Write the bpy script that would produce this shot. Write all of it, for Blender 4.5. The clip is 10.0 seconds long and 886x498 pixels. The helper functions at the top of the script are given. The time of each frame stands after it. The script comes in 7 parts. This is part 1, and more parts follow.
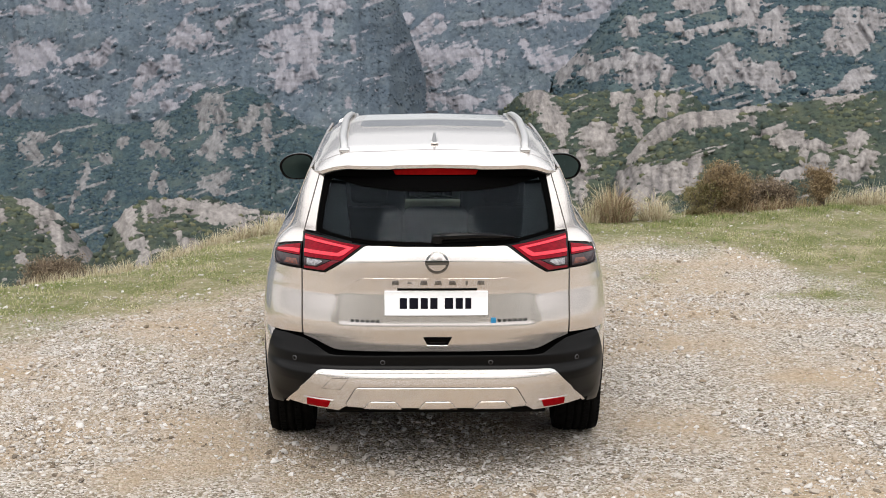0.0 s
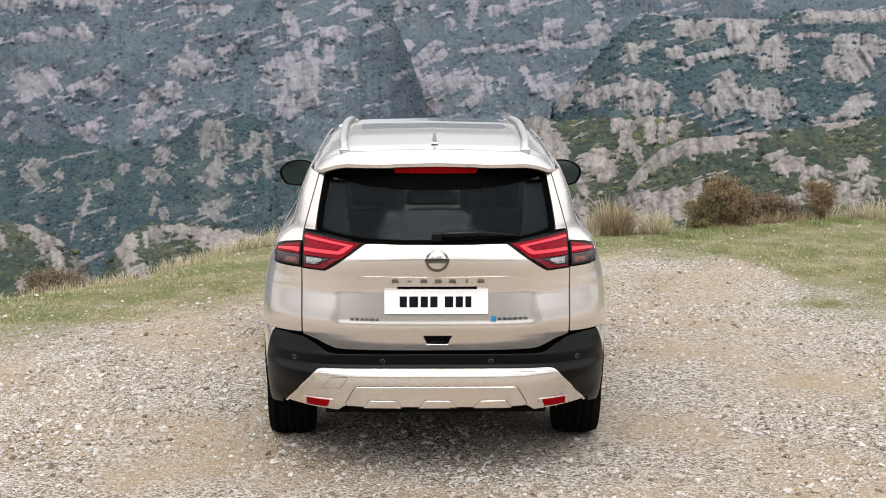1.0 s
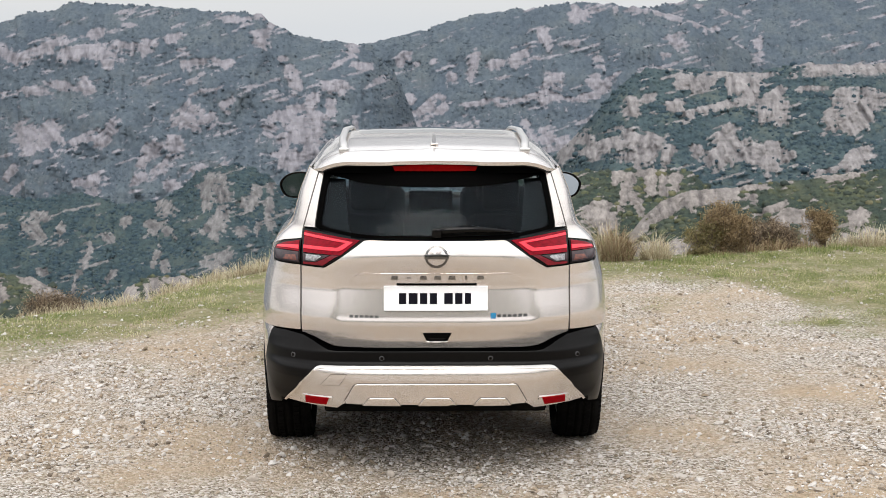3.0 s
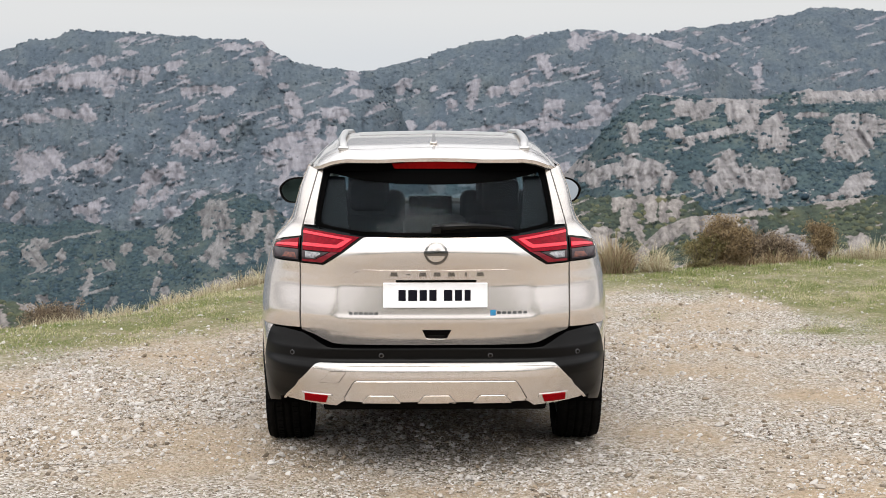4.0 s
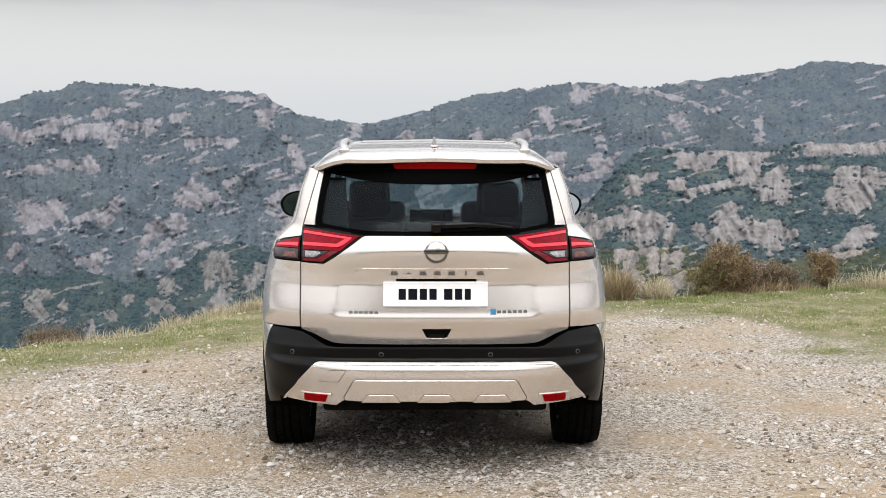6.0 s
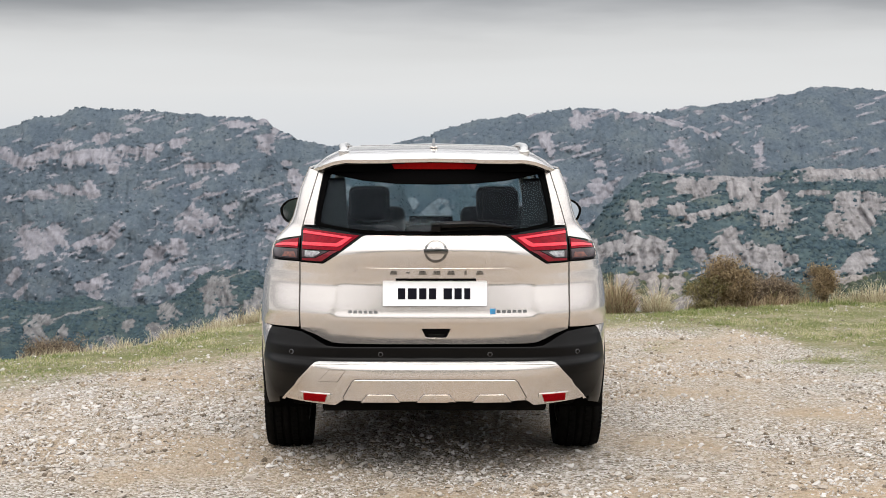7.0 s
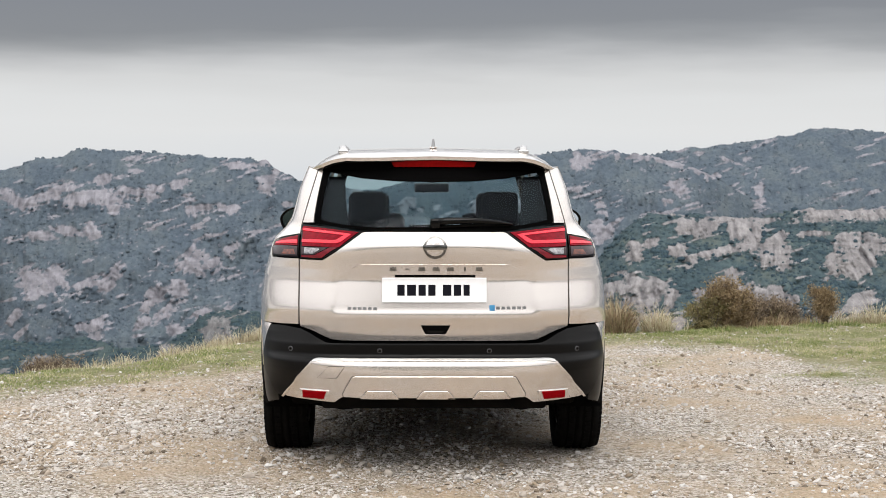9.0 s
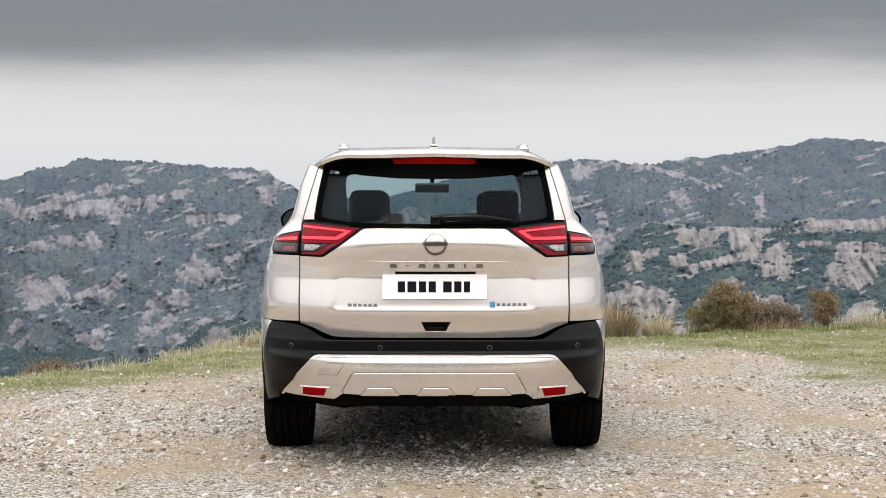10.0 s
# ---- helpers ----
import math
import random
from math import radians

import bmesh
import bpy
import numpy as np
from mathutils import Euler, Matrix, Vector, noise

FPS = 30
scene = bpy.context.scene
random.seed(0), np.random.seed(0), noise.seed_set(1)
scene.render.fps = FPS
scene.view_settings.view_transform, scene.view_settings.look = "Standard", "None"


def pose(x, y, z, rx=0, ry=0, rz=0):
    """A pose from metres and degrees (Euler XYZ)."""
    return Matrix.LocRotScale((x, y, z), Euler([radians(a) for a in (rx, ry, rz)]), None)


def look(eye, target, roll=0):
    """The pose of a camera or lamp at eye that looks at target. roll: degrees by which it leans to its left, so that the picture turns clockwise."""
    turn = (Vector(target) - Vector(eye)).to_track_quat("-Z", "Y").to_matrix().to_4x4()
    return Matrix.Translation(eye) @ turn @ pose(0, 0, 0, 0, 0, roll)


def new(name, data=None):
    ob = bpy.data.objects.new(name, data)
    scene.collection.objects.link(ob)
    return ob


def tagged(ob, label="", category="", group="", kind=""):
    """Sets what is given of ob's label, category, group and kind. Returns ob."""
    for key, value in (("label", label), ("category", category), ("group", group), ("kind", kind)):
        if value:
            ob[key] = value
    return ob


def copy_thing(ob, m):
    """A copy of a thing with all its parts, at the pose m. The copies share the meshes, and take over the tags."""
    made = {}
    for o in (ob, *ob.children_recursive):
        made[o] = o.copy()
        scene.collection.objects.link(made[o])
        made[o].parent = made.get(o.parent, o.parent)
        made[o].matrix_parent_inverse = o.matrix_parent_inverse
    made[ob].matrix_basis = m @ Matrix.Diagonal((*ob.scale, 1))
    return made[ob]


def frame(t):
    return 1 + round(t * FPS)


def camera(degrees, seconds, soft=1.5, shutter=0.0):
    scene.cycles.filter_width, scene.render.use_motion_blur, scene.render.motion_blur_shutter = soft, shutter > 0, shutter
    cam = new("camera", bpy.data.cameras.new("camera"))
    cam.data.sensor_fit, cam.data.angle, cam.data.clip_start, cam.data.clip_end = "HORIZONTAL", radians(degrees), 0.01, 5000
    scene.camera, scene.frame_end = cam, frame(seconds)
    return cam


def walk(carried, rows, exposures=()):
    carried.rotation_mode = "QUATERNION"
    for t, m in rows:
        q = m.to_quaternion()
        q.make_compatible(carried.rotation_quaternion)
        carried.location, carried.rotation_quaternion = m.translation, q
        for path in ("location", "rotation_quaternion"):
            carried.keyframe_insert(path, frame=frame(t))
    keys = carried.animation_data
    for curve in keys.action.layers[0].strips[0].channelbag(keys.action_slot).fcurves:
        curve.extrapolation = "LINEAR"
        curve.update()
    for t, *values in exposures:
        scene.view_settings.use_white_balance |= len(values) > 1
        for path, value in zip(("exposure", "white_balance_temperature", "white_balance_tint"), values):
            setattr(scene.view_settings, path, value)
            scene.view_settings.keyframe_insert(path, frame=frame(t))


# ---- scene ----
cam = camera(32.3, 10.0, soft=0.8)
PATH = [
    (0, (-0.1, -7.422, 2.704), (-0.065, -5.461, 2.317), 0.1),
    (0.5, (-0.098, -7.427, 2.634), (-0.063, -5.462, 2.264), 0.1),
    (1, (-0.096, -7.434, 2.562), (-0.062, -5.466, 2.209), 0.1),
    (1.5, (-0.095, -7.443, 2.492), (-0.061, -5.472, 2.156), 0.1),
    (2, (-0.093, -7.452, 2.421), (-0.059, -5.477, 2.103), 0.1),
    (2.5, (-0.09, -7.462, 2.352), (-0.057, -5.486, 2.051), 0.1),
    (4, (-0.083, -7.473, 2.127), (-0.051, -5.489, 1.878), 0.0),
    (4.5, (-0.082, -7.482, 2.054), (-0.05, -5.496, 1.822), 0.1),
    (5, (-0.08, -7.496, 1.983), (-0.049, -5.507, 1.768), 0.1),
    (5.5, (-0.077, -7.504, 1.925), (-0.047, -5.514, 1.727), 0.1),
    (7, (-0.07, -7.513, 1.734), (-0.041, -5.518, 1.586), 0.1),
    (7.5, (-0.069, -7.518, 1.677), (-0.04, -5.523, 1.545), 0.1),
    (8, (-0.067, -7.52, 1.623), (-0.038, -5.523, 1.506), 0.1),
    (8.5, (-0.065, -7.524, 1.567), (-0.037, -5.527, 1.463), 0.1),
    (9, (-0.063, -7.53, 1.511), (-0.035, -5.532, 1.417), 0.1),
    (9.5, (-0.063, -7.532, 1.467), (-0.035, -5.534, 1.379), 0.1),
    (10, (-0.061, -7.534, 1.445), (-0.034, -5.536, 1.364), 0.1),
]
walk(cam, [(t, look(eye, target, roll)) for t, eye, target, roll in PATH])

# a real lens: the car sharp, the far hills a little soft
cam.data.dof.use_dof, cam.data.dof.focus_distance, cam.data.dof.aperture_fstop = True, 7.9, 10.0

# ---- sky, sun, exposure ----
scene.view_settings.exposure = 0.0
world = bpy.data.worlds.new("overcast_sky")
scene.world = world
world.use_nodes = True
wn, wl = world.node_tree.nodes, world.node_tree.links
wn.clear()
SUN_UP, SUN_ROUND = 52.0, 184.0
sky = wn.new("ShaderNodeTexSky")
sky.sky_type = "NISHITA"
sky.sun_disc = False
sky.sun_elevation, sky.sun_rotation = radians(SUN_UP), radians(SUN_ROUND)
coord = wn.new("ShaderNodeTexCoord")
stretch = wn.new("ShaderNodeMapping")
stretch.inputs["Scale"].default_value = (2.2, 2.2, 16.0)
wl.new(coord.outputs["Generated"], stretch.inputs["Vector"])
cloud = wn.new("ShaderNodeTexNoise")
cloud.inputs["Scale"].default_value = 1.6
cloud.inputs["Detail"].default_value = 5.0
cloud.inputs["Roughness"].default_value = 0.5
wl.new(stretch.outputs["Vector"], cloud.inputs["Vector"])
split = wn.new("ShaderNodeSeparateXYZ")
wl.new(coord.outputs["Generated"], split.inputs[0])
sway = wn.new("ShaderNodeMath")
sway.operation = "MULTIPLY_ADD"
sway.inputs[1].default_value, sway.inputs[2].default_value = 0.046, -0.023
wl.new(cloud.outputs["Fac"], sway.inputs[0])
height = wn.new("ShaderNodeMath")
height.operation = "ADD"
wl.new(split.outputs["Z"], height.inputs[0])
wl.new(sway.outputs[0], height.inputs[1])
ramp = wn.new("ShaderNodeValToRGB")
wl.new(height.outputs[0], ramp.inputs["Fac"])
stops = [(0.0, (0.66, 0.685, 0.72)), (0.03, (0.70, 0.705, 0.72)), (0.05, (0.67, 0.67, 0.68)), (0.066, (0.61, 0.605, 0.61)), (0.078, (0.46, 0.455, 0.465)),
         (0.088, (0.29, 0.288, 0.30)), (0.098, (0.205, 0.203, 0.218)), (0.122, (0.19, 0.19, 0.21)), (0.18, (0.75, 0.75, 0.77)), (0.28, (1.2, 1.2, 1.22)), (0.6, (1.5, 1.5, 1.5)), (1.0, (1.7, 1.7, 1.7))]
while len(ramp.color_ramp.elements) < len(stops):
    ramp.color_ramp.elements.new(0.5)
for el, (at, c) in zip(ramp.color_ramp.elements, stops):
    el.position, el.color = at, (*c, 1)
blue = wn.new("ShaderNodeBackground")
blue.inputs["Strength"].default_value = 0.012
wl.new(sky.outputs[0], blue.inputs["Color"])
veil = wn.new("ShaderNodeBackground")
veil.inputs["Strength"].default_value = 1.0
wl.new(ramp.outputs["Color"], veil.inputs["Color"])
both = wn.new("ShaderNodeAddShader")
wl.new(blue.outputs[0], both.inputs[0])
wl.new(veil.outputs[0], both.inputs[1])
wl.new(both.outputs[0], wn.new("ShaderNodeOutputWorld").inputs["Surface"])

lamp = new("sun", bpy.data.lights.new("sun", "SUN"))
lamp.data.energy, lamp.data.angle, lamp.data.color = 2.5, radians(48), (1.0, 0.965, 0.91)
lamp.matrix_world = look((8 * math.sin(radians(SUN_ROUND)) * math.cos(radians(SUN_UP)), 8 * math.cos(radians(SUN_ROUND)) * math.cos(radians(SUN_UP)), 8 * math.sin(radians(SUN_UP))), (0, 0, 0))

# ---- materials ----
def material(name, base, rough=0.6, metal=0.0, dark=None, scale=8.0, detail=4.0, bump=0.0, bump_scale=60.0, coat=0.0, rnd=0.0, spec=0.5, emit=None, power=0.0, far=(1, 1, 1)):
    """A Principled surface whose colour wanders between base and dark at one scale, with relief at another. rnd: shift of value from piece to piece."""
    m = bpy.data.materials.new(name)
    m.use_nodes = True
    n, l = m.node_tree.nodes, m.node_tree.links
    p = n["Principled BSDF"]
    p.inputs["Roughness"].default_value, p.inputs["Metallic"].default_value = rough, metal
    p.inputs["Coat Weight"].default_value, p.inputs["Coat Roughness"].default_value = coat, 0.04
    p.inputs["Specular IOR Level"].default_value = spec
    p.inputs["Base Color"].default_value = (*base, 1)
    if emit:
        p.inputs["Emission Color"].default_value, p.inputs["Emission Strength"].default_value = (*emit, 1), power
    tc = n.new("ShaderNodeTexCoord")
    mp = n.new("ShaderNodeMapping")
    mp.inputs["Scale"].default_value = far
    l.new(tc.outputs["Object"], mp.inputs["Vector"])
    if dark:
        t = n.new("ShaderNodeTexNoise")
        t.inputs["Scale"].default_value, t.inputs["Detail"].default_value, t.inputs["Roughness"].default_value = scale, detail, 0.6
        l.new(mp.outputs[0], t.inputs["Vector"])
        r = n.new("ShaderNodeValToRGB")
        r.color_ramp.elements[0].position, r.color_ramp.elements[1].position = 0.33, 0.66
        r.color_ramp.elements[0].color, r.color_ramp.elements[1].color = (*dark, 1), (*base, 1)
        l.new(t.outputs["Fac"], r.inputs["Fac"])
        out = r.outputs["Color"]
        if rnd:
            g = n.new("ShaderNodeNewGeometry")
            mr = n.new("ShaderNodeMapRange")
            mr.inputs["To Min"].default_value, mr.inputs["To Max"].default_value = 1 - rnd, 1 + rnd
            l.new(g.outputs["Random Per Island"], mr.inputs["Value"])
            h = n.new("ShaderNodeHueSaturation")
            l.new(mr.outputs[0], h.inputs["Value"])
            l.new(out, h.inputs["Color"])
            out = h.outputs["Color"]
        l.new(out, p.inputs["Base Color"])
    if bump:
        b = n.new("ShaderNodeTexNoise")
        b.inputs["Scale"].default_value, b.inputs["Detail"].default_value = bump_scale, 4
        l.new(mp.outputs[0], b.inputs["Vector"])
        bb = n.new("ShaderNodeBump")
        bb.inputs["Strength"].default_value, bb.inputs["Distance"].default_value = min(1.0, bump * 4), bump
        l.new(b.outputs["Fac"], bb.inputs["Height"])
        l.new(bb.outputs[0], p.inputs["Normal"])
    return m


def glass(name, tint, mirror=0.0):
    """Thin glass: it lets light through, tinted, and mirrors by Fresnel."""
    m = bpy.data.materials.new(name)
    m.use_nodes = True
    n, l = m.node_tree.nodes, m.node_tree.links
    n.clear()
    tr, gl, lw = n.new("ShaderNodeBsdfTransparent"), n.new("ShaderNodeBsdfGlossy"), n.new("ShaderNodeLayerWeight")
    gl.inputs["Color"].default_value = (0.82, 0.91, 1.0, 1)
    tr.inputs["Color"].default_value, gl.inputs["Roughness"].default_value, lw.inputs["Blend"].default_value = (*tint, 1), 0.03, 0.5
    pw, ad, mx, ou = n.new("ShaderNodeMath"), n.new("ShaderNodeMath"), n.new("ShaderNodeMixShader"), n.new("ShaderNodeOutputMaterial")
    pw.operation, ad.operation = "POWER", "MULTIPLY_ADD"
    pw.inputs[1].default_value, ad.inputs[1].default_value, ad.inputs[2].default_value = 4.0, 0.5, mirror
    l.new(lw.outputs["Facing"], pw.inputs[0])
    l.new(pw.outputs[0], ad.inputs[0])
    l.new(ad.outputs[0], mx.inputs[0])
    l.new(tr.outputs[0], mx.inputs[1])
    l.new(gl.outputs[0], mx.inputs[2])
    l.new(mx.outputs[0], ou.inputs["Surface"])
    return m


PAINT = material("champagne_paint", (0.72, 0.665, 0.625), 0.21, 0.74, (0.705, 0.650, 0.610), 900, 2, coat=0.8)
PLASTIC = material("black_plastic", (0.006, 0.0058, 0.0058), 0.34, 0, (0.0045, 0.0043, 0.0043), 120, 3, 0.0005, 900, spec=0.10)
GLOSS = material("gloss_black", (0.003, 0.003, 0.003), 0.14, 0, spec=0.18)
# pale base colour stands in for part of the sky's reflection
ROOFGLASS = material("roof_glass", (0.34, 0.34, 0.345), 0.06, 0, spec=1.0, coat=1.0)
AERIAL = material("aerial_grey", (0.20, 0.20, 0.205), 0.35, 0.3, (0.17, 0.17, 0.175), 90, 2)
EMBLEM = material("emblem_chrome", (0.20, 0.196, 0.19), 0.2, 1.0, (0.15, 0.146, 0.14), 60, 2)
LETTER = material("dark_chrome", (0.26, 0.25, 0.24), 0.2, 1.0, (0.18, 0.174, 0.168), 60, 2)
FRIT = material("black_ceramic", (0.001, 0.001, 0.001), 0.5, 0, spec=0.01)
DARK = material("dark_gap", (0.003, 0.003, 0.003), 0.8, spec=0.02)
UNDER = material("underbody", (0.004, 0.004, 0.004), 0.9, 0, (0.009, 0.008, 0.007), 9, 4, 0.003, 60, spec=0.03)
CHROME = material("chrome", (0.72, 0.71, 0.70), 0.14, 1.0, (0.62, 0.61, 0.60), 60, 2)
SATIN = material("satin_silver", (0.60, 0.59, 0.58), 0.30, 0.9, (0.54, 0.53, 0.52), 200, 2)
RUBBER = material("tyre_rubber", (0.004, 0.004, 0.004), 0.8, 0, (0.008, 0.0078, 0.0075), 14, 4, 0.001, 300, spec=0.03)
ALLOY = material("wheel_alloy", (0.30, 0.30, 0.31), 0.3, 1.0, (0.2, 0.2, 0.2), 30, 2)
REDLENS = material("red_lens", (0.20, 0.002, 0.010), 0.12, 0, (0.12, 0.001, 0.006), 40, 2, spec=0.10)
REDGLOW = material("red_light_guide", (0.45, 0.006, 0.02), 0.25, 0, coat=0.3, emit=(1.0, 0.015, 0.045), power=0.34)
SKIRT = material("deep_red_lens", (0.16, 0.005, 0.012), 0.14, 0, (0.10, 0.003, 0.008), 40, 2, spec=0.3, coat=0.25)
SMOKE = material("smoked_lens", (0.022, 0.014, 0.016), 0.10, 0, (0.045, 0.025, 0.028), 30, 2, spec=0.3, coat=0.3)
CLEAR = material("clear_reversing_lens", (0.42, 0.41, 0.42), 0.16, 0.4, (0.14, 0.13, 0.14), 60, 3, coat=1.0)
AMBER = material("amber_indicator", (0.17, 0.045, 0.025), 0.2, 0, (0.07, 0.025, 0.02), 50, 2, coat=0.4)
REDREFL = material("red_reflector", (0.30, 0.001, 0.004), 0.3, 0, (0.16, 0.001, 0.003), 220, 2, spec=0.04)
STOPRED = material("dark_red_stop_lens", (0.17, 0.003, 0.003), 0.25, 0, (0.13, 0.002, 0.002), 60, 2, spec=0.03)
PLATEW = material("white_plate", (0.80, 0.80, 0.82), 0.38, 0, (0.76, 0.76, 0.78), 30, 3)
PLATEK = material("plate_black", (0.006, 0.006, 0.010), 0.6, spec=0.06)
BADGEB = material("blue_badge", (0.03, 0.22, 0.42), 0.25, 0.2, (0.02, 0.15, 0.3), 40, 2, coat=0.5)
SEATM = material("dark_seat_leather", (0.022, 0.021, 0.028), 0.6, 0, (0.016, 0.015, 0.020), 25, 3, 0.001, 300, spec=0.2)
TRIM = material("dark_cabin_trim", (0.022, 0.022, 0.024), 0.8, 0, (0.016, 0.016, 0.018), 20, 3, spec=0.08)
SENSOR = material("sensor_grey", (0.06, 0.06, 0.065), 0.3, 0, spec=0.5)
BEIGE = material("beige_dash_trim", (0.50, 0.45, 0.33), 0.6, 0, (0.42, 0.38, 0.28), 20, 3)
LINER = material("grey_headliner", (0.07, 0.068, 0.066), 0.9, 0, (0.055, 0.053, 0.051), 60, 3)
SCREEN = material("black_screen", (0.008, 0.009, 0.012), 0.15, 0, coat=0.5)
REARGLASS = glass("tinted_rear_glass", (0.44, 0.55, 0.58), 0.010)
SIDEGLASS = glass("tinted_side_glass", (0.22, 0.25, 0.25), 0.02)
FRONTGLASS = glass("windscreen_glass", (0.90, 0.97, 0.96), 0.01)
MIRROR = material("mirror_glass", (0.42, 0.45, 0.47), 0.03, 1.0)
# shade colour for lines round raised panels and tabs; also the towing cover's gap
SHADOWGAP = material("panel_edge_shadow", (0.10, 0.085, 0.07), 0.8, spec=0.05)

# ---- helpers for building ----
def part(name, bm, mat, parent, label=""):
    """Links a bmesh as one mesh object under a thing or a part."""
    me = bpy.data.meshes.new(name)
    bm.to_mesh(me)
    bm.free()
    ob = new(name, me)
    me.materials.append(mat)
    ob.parent = parent
    return tagged(ob, label)


def from_arrays(name, co, faces, mat, parent=None, smooth=False, attr=None):
    """Links an object from an array of points and one of triangles or quads. attr: named values, one a point."""
    me = bpy.data.meshes.new(name)
    faces = np.asarray(faces)
    k = faces.shape[1]
    me.vertices.add(len(co))
    me.vertices.foreach_set("co", np.asarray(co, np.float32).ravel())
    me.loops.add(faces.size)
    me.loops.foreach_set("vertex_index", faces.astype(np.int32).ravel())
    me.polygons.add(len(faces))
    me.polygons.foreach_set("loop_start", np.arange(len(faces), dtype=np.int32) * k)
    me.polygons.foreach_set("use_smooth", np.full(len(faces), smooth))
    for key, val in (attr or {}).items():
        a = me.attributes.new(key, "FLOAT", "POINT")
        a.data.foreach_set("value", np.asarray(val, np.float32).ravel())
    me.update(calc_edges=True)
    me.materials.append(mat)
    ob = new(name, me)
    ob.parent = parent
    return ob


def grid_faces(nu, nv):
    i = np.arange(nu * nv).reshape(nu, nv)
    return np.stack([i[:-1, :-1], i[1:, :-1], i[1:, 1:], i[:-1, 1:]], -1).reshape(-1, 4)


def vnoise(x, y, seed=0):
    """Smooth value noise, 0 to 1, on arrays."""
    xi, yi = np.floor(x).astype(np.int64), np.floor(y).astype(np.int64)
    fx, fy = x - xi, y - yi
    fx, fy = fx * fx * fx * (fx * (6 * fx - 15) + 10), fy * fy * fy * (fy * (6 * fy - 15) + 10)

    def h(a, b):
        k = (a * 374761393 + b * 668265263 + seed * 982451653) & 0xFFFFFFFF
        k = ((k ^ (k >> 13)) * 1274126177) & 0xFFFFFFFF
        return ((k ^ (k >> 16)) & 0xFFFF) / 65535.0
    a = h(xi, yi) * (1 - fx) + h(xi + 1, yi) * fx
    b = h(xi, yi + 1) * (1 - fx) + h(xi + 1, yi + 1) * fx
    return a * (1 - fy) + b * fy


def fbm(x, y, seed=0, octaves=4, gain=0.5):
    s, a, t = 0.0, 1.0, 0.0
    for o in range(octaves):
        s = s + a * vnoise(x * 2 ** o + 17.3 * o, y * 2 ** o - 9.1 * o, seed + o)
        t += a
        a *= gain
    return s / t


def crowns(x, y, seed=0):
    """Round tops, 0 to 1, one round each point of a jittered grid."""
    xi, yi = np.floor(x), np.floor(y)
    best = np.full(np.shape(x), 9.0)
    for dx in (-1, 0, 1):
        for dy in (-1, 0, 1):
            cx, cy = xi + dx, yi + dy
            px = cx + 0.15 + 0.7 * vnoise(cx, cy, seed)
            py = cy + 0.15 + 0.7 * vnoise(cx, cy, seed + 1)
            r = 0.55 + 0.45 * vnoise(cx, cy, seed + 2)
            best = np.minimum(best, ((x - px) ** 2 + (y - py) ** 2) / (r * r))
    return np.sqrt(np.clip(1 - best, 0, 1))


# ---- the ground: a gravel lay-by on a spur, its rim, the valley and on to the horizon ----
EDGE_X = [-60, -20, -10, -6, -3.7, -2.7, -2.0, -1.2, 0, 2, 3, 4, 8, 20, 60]
EDGE_Y = [-40, -3, 3.4, 5.2, 6.1, 6.6, 7.8, 8.7, 8.9, 9.0, 9.35, 9.8, 11.0, 13, 20]


def past_rim(x, y):
    return y - np.interp(x, EDGE_X, EDGE_Y)


def ground_height(x, y):
    p = past_rim(x, y)
    h = -0.055 * np.exp(-((x - 2.2) ** 2 + (y - 4.2) ** 2) / 5.0) - 0.075 * np.clip(-x - 1.6, 0, 6) * np.clip((y - 1.5) / 5, 0, 1)
    h = h + 0.02 * (fbm(x * 0.7, y * 0.7, 5) - 0.5) - 0.013 * np.clip(y - 1.5, 0, 9)
    h = h - 0.10 * np.clip(p + 1.1, 0, 2.2) ** 2 - 0.75 * np.clip(p - 0.9, 0, 300) + 0.5 * np.clip(p, 0, 3) * (fbm(x * 0.8, y * 0.8, 9) - 0.5)
    return h


def grass_cover(x, y):
    """1 where grass grows, 0 on bare gravel."""
    left = np.interp(x, [-14, -6, -3.0, -2.7, -2.37, -2.0, -1.62, -1.35, -0.9, 0.0], [-3.0, 0.5, 3.3, 3.6, 4.0, 4.4, 4.7, 5.0, 5.9, 7.0])
    right = np.interp(x, [0, 1.8, 2.2, 2.7, 2.95, 3.1, 3.25, 3.65, 6, 14], [6.4, 6.4, 6.3, 6.2, 6.0, 5.5, 4.9, 4.7, 4.4, 3.0])
    d = y - np.where(x < 0.5, left, right)
    wob = fbm(x * 1.1, y * 1.1, 31, 5, 0.6) - 0.5
    patch = np.exp(-((x - 3.1) ** 2 / 0.16 + (y - 4.75) ** 2 / 0.02)) + np.exp(-((x + 1.12) ** 2 / 0.02 + (y - 3.3) ** 2 / 0.2))
    return np.clip((d + 3.4 * wob) / 1.7 + 0.40, 0, 1) + 0.8 * patch * (wob + 0.6)


def axis(lo, hi, near0, near1, step, far_n):
    a = lo + (near0 - lo) * (1 - np.linspace(1, 0, far_n, endpoint=False) ** 3)
    b = near1 + (hi - near1) * np.linspace(0, 1, far_n + 1)[1:] ** 3
    return np.concatenate([a, np.arange(near0, near1, step), [near1], b])


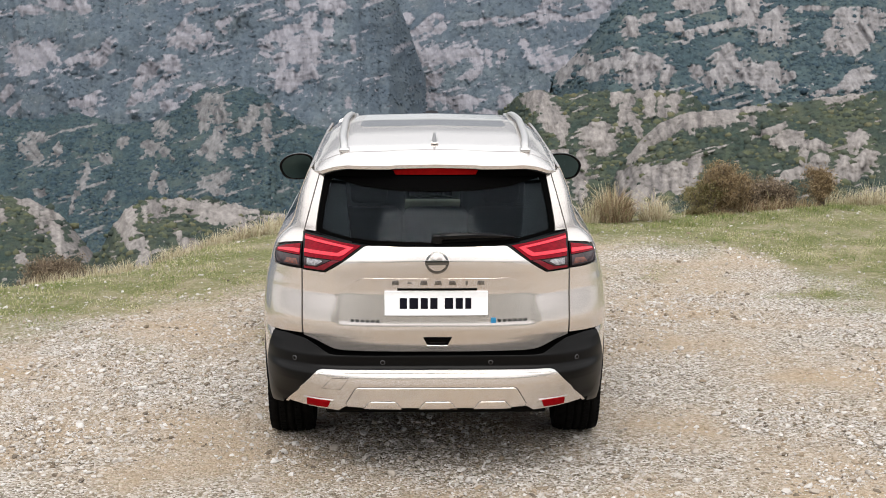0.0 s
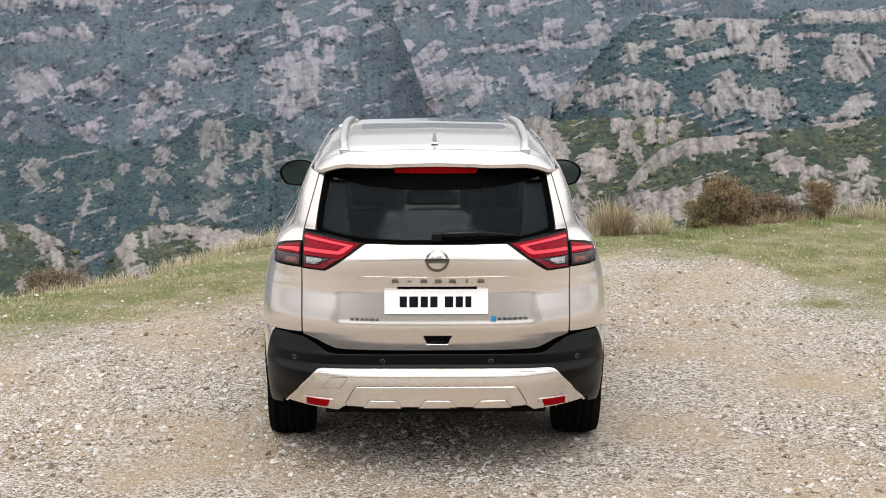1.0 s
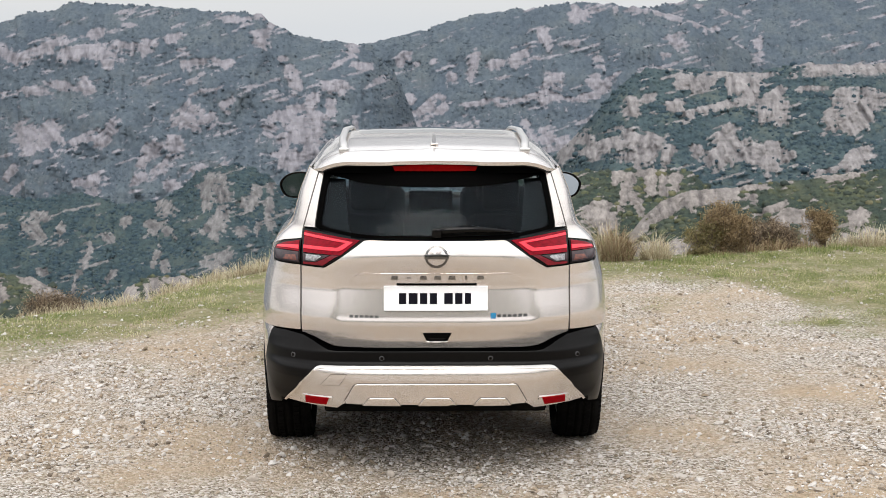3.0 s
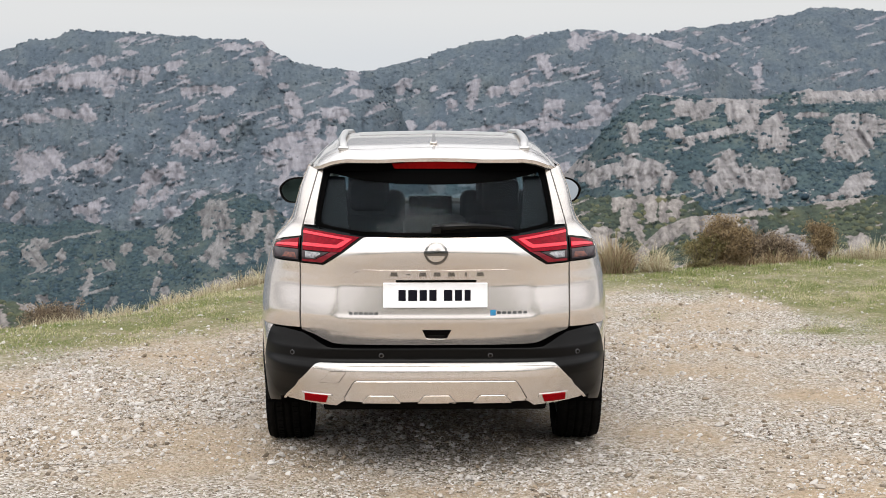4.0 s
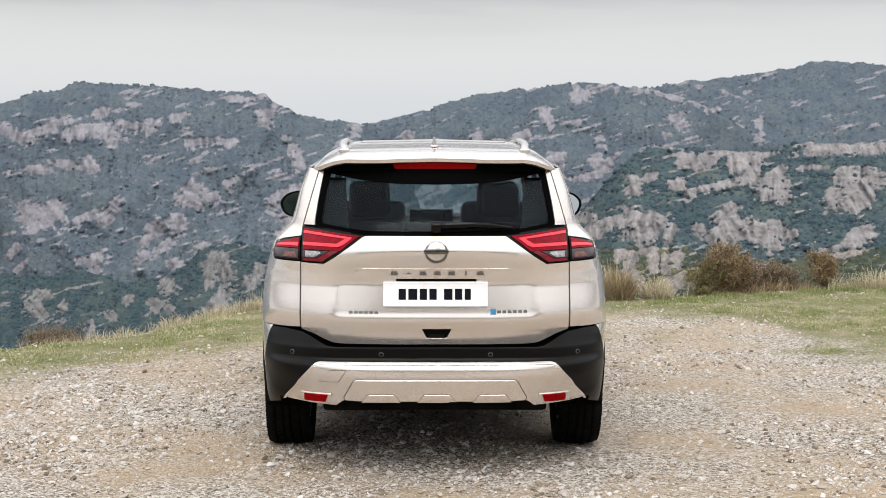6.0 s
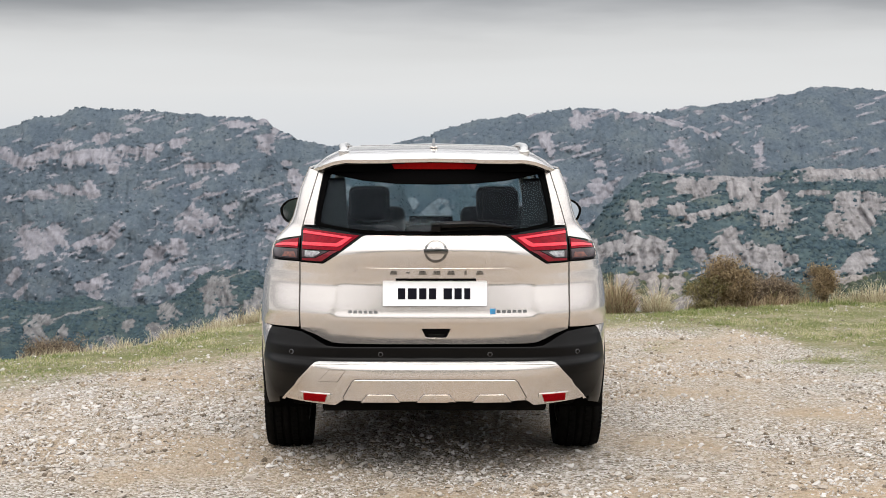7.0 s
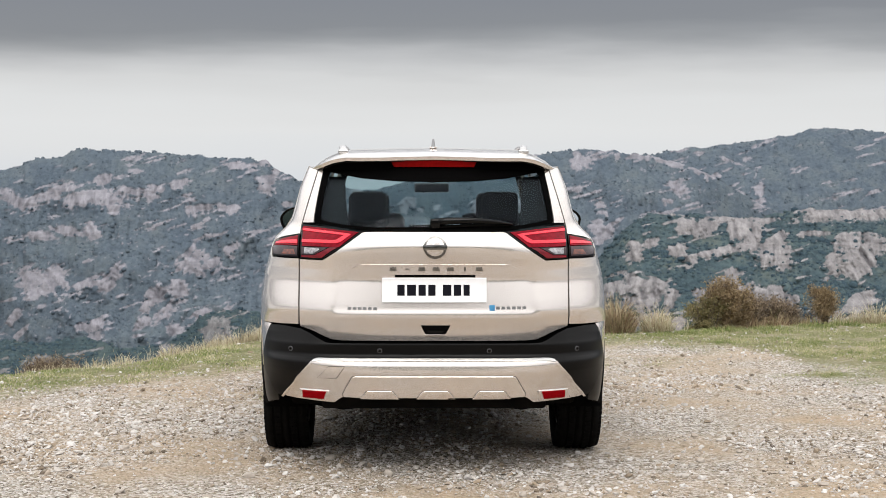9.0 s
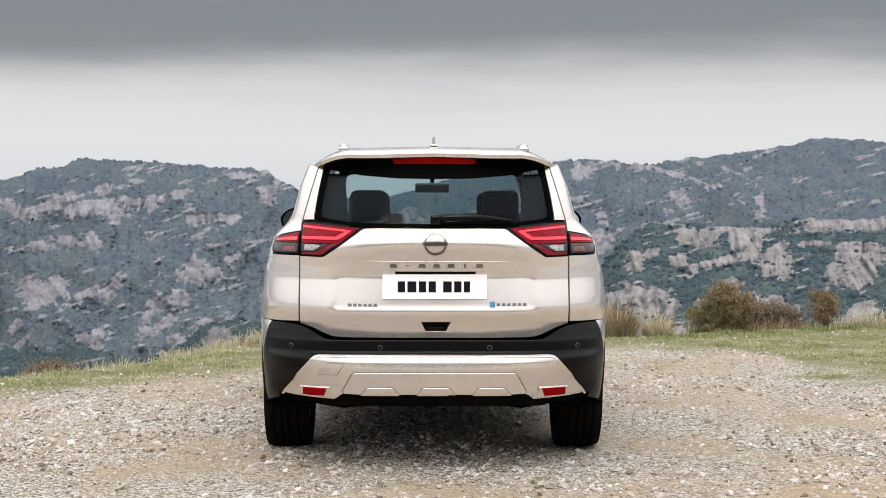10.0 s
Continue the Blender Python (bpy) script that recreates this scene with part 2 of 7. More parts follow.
gx = axis(-3000, 3000, -7, 8, 0.07, 60)
gy = axis(-1500, 4500, -4.0, 14, 0.06, 60)
GX, GY = np.meshgrid(gx, gy, indexing="ij")
GZ = ground_height(GX, GY)
GZ = np.maximum(GZ, -200 + 8 * fbm(GX / 60, GY / 60, 3))
near = (np.abs(GX) < 8) & (GY > -4.5) & (GY < 14)
GZ = GZ + np.where(near, 0.012 * (fbm(GX * 6, GY * 6, 12) - 0.5) + 0.01 * (vnoise(GX * 19, GY * 19, 13) - 0.5), 0)
cover = grass_cover(GX, GY)


def ground_material():
    m = bpy.data.materials.new("gravel_and_turf")
    m.use_nodes = True
    n, l = m.node_tree.nodes, m.node_tree.links
    p = n["Principled BSDF"]
    p.inputs["Roughness"].default_value = 0.93
    p.inputs["Specular IOR Level"].default_value = 0.25
    tc = n.new("ShaderNodeTexCoord")

    def noise_tex(scale, detail=4, rough=0.6):
        t = n.new("ShaderNodeTexNoise")
        t.inputs["Scale"].default_value, t.inputs["Detail"].default_value, t.inputs["Roughness"].default_value = scale, detail, rough
        l.new(tc.outputs["Object"], t.inputs["Vector"])
        return t.outputs["Fac"]

    def ramp_of(fac, pairs):
        r = n.new("ShaderNodeValToRGB")
        while len(r.color_ramp.elements) < len(pairs):
            r.color_ramp.elements.new(0.5)
        for el, (at, c) in zip(r.color_ramp.elements, pairs):
            el.position, el.color = at, (*c, 1)
        l.new(fac, r.inputs["Fac"])
        return r.outputs["Color"]

    def mixed(fac, a, b):
        x = n.new("ShaderNodeMix")
        x.data_type = "RGBA"
        l.new(fac, x.inputs[0])
        l.new(a, x.inputs[6])
        l.new(b, x.inputs[7])
        return x.outputs[2]

    vor = n.new("ShaderNodeTexVoronoi")
    vor.inputs["Scale"].default_value = 74
    l.new(tc.outputs["Object"], vor.inputs["Vector"])
    sep = n.new("ShaderNodeSeparateColor")
    l.new(vor.outputs["Color"], sep.inputs[0])
    pebbles = ramp_of(sep.outputs[0], [(0.0, (0.092, 0.073, 0.055)), (0.3, (0.270, 0.229, 0.185)), (0.65, (0.443, 0.400, 0.358)), (1.0, (0.648, 0.616, 0.589))])
    dirt = ramp_of(noise_tex(35.700, 5.300, 0.770), [(0.3, (0.284, 0.196, 0.116)), (0.7, (0.493, 0.398, 0.297))])
    bare = ramp_of(noise_tex(0.75, 5, 0.62), [(0.42, (0, 0, 0)), (0.64, (0.9, 0.9, 0.9))])
    gravel = mixed(bare, pebbles, dirt)
    turf = mixed(ramp_of(noise_tex(2.6, 6, 0.7), [(0.45, (0, 0, 0)), (0.65, (1, 1, 1))]), ramp_of(noise_tex(60, 4), [(0.3, (0.075, 0.085, 0.03)), (0.7, (0.20, 0.205, 0.075))]),
                 ramp_of(noise_tex(45, 4), [(0.3, (0.18, 0.15, 0.09)), (0.7, (0.37, 0.325, 0.225))]))
    at = n.new("ShaderNodeAttribute")
    at.attribute_name = "grass"
    brk = n.new("ShaderNodeMath")
    brk.operation = "MULTIPLY_ADD"
    l.new(noise_tex(26, 4), brk.inputs[0])
    brk.inputs[1].default_value, brk.inputs[2].default_value = 1.9, -0.95
    add = n.new("ShaderNodeMath")
    add.operation = "ADD"
    add.use_clamp = True
    l.new(at.outputs["Fac"], add.inputs[0])
    l.new(brk.outputs[0], add.inputs[1])
    l.new(mixed(add.outputs[0], gravel, turf), p.inputs["Base Color"])
    b1 = n.new("ShaderNodeBump")
    b1.inputs["Strength"].default_value, b1.inputs["Distance"].default_value = 1.0, 0.014
    inv = n.new("ShaderNodeMath")
    inv.operation = "SUBTRACT"
    inv.inputs[0].default_value = 1.0
    l.new(vor.outputs["Distance"], inv.inputs[1])
    l.new(inv.outputs[0], b1.inputs["Height"])
    b2 = n.new("ShaderNodeBump")
    b2.inputs["Strength"].default_value, b2.inputs["Distance"].default_value = 0.7, 0.006
    l.new(noise_tex(150, 4, 0.7), b2.inputs["Height"])
    l.new(b1.outputs[0], b2.inputs["Normal"])
    l.new(b2.outputs[0], p.inputs["Normal"])
    return m


ground = from_arrays("ground", np.stack([GX, GY, GZ], -1).reshape(-1, 3), grid_faces(*GX.shape), ground_material(), smooth=True, attr={"grass": cover})
tagged(ground, "pale stony gravel lay-by with tan dirt and a thin grass rim", "ground", kind="structure")


# ---- the mountains ----
def hill_material(name, scrub_stops, rock_stops, k=1.0, depth=2.2, contrast=0.8, soil=(0.15, 0.15, 0.14), soft=0.2, rib_shade=0.85):
    """Scrub and conglomerate rock; the mesh's own rock value says which, frayed by fine noise."""
    m = bpy.data.materials.new(name)
    m.use_nodes = True
    n, l = m.node_tree.nodes, m.node_tree.links
    p = n["Principled BSDF"]
    p.inputs["Roughness"].default_value, p.inputs["Specular IOR Level"].default_value = 0.95, 0.08
    tc = n.new("ShaderNodeTexCoord")

    def field(scale, stretch, detail=5, rough=0.65):
        mp = n.new("ShaderNodeMapping")
        mp.inputs["Scale"].default_value = stretch
        mp.inputs["Rotation"].default_value = (0.0, 0.25, 0.0)
        l.new(tc.outputs["Object"], mp.inputs["Vector"])
        t = n.new("ShaderNodeTexNoise")
        t.inputs["Scale"].default_value, t.inputs["Detail"].default_value, t.inputs["Roughness"].default_value = scale * k, detail, rough
        l.new(mp.outputs[0], t.inputs["Vector"])
        return t.outputs["Fac"]

    def colours(fac, stops):
        r = n.new("ShaderNodeValToRGB")
        while len(r.color_ramp.elements) < len(stops):
            r.color_ramp.elements.new(0.5)
        for el, (at, c) in zip(r.color_ramp.elements, stops):
            el.position, el.color = at, (*c, 1)
        l.new(fac, r.inputs["Fac"])
        return r.outputs["Color"]

    def mixed(fac, a, b, how="MIX"):
        x = n.new("ShaderNodeMix")
        x.data_type, x.blend_type = "RGBA", how
        if isinstance(fac, float):
            x.inputs[0].default_value = fac
        else:
            l.new(fac, x.inputs[0])
        l.new(a, x.inputs[6])
        l.new(b, x.inputs[7])
        return x.outputs[2]

    streaks = colours(field(0.42, (1.0, 0.3, 0.2), 6, 0.7), rock_stops)
    beds = colours(field(0.10, (0.35, 0.2, 3.0), 4), [(0.36, (0.62, 0.61, 0.60)), (0.52, (1.0, 1.0, 1.0))])
    rock = mixed(0.6, streaks, beds, "MULTIPLY")
    # grooves darkened and ribs lightened in the colour, shade added to the relief
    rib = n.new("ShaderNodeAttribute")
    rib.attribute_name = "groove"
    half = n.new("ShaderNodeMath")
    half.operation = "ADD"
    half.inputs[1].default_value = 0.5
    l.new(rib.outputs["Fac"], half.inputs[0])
    rock = mixed(rib_shade, rock, colours(half.outputs[0], [(0.30, (0.58, 0.58, 0.60)), (0.46, (0.95, 0.95, 0.95)), (0.66, (1.14, 1.14, 1.13))]), "MULTIPLY")
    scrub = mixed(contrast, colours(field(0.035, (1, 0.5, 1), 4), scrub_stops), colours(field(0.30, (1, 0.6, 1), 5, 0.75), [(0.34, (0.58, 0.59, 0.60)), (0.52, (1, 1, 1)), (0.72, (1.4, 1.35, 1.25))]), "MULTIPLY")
    open_ground = colours(field(0.07, (1, 0.5, 1.2), 5, 0.7), [(0.50, (0, 0, 0)), (0.68, (0.75, 0.75, 0.75))])
    scrub = mixed(open_ground, scrub, colours(field(0.5, (1, 0.5, 1), 4, 0.7), [(0.35, tuple(0.75 * q for q in soil)), (0.65, soil)]))
    # tops of crowns lightened, gaps between darkened: their shade painted in the colour
    crown_shade = n.new("ShaderNodeAttribute")
    crown_shade.attribute_name = "crown"
    scrub = mixed(contrast, scrub, colours(crown_shade.outputs["Fac"], [(0.10, (0.75, 0.76, 0.77)), (0.45, (0.97, 0.97, 0.98)), (0.95, (1.2, 1.2, 1.15))]), "MULTIPLY")
    at = n.new("ShaderNodeAttribute")
    at.attribute_name = "rock"
    fray = n.new("ShaderNodeMath")
    fray.operation = "MULTIPLY_ADD"
    l.new(field(0.5, (1, 0.5, 0.6), 5, 0.7), fray.inputs[0])
    fray.inputs[1].default_value, fray.inputs[2].default_value = 1.5, -0.75
    add = n.new("ShaderNodeMath")
    add.operation = "ADD"
    l.new(at.outputs["Fac"], add.inputs[0])
    l.new(fray.outputs[0], add.inputs[1])
    step = n.new("ShaderNodeMapRange")
    step.interpolation_type = "SMOOTHSTEP"
    step.inputs["From Min"].default_value, step.inputs["From Max"].default_value = 0.5 - soft, 0.5 + soft
    l.new(add.outputs[0], step.inputs["Value"])
    l.new(mixed(step.outputs[0], scrub, rock), p.inputs["Base Color"])
    bp = n.new("ShaderNodeBump")
    bp.inputs["Strength"].default_value, bp.inputs["Distance"].default_value = 1.0, depth
    l.new(field(0.33, (1, 0.6, 0.7), 5, 0.7), bp.inputs["Height"])
    l.new(bp.outputs[0], p.inputs["Normal"])
    return m


# the further hills take bluer, paler colours: haze put into the base colours
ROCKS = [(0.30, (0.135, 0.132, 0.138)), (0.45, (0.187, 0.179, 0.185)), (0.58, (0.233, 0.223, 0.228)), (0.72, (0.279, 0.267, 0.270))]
ROCKS_SHADED = [(0.30, (0.088, 0.088, 0.095)), (0.45, (0.128, 0.127, 0.131)), (0.58, (0.172, 0.168, 0.172)), (0.72, (0.221, 0.213, 0.216))]
ROCKS_HAZED = [(0.30, (0.155, 0.155, 0.178)), (0.45, (0.194, 0.191, 0.215)), (0.58, (0.229, 0.224, 0.249)), (0.72, (0.264, 0.257, 0.281))]
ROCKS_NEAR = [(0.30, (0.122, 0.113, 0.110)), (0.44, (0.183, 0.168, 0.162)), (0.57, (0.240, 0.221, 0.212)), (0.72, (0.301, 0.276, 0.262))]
HILL = hill_material("hazed_scrub_and_rock", [(0.32, (0.060, 0.078, 0.102)), (0.5, (0.070, 0.089, 0.112)), (0.68, (0.083, 0.103, 0.121))], ROCKS_HAZED, 1.0, 0.8, 0.65, (0.096, 0.113, 0.128), 0.40, 0.5)
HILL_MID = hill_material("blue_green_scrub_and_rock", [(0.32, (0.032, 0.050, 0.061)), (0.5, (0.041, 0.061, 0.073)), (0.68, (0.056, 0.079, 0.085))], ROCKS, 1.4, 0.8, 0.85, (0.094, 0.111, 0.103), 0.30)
# spur: the mid rock and scrub darkened, the ravine's shade in the colour
HILL_SPUR = hill_material("shaded_scrub_and_rock", [(0.32, (0.025, 0.041, 0.051)), (0.5, (0.032, 0.050, 0.059)), (0.68, (0.046, 0.065, 0.068))], ROCKS_SHADED, 1.4, 0.8, 0.85, (0.074, 0.090, 0.084), 0.30)
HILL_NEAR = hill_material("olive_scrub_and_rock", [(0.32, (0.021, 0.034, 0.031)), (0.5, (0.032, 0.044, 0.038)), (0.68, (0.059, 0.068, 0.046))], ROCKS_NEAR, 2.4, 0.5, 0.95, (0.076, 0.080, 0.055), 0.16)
EYE_Z = 2.0


def hillside(name, label, ridge, foot, dist, dist_foot, rocks, step=0.85, relief=40.0, tree=1.0, seed=1, bulge=0.0036, mat=None, clump=1.0, ragged=1.0, cap=None, fine=2.4, ends=(0.0, 0.0), end_wide=34.0, wood=None):
    """A mountain flank seen from the lay-by. Bearings and heights in thousandths of the distance, so that ridge and rocks (bearing, height, half width, half height and at times a lean)
    keep their place whatever the distance; the flank comes nearer from dist at the ridge to dist_foot at its foot."""
    rb, rh = np.array(ridge, float).T
    b = np.arange(rb[0], rb[-1], step)
    top = np.interp(b, rb, rh) + 1.1 * (fbm(b / 5, b * 0 + seed, seed, 4) - 0.5) + (0.7 * (vnoise(b / 1.7, b * 0, seed + 40) - 0.4) + 1.7 * (vnoise(b / 4.7, b * 0, seed + 41) - 0.5)) * tree
    top = top - (0.9 * wood[2] if wood else 0)
    rows = int((np.max(top) - foot) / step)
    v = np.linspace(0, 1, rows) ** 0.97
    B = np.repeat(b[:, None], rows, 1)
    E = top[:, None] + (foot - top[:, None]) * v[None, :]
    wx, wy = B + 7 * (fbm(B / 14, E / 14, seed + 3) - 0.5), E + 6 * (fbm(B / 14, E / 14, seed + 8) - 0.5)
    lay = B * 0.9 + E * 0.45
    mask = np.full(B.shape, -1.2)
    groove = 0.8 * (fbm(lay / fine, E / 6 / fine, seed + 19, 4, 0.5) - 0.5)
    for i, (cb, ch, hw, hh, *lean) in enumerate(rocks):
        slant = sum(lean) + (i * 37) % 45 - 18
        c, s = math.cos(radians(slant)), math.sin(radians(slant))
        reach = 1.7 * max(hw, hh) + 6
        i0, i1 = np.searchsorted(b, [cb - reach, cb + reach])
        if i1 <= i0:
            continue
        x, y = wx[i0:i1] - cb, wy[i0:i1] - ch
        du, dv = x * c + y * s, y * c - x * s
        # beds run along the face with scrub on their ledges, streaks of scree run down below it
        flutes = fbm((B[i0:i1] * c + E[i0:i1] * s) / fine, (E[i0:i1] * c - B[i0:i1] * s) / (6.0 * fine), seed + 20 + i, 4, 0.5) - 0.5
        beds = fbm(du / 10 + 3 * i, dv / 1.9 + 0.12 * du, seed + 25 + i, 4, 0.5) - 0.5
        layer = dv + 3.0 * (fbm(du / 8, dv / 8 + i, seed + 45 + i, 3) - 0.5)
        strata = 1 - 4 * np.abs(layer / 3.6 - np.floor(layer / 3.6) - 0.5)
        below = np.clip(-dv / hh, 0, 1.2)
        core = np.clip(1 - (du / hw) ** 2 - (dv / hh / np.where(dv < 0, 1.35, 0.9)) ** 2, -1.5, 0.85)
        face = 1.25 * core + ragged * (3.0 * beds + 0.42 * strata * min(1.0, hh / 5) + (0.8 + 2.6 * below) * flutes) + 0.05
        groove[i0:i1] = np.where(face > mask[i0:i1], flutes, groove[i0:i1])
        mask[i0:i1] = np.maximum(mask[i0:i1], face)
    rough = 0.5 * fbm(lay / 7, E / 6, seed + 20, 5, 0.65) + 0.5 * fbm(lay / 2.0, E / 4, seed + 25, 4, 0.65)
    if cap:
        inside = np.clip((B - cap[0]) / 12, 0, 1) * np.clip((cap[1] - B) / 25, 0, 1)
        mask = np.maximum(mask, (1.3 - (top[:, None] - E) / cap[2]) * inside - 2 * (1 - inside))
    ledge_u, ledge_v = B * 0.96 + E * 0.28, E * 0.96 - B * 0.28
    mask = np.maximum(mask, 7 * (fbm(ledge_u / 15, ledge_v / 2.6, seed + 60, 4, 0.55) - 0.70))
    mask = mask + 0.8 * ragged * (rough - 0.5)
    rock = np.clip(mask * 1.1 + 0.42, 0, 1)
    swell = fbm(B / 42, E / 30, seed + 11, 3) - 0.5
    gully = np.abs(fbm(B / 16, E / 40, seed + 15, 4) - 0.5) * 2
    D = dist + (dist_foot - dist) * v[None, :] ** 0.8 - 0.6 * relief * (swell * 2.0 - 0.9 * (0.35 - gully)) * np.clip(7 * v[None, :], 0, 1)
    for side, amount in ((b - b[0], ends[0]), (b[-1] - b, ends[1])):
        D = D * (1 + amount * (np.clip(1 - side / end_wide, 0, 1) ** 2)[:, None])
    soft = np.clip((mask + 0.25) / 1.3, 0, 1)
    lump = soft * soft * (3 - 2 * soft) * (0.65 + 0.7 * fbm(B / 3.2, E / 9, seed + 30, 3))
    flute = np.abs(2 * fbm(lay / 2.6, E / 10, seed + 33, 4, 0.6) - 1)
    crack = np.clip(1 - 7 * np.abs(fbm((B * 0.95 + E * 0.25) / 5.5, E / 22, seed + 36, 4, 0.6) - 0.5), 0, 1) ** 1.5
    D = D * (1 - bulge * 0.8 * lump - bulge * rock * (2.2 * groove + 0.3 * flute) * np.clip(mask + 0.4, 0, 1) + bulge * 0.3 * crack * rock)
    drop = np.arange(rows)[None, :] * (dist * step / 1000 * -0.55)
    D = np.minimum.accumulate(D + drop, 1) - drop
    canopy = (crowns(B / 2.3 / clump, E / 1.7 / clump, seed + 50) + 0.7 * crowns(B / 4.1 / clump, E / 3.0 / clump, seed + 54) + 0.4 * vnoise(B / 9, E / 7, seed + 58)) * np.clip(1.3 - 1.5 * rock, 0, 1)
    D = D * (1 - 0.0016 * clump * canopy * tree)
    D[:, 0] = D[:, 1] + relief * 0.2
    co = np.stack([D * B / 1000, D, EYE_Z + D * E / 1000], -1)
    back = co[:, :1].copy()
    back[..., 1] += 260
    back[..., 2] -= 130
    co = np.concatenate([back, co], 1)
    rock = np.concatenate([rock[:, :1], rock], 1)
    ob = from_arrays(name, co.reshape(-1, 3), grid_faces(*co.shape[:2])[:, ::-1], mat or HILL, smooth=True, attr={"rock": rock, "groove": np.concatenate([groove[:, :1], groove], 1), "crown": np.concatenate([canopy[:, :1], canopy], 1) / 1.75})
    if wood:
        woodland(co[:, 1:], rock[:, 1:], B, E, *wood, seed)
    return tagged(ob, label, "mountain", kind="structure")


def wood_material(name, stops):
    """Crowns of shrubs and small trees: a colour for each, broken up by leaf clumps."""
    m = bpy.data.materials.new(name)
    m.use_nodes = True
    n, l = m.node_tree.nodes, m.node_tree.links
    p = n["Principled BSDF"]
    p.inputs["Roughness"].default_value, p.inputs["Specular IOR Level"].default_value = 0.95, 0.05
    g, r, h = n.new("ShaderNodeNewGeometry"), n.new("ShaderNodeValToRGB"), n.new("ShaderNodeHueSaturation")
    while len(r.color_ramp.elements) < len(stops):
        r.color_ramp.elements.new(0.5)
    for el, (at, c) in zip(r.color_ramp.elements, stops):
        el.position, el.color = at, (*c, 1)
    l.new(g.outputs["Random Per Island"], r.inputs["Fac"])
    tc, t, mr = n.new("ShaderNodeTexCoord"), n.new("ShaderNodeTexNoise"), n.new("ShaderNodeMapRange")
    t.inputs["Scale"].default_value, t.inputs["Detail"].default_value = 1.3, 4
    mr.inputs["From Min"].default_value, mr.inputs["From Max"].default_value = 0.3, 0.7
    mr.inputs["To Min"].default_value, mr.inputs["To Max"].default_value = 0.8, 1.2
    l.new(tc.outputs["Object"], t.inputs["Vector"])
    l.new(t.outputs["Fac"], mr.inputs["Value"])
    l.new(mr.outputs[0], h.inputs["Value"])
    l.new(r.outputs["Color"], h.inputs["Color"])
    l.new(h.outputs["Color"], p.inputs["Base Color"])
    bp = n.new("ShaderNodeBump")
    bp.inputs["Strength"].default_value, bp.inputs["Distance"].default_value = 0.4, 0.3
    l.new(t.outputs["Fac"], bp.inputs["Height"])
    l.new(bp.outputs[0], p.inputs["Normal"])
    return m


# crowns bluer and paler with distance, haze mixed into their colour
WOOD_FAR = wood_material("hazed_far_crowns", [(0.0, (0.063, 0.081, 0.103)), (0.5, (0.073, 0.093, 0.115)), (1.0, (0.086, 0.106, 0.124))])
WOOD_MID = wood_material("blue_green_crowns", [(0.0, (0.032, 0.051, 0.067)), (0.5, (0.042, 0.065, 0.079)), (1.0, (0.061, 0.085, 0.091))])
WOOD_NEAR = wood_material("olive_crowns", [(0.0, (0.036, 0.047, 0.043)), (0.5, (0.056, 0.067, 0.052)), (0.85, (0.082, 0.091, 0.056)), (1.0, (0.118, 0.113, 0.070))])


def icosahedron():
    """Corners and faces of a ball of twenty triangles."""
    g = (1 + 5 ** 0.5) / 2
    v = np.array([(-1, g, 0), (1, g, 0), (-1, -g, 0), (1, -g, 0), (0, -1, g), (0, 1, g), (0, -1, -g), (0, 1, -g), (g, 0, -1), (g, 0, 1), (-g, 0, -1), (-g, 0, 1)], float)
    apart = np.linalg.norm(v[:, None] - v[None], axis=2)
    tri = [(i, j, k) for i in range(12) for j in range(i + 1, 12) for k in range(j + 1, 12) if max(apart[i, j], apart[j, k], apart[i, k]) < 2.1]
    tri = [t if np.cross(v[t[1]] - v[t[0]], v[t[2]] - v[t[0]]) @ v[t[0]] > 0 else t[::-1] for t in tri]
    return v / np.linalg.norm(v[0]), np.array(tri)


ICO, ICO_F = icosahedron()


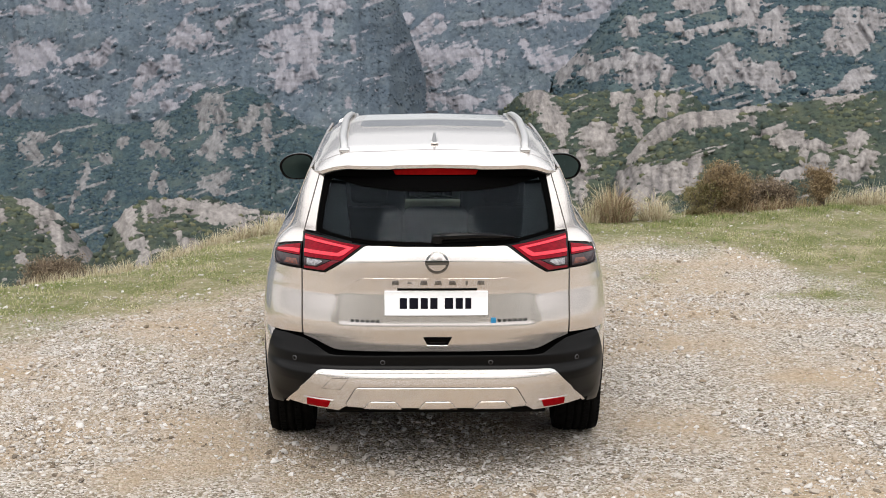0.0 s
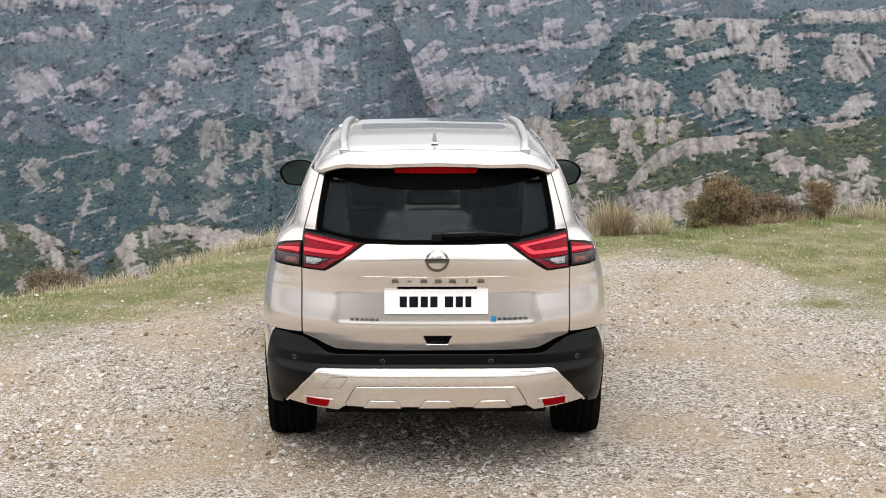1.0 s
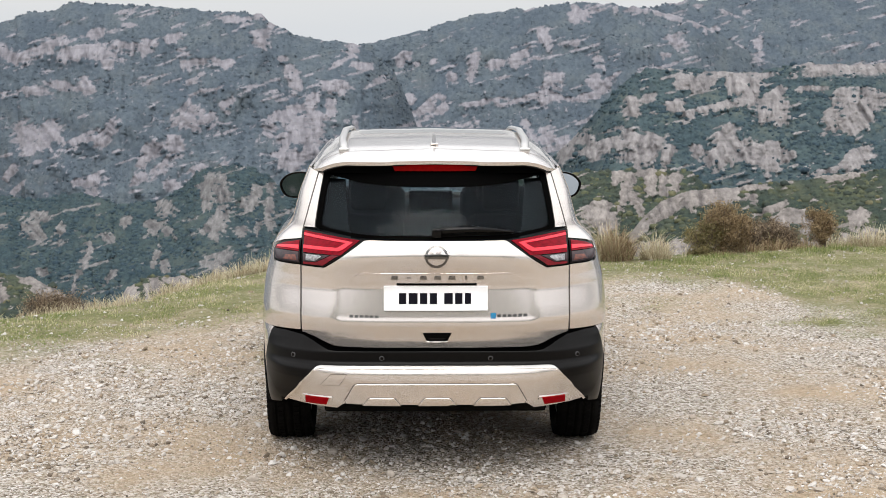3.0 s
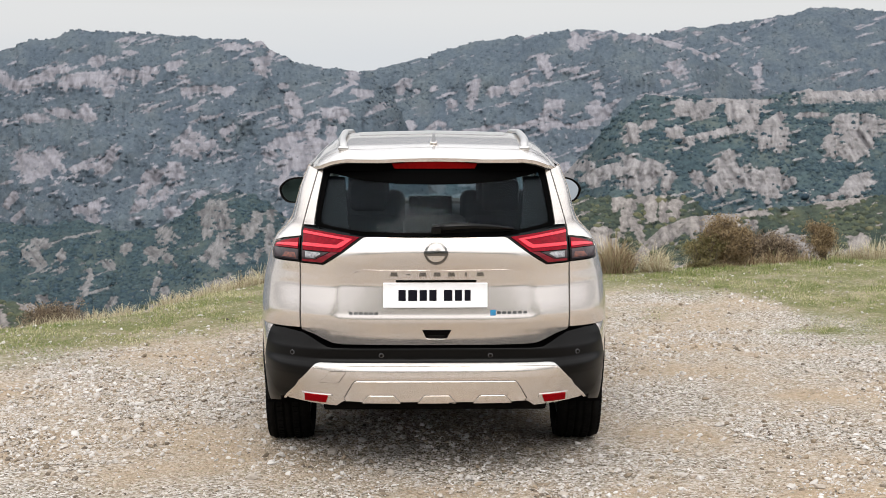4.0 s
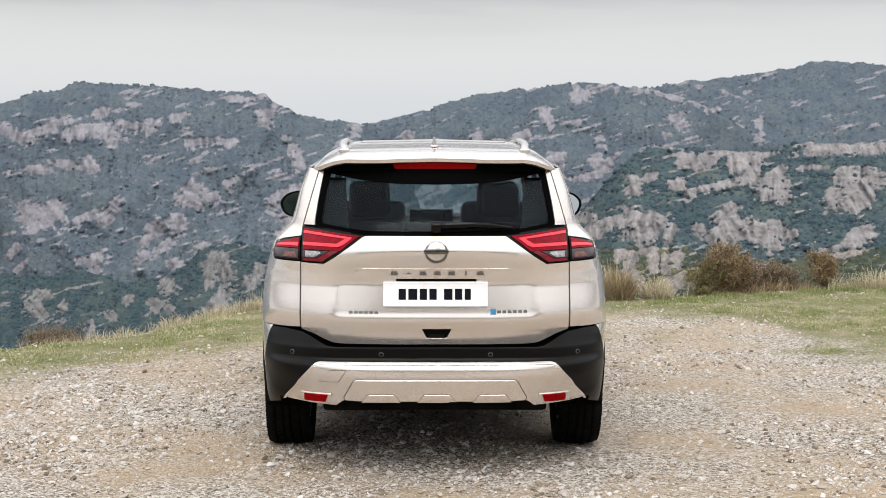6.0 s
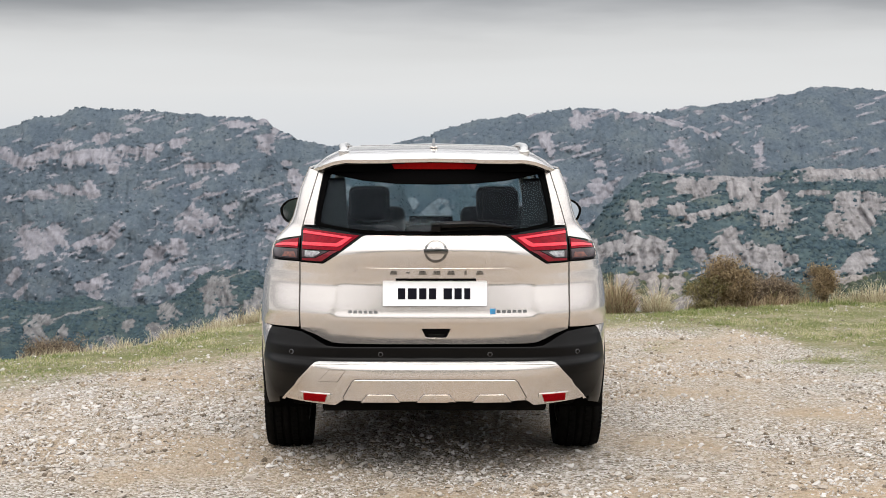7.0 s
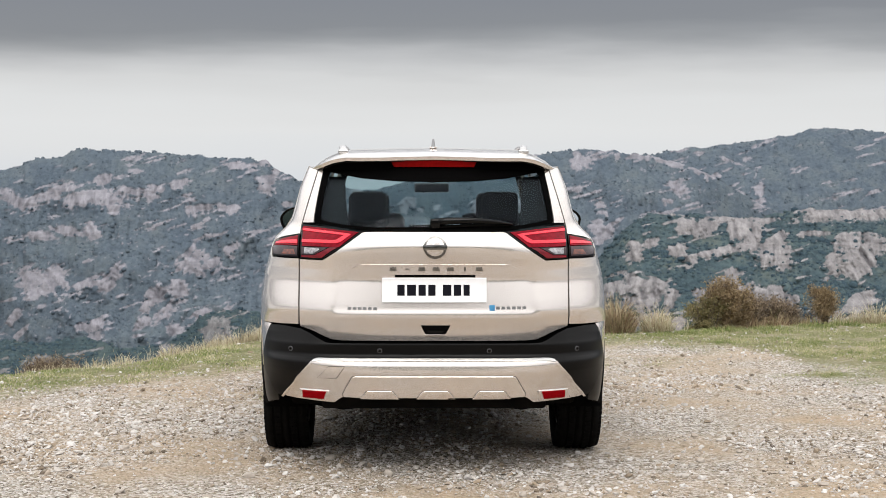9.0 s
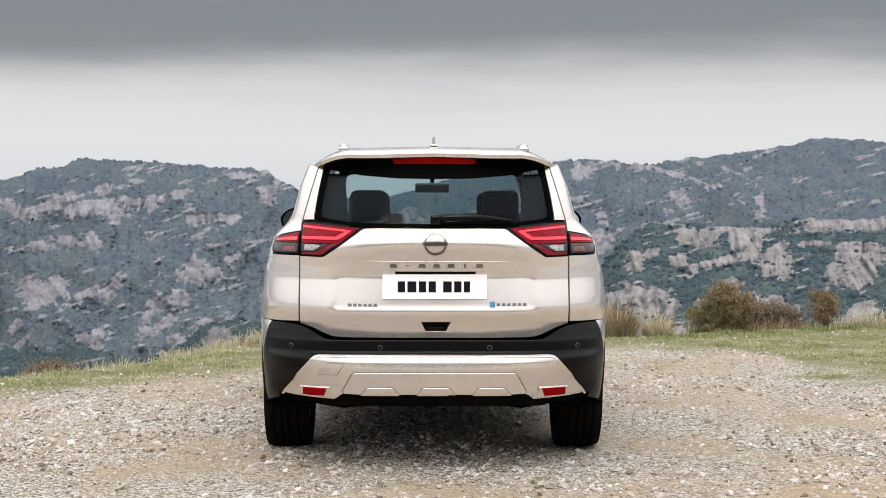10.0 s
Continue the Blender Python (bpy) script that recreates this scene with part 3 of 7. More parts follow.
def woodland(co, rock, B, E, mat, spacing, size, low, sink, seed):
    """Knobbly crowns of shrubs and trees over a flank, thick on soil and sparse on rock. spacing and size in thousandths of the distance; none below the height low."""
    r3 = np.random.default_rng(seed)
    nb, ne = B.shape
    tall = np.clip(E[:, 0] - np.maximum(E[:, -1], low), 0, None) * (np.abs(B[:, 0]) < 312)
    n = int(tall.sum() * (B[1, 0] - B[0, 0]) / spacing ** 2)
    i = r3.choice(nb, n, p=tall / tall.sum())
    j = (r3.random(n) * tall[i] / (E[i, 0] - E[i, -1]) * (ne - 1)).astype(int)
    thick = fbm(B[i, j] / 11, E[i, j] / 7, seed + 70, 4, 0.6)
    keep = r3.random(n) < np.clip(1.15 - 1.35 * rock[i, j], 0.03, 1) * np.clip(4.5 * (thick - 0.30), 0.25, 1)
    i, j, thick = i[keep], j[keep], thick[keep]
    at = co[i, j]
    r = at[:, 1] / 1000 * size * 0.5 * np.clip(r3.lognormal(0, 0.35, len(i)), 0.45, 2.2) * (0.7 + 0.7 * thick)
    k = len(i)
    ball = ICO[None] * r3.uniform(0.72, 1.25, (k, 12, 1))
    ball = ball * np.stack([r3.uniform(0.85, 1.25, k), r3.uniform(0.85, 1.25, k), r3.uniform(0.7, 1.1, k)], -1)[:, None] * r[:, None, None]
    pts = ball + (at + np.stack([r3.normal(0, 0.3, k) * r, sink * r, -0.1 * r], -1))[:, None]
    ob = from_arrays("woodland", pts.reshape(-1, 3), (ICO_F[None] + 12 * np.arange(k)[:, None, None]).reshape(-1, 3), mat, smooth=True)
    tagged(ob, {WOOD_FAR: "dense haze-tinted trees and shrubs on the far mountain", WOOD_MID: "dark green trees and shrubs between pale rock faces"}.get(mat, "olive-green shrubs among pale weathered rocks"), "woodland", kind="stuff")


FAR_RIDGE_ROCKS_A = []
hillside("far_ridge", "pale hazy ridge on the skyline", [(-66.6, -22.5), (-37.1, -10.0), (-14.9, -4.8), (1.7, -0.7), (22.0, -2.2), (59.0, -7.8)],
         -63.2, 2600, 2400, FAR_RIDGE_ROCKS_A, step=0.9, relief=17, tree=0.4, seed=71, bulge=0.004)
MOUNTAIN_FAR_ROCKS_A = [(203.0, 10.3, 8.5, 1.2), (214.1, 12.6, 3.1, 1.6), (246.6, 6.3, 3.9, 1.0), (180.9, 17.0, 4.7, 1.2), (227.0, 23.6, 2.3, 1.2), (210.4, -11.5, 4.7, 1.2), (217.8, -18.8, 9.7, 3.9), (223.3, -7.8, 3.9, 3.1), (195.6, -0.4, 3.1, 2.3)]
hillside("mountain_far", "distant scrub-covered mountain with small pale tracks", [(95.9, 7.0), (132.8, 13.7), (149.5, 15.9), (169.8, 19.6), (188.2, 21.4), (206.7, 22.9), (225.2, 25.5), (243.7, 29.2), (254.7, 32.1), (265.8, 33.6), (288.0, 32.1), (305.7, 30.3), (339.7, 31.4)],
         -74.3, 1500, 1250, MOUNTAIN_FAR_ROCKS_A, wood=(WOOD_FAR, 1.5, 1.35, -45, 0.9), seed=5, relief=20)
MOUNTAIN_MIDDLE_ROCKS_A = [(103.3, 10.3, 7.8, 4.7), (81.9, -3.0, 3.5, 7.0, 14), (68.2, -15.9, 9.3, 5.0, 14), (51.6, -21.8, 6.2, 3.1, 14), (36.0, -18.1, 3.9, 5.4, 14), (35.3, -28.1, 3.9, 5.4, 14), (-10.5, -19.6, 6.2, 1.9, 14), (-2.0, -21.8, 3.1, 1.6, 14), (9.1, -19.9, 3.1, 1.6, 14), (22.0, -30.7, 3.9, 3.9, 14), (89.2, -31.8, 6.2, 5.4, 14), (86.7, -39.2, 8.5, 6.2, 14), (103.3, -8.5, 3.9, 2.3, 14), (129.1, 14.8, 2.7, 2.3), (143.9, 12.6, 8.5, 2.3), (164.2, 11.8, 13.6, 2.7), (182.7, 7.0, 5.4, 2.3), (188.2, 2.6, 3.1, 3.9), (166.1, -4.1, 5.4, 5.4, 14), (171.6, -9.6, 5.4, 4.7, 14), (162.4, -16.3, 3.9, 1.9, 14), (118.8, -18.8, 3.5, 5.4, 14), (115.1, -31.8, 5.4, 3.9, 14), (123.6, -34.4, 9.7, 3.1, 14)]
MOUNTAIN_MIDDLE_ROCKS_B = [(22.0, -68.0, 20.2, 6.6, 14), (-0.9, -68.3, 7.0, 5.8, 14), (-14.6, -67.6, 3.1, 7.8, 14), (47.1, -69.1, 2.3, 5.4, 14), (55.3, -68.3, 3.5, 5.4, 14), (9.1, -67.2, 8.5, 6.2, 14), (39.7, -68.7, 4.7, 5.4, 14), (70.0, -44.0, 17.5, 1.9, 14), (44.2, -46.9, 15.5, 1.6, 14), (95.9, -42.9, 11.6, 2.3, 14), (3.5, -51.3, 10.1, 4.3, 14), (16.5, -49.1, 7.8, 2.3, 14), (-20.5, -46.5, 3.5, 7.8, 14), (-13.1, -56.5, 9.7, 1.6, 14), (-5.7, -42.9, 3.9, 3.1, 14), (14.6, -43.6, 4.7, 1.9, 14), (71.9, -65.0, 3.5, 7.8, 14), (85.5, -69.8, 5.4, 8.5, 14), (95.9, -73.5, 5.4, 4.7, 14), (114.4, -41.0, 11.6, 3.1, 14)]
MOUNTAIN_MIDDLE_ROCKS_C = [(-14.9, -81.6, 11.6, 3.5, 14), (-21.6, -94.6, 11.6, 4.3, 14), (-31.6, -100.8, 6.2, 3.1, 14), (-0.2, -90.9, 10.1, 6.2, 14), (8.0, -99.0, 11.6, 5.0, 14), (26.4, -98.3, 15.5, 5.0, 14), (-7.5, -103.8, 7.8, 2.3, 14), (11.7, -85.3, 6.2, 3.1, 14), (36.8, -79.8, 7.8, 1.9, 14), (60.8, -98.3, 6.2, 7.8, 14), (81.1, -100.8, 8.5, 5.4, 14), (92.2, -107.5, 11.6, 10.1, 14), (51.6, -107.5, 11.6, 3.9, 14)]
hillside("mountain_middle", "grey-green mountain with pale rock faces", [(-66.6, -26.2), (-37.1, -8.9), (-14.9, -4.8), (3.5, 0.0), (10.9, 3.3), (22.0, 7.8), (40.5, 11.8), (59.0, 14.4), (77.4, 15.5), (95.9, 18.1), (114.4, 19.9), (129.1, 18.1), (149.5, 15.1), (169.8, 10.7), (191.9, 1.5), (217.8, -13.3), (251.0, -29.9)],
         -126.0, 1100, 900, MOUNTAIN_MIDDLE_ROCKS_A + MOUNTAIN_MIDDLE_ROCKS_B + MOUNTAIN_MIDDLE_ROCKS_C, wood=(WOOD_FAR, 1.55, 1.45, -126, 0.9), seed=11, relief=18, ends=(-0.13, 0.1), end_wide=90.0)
MOUNTAIN_LEFT_ROCKS_A = [(-266.1, -15.9, 12.4, 5.8), (-242.1, -10.7, 17.5, 4.7), (-221.8, -13.3, 15.5, 4.7), (-201.5, -15.1, 9.7, 5.0), (-186.7, -10.7, 10.9, 3.9), (-175.6, -8.5, 7.0, 2.3), (-208.9, -2.6, 6.2, 4.3), (-159.0, -4.8, 7.8, 3.1), (-146.1, -21.4, 10.1, 3.5), (-125.8, -20.3, 8.5, 2.3), (-251.4, -39.9, 10.9, 3.1), (-232.9, -37.7, 11.6, 3.5), (-218.1, -36.6, 5.4, 4.7), (-258.7, -66.9, 10.1, 9.3, 32), (-242.1, -67.6, 9.3, 7.8, 32), (-251.4, -76.1, 10.1, 3.9, 32), (-221.8, -71.3, 14.0, 3.5, 32), (-205.2, -66.9, 10.1, 3.9, 32), (-155.3, -56.5, 9.3, 7.8, 32), (-139.8, -57.3, 5.4, 7.8, 32), (-125.8, -48.0, 5.4, 3.5, 32), (-173.8, -78.7, 12.4, 3.5, 32), (-160.8, -74.3, 5.4, 7.8, 32), (-181.2, -82.4, 11.6, 3.1, 32)]
MOUNTAIN_LEFT_ROCKS_B = [(-71.1, -49.1, 3.9, 7.8), (-65.9, -59.5, 4.7, 8.5), (-74.0, -68.7, 9.3, 7.8), (-84.4, -82.4, 10.1, 5.4), (-96.9, -63.2, 4.7, 4.7), (-83.3, -87.6, 5.4, 3.1), (-51.9, -35.8, 5.4, 3.5), (-41.5, -59.5, 2.3, 5.4), (-44.5, -100.1, 3.1, 5.4), (-57.4, -48.4, 3.1, 5.4)]
MOUNTAIN_LEFT_ROCKS_C = [(-101.7, -3.3, 7.0, 5.0), (-111.0, 9.2, 15.5, 2.3), (-96.2, 4.1, 3.9, 3.1), (-83.3, -26.2, 5.0, 4.7), (-81.4, -34.4, 4.7, 4.7), (-69.6, -43.2, 5.0, 3.9), (-87.0, -53.9, 14.7, 5.0), (-74.0, -60.2, 15.5, 5.4), (-81.4, -69.8, 13.2, 4.7), (-88.8, -18.8, 3.5, 2.3), (-55.6, -35.1, 10.1, 4.7), (-42.6, -11.5, 3.9, 5.4), (-72.2, -79.8, 5.4, 7.0), (-170.1, -89.8, 10.1, 3.1, 32), (-37.1, -22.5, 7.0, 2.3), (-133.1, -18.8, 4.7, 1.9), (-188.6, 3.3, 5.4, 1.6)]
MOUNTAIN_LEFT_ROCKS_D = [(-144.2, -92.7, 6.2, 7.0, 32), (-127.6, -92.7, 9.3, 5.8, 32), (-114.7, -93.5, 5.4, 3.9), (-162.7, -102.0, 4.7, 4.7, 32)]
MOUNTAIN_LEFT_ROCKS_E = [(-214.4, -111.2, 5.4, 8.5, 32), (-218.1, -98.3, 8.5, 3.1, 32), (-264.3, -102.0, 7.8, 2.3, 32), (-269.8, -92.7, 7.0, 3.1, 32), (-184.9, -96.4, 8.5, 2.7, 32)]
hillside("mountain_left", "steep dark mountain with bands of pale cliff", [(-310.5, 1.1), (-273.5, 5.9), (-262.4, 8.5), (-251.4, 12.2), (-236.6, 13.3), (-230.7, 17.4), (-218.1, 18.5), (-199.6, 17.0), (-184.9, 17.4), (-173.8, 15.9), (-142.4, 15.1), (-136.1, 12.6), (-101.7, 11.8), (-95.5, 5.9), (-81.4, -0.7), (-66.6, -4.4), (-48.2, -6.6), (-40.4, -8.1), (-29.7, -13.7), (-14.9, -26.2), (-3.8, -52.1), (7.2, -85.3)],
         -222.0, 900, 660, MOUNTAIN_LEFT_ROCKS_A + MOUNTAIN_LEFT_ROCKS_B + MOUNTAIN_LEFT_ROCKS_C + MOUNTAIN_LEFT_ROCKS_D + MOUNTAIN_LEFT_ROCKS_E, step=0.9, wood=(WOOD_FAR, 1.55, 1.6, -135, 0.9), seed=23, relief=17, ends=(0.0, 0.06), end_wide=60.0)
SPUR_LEFT_ROCKS_A = [(-131.3, -104.5, 7.2, 10.4, 32), (-114.7, -114.5, 3.3, 5.9), (-130.9, -152.2, 8.5, 3.9, 32), (-137.6, -129.3, 8.5, 3.3, 32), (-140.9, -101.2, 4.2, 8.5, -22)]
SPUR_LEFT_ROCKS_B = [(-83.3, -102.0, 4.2, 3.6), (-72.2, -100.1, 2.6, 2.9), (-139.8, -109.3, 4.2, 7.8, -22), (-130.2, -123.0, 5.2, 8.5, -22), (-135.0, -135.2, 4.6, 3.3, 32), (-136.1, -130.4, 3.3, 4.6, 32), (-109.1, -107.5, 3.9, 7.8), (-99.2, -102.0, 3.3, 4.6), (-98.4, -118.6, 2.9, 10.4), (-98.0, -126.0, 2.6, 7.2), (-105.4, -129.7, 3.3, 4.6), (-116.5, -131.5, 4.6, 3.3, 32), (-169.3, -118.6, 6.5, 5.9, 32), (-176.7, -128.9, 4.6, 5.2, 32), (-167.1, -133.4, 2.6, 3.9, 32)]
SPUR_LEFT_ROCKS_C = [(-174.5, -148.1, 2.9, 6.5, -22), (-170.8, -155.5, 3.3, 4.6, 32), (-133.1, -150.0, 10.4, 3.9, 32), (-131.3, -160.0, 3.9, 2.6, 32), (-258.7, -126.0, 8.5, 5.2, 32), (-253.2, -133.4, 4.6, 5.2, 32), (-223.6, -155.5, 2.6, 11.7, -22), (-229.2, -170.3, 2.6, 5.9, -22), (-205.5, -162.9, 2.3, 5.9, -22), (-220.0, -144.4, 2.3, 4.6, -22), (-194.1, -126.0, 5.2, 2.6, 32), (-207.0, -137.1, 3.9, 3.3, 32), (-247.7, -122.3, 3.9, 3.9, 32), (-251.4, -158.5, 4.6, 3.3, 32), (-236.6, -129.7, 5.2, 2.6, 32)]
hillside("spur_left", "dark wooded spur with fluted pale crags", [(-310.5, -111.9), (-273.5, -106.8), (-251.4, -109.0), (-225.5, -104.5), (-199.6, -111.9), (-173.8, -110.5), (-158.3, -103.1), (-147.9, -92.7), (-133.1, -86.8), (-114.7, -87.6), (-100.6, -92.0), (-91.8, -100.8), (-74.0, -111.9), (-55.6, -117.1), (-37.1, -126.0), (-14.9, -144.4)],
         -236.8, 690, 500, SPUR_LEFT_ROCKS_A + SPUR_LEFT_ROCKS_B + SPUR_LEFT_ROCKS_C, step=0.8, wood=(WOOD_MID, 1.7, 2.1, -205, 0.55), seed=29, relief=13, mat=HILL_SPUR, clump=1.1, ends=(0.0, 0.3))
ROCK_SHELF_ROCKS_A = [(160.5, -23.6, 11.6, 1.6), (175.3, -31.4, 7.8, 4.7), (186.4, -32.1, 7.8, 5.4, 10), (203.0, -28.1, 9.7, 3.1, 10), (216.0, -33.6, 12.4, 7.0, 10), (228.9, -28.1, 11.6, 1.9, 10), (217.8, -41.0, 4.7, 3.9, 10), (234.4, -41.0, 10.1, 3.9, 10), (195.6, -49.5, 19.4, 3.1, 10), (214.1, -46.5, 11.6, 3.1, 10), (232.6, -49.1, 12.4, 7.8, 10), (241.8, -53.9, 5.4, 5.4, 10), (140.2, -49.1, 7.0, 6.6), (169.8, -49.1, 9.3, 4.7), (151.3, -42.9, 5.4, 3.1), (260.3, -38.0, 11.6, 2.3, 10), (291.7, -42.9, 19.4, 6.2, 10), (291.7, -53.9, 18.6, 8.5, 10), (275.1, -56.9, 6.2, 6.2, 10), (254.7, -21.4, 9.3, 1.2, 10), (280.6, -22.5, 34.9, 2.3, 10), (339.7, -26.2, 23.3, 3.1, 10)]
ROCK_SHELF_ROCKS_B = [(147.6, -69.8, 15.5, 5.4), (151.3, -79.8, 10.1, 8.5), (125.4, -74.3, 14.0, 3.9), (118.1, -78.7, 11.6, 3.9), (138.4, -81.6, 7.0, 3.9), (166.8, -80.9, 5.0, 7.8), (184.6, -79.8, 4.7, 7.0), (204.9, -74.3, 13.2, 11.6, 10), (197.5, -83.5, 10.9, 7.0, 10), (221.5, -79.8, 11.6, 5.4, 10), (232.6, -83.5, 13.2, 7.8, 10), (236.3, -74.3, 5.4, 3.1, 10), (291.7, -83.5, 13.2, 6.2, 10), (247.4, -82.4, 5.4, 2.3, 10), (280.6, -89.8, 23.3, 2.3, 10), (100.3, -68.7, 4.7, 9.3), (110.7, -71.3, 6.2, 3.1), (95.9, -77.9, 5.4, 7.8)]
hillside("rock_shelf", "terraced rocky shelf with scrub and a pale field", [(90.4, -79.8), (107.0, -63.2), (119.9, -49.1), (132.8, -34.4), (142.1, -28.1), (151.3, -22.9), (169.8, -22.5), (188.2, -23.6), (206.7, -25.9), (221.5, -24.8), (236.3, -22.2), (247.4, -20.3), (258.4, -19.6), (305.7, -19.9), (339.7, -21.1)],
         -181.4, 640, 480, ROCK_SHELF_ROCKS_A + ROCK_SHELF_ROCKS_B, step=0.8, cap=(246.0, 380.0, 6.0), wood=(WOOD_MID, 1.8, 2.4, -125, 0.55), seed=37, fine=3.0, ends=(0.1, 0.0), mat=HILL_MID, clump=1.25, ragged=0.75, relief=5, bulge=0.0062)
BOULDER_SLOPE_ROCKS_A = [(81.1, -98.3, 9.3, 7.0), (90.4, -109.3, 8.5, 10.1), (95.9, -116.7, 5.4, 5.4), (121.0, -118.6, 10.1, 9.3), (127.3, -126.0, 6.2, 6.2), (140.2, -103.8, 4.7, 13.2), (145.8, -111.2, 3.9, 13.2), (151.3, -92.7, 7.8, 3.9), (155.0, -98.3, 3.9, 8.5), (164.2, -98.3, 3.9, 10.1), (171.6, -98.3, 3.9, 7.0), (132.8, -95.7, 5.4, 3.9), (112.5, -137.1, 5.4, 6.2), (95.9, -133.4, 8.5, 3.1), (108.8, -153.7, 5.4, 10.1), (95.9, -159.2, 5.4, 10.1), (125.4, -129.7, 3.9, 3.9)]
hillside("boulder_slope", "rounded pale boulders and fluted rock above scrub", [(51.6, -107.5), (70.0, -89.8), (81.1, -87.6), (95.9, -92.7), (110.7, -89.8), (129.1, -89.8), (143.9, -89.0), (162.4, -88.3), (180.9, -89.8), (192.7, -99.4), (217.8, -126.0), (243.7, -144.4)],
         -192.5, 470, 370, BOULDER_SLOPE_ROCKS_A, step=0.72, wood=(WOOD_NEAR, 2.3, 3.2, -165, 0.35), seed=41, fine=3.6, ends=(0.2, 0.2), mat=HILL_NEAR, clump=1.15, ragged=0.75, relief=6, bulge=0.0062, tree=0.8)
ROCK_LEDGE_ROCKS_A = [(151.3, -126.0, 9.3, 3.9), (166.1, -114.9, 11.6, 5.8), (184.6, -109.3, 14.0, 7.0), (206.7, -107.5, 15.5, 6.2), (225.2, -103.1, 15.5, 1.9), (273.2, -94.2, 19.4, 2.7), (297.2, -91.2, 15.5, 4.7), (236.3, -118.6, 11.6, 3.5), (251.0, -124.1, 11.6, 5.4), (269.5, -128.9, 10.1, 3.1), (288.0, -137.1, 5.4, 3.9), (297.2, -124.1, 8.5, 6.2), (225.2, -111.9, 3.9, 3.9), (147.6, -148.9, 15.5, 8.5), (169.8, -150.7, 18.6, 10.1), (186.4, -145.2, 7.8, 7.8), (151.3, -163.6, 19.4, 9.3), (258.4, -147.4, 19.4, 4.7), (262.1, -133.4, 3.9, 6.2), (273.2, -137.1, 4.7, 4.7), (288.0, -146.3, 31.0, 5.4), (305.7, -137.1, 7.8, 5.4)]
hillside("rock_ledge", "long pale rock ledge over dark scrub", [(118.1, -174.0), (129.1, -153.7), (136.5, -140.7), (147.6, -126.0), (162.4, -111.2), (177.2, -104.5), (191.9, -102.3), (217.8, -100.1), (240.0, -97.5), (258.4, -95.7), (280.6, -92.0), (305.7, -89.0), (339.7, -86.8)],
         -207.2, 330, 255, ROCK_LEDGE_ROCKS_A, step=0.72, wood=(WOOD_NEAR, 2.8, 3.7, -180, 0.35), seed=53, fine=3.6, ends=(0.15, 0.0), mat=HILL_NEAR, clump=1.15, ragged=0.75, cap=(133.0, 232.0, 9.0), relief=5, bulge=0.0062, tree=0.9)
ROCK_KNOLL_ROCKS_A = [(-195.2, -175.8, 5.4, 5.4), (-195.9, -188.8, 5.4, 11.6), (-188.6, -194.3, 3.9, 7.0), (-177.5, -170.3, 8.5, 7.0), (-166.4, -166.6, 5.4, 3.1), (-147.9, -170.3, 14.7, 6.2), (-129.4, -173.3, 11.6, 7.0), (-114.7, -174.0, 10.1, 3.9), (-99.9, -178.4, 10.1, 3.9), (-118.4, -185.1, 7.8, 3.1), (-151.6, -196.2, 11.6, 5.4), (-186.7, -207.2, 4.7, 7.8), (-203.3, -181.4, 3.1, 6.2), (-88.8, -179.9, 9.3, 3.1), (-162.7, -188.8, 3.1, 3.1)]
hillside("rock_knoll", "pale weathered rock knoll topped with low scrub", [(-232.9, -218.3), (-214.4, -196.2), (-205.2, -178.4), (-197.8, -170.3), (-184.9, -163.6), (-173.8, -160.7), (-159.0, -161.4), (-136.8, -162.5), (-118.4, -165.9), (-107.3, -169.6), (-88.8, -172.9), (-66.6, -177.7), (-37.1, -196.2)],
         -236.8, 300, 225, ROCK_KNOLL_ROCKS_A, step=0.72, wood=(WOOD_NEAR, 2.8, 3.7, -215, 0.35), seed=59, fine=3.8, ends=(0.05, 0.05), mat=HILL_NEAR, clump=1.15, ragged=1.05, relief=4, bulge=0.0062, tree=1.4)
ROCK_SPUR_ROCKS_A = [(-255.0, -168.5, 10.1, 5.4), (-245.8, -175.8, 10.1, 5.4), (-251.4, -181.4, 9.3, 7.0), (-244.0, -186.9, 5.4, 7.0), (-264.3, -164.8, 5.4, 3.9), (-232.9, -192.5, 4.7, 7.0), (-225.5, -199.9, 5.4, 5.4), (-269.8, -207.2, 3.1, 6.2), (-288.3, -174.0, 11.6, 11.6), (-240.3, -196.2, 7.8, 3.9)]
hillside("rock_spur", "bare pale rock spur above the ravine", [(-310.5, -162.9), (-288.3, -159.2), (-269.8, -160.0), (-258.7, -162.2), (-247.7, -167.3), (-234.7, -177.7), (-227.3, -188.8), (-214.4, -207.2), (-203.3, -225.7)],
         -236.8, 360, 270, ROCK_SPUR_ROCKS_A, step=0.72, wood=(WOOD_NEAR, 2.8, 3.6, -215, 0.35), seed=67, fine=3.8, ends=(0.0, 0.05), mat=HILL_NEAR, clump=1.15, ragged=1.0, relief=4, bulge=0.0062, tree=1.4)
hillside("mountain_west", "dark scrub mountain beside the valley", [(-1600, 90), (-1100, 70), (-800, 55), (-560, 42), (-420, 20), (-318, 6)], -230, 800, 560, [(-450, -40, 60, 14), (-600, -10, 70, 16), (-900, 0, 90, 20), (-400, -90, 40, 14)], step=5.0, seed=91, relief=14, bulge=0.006)
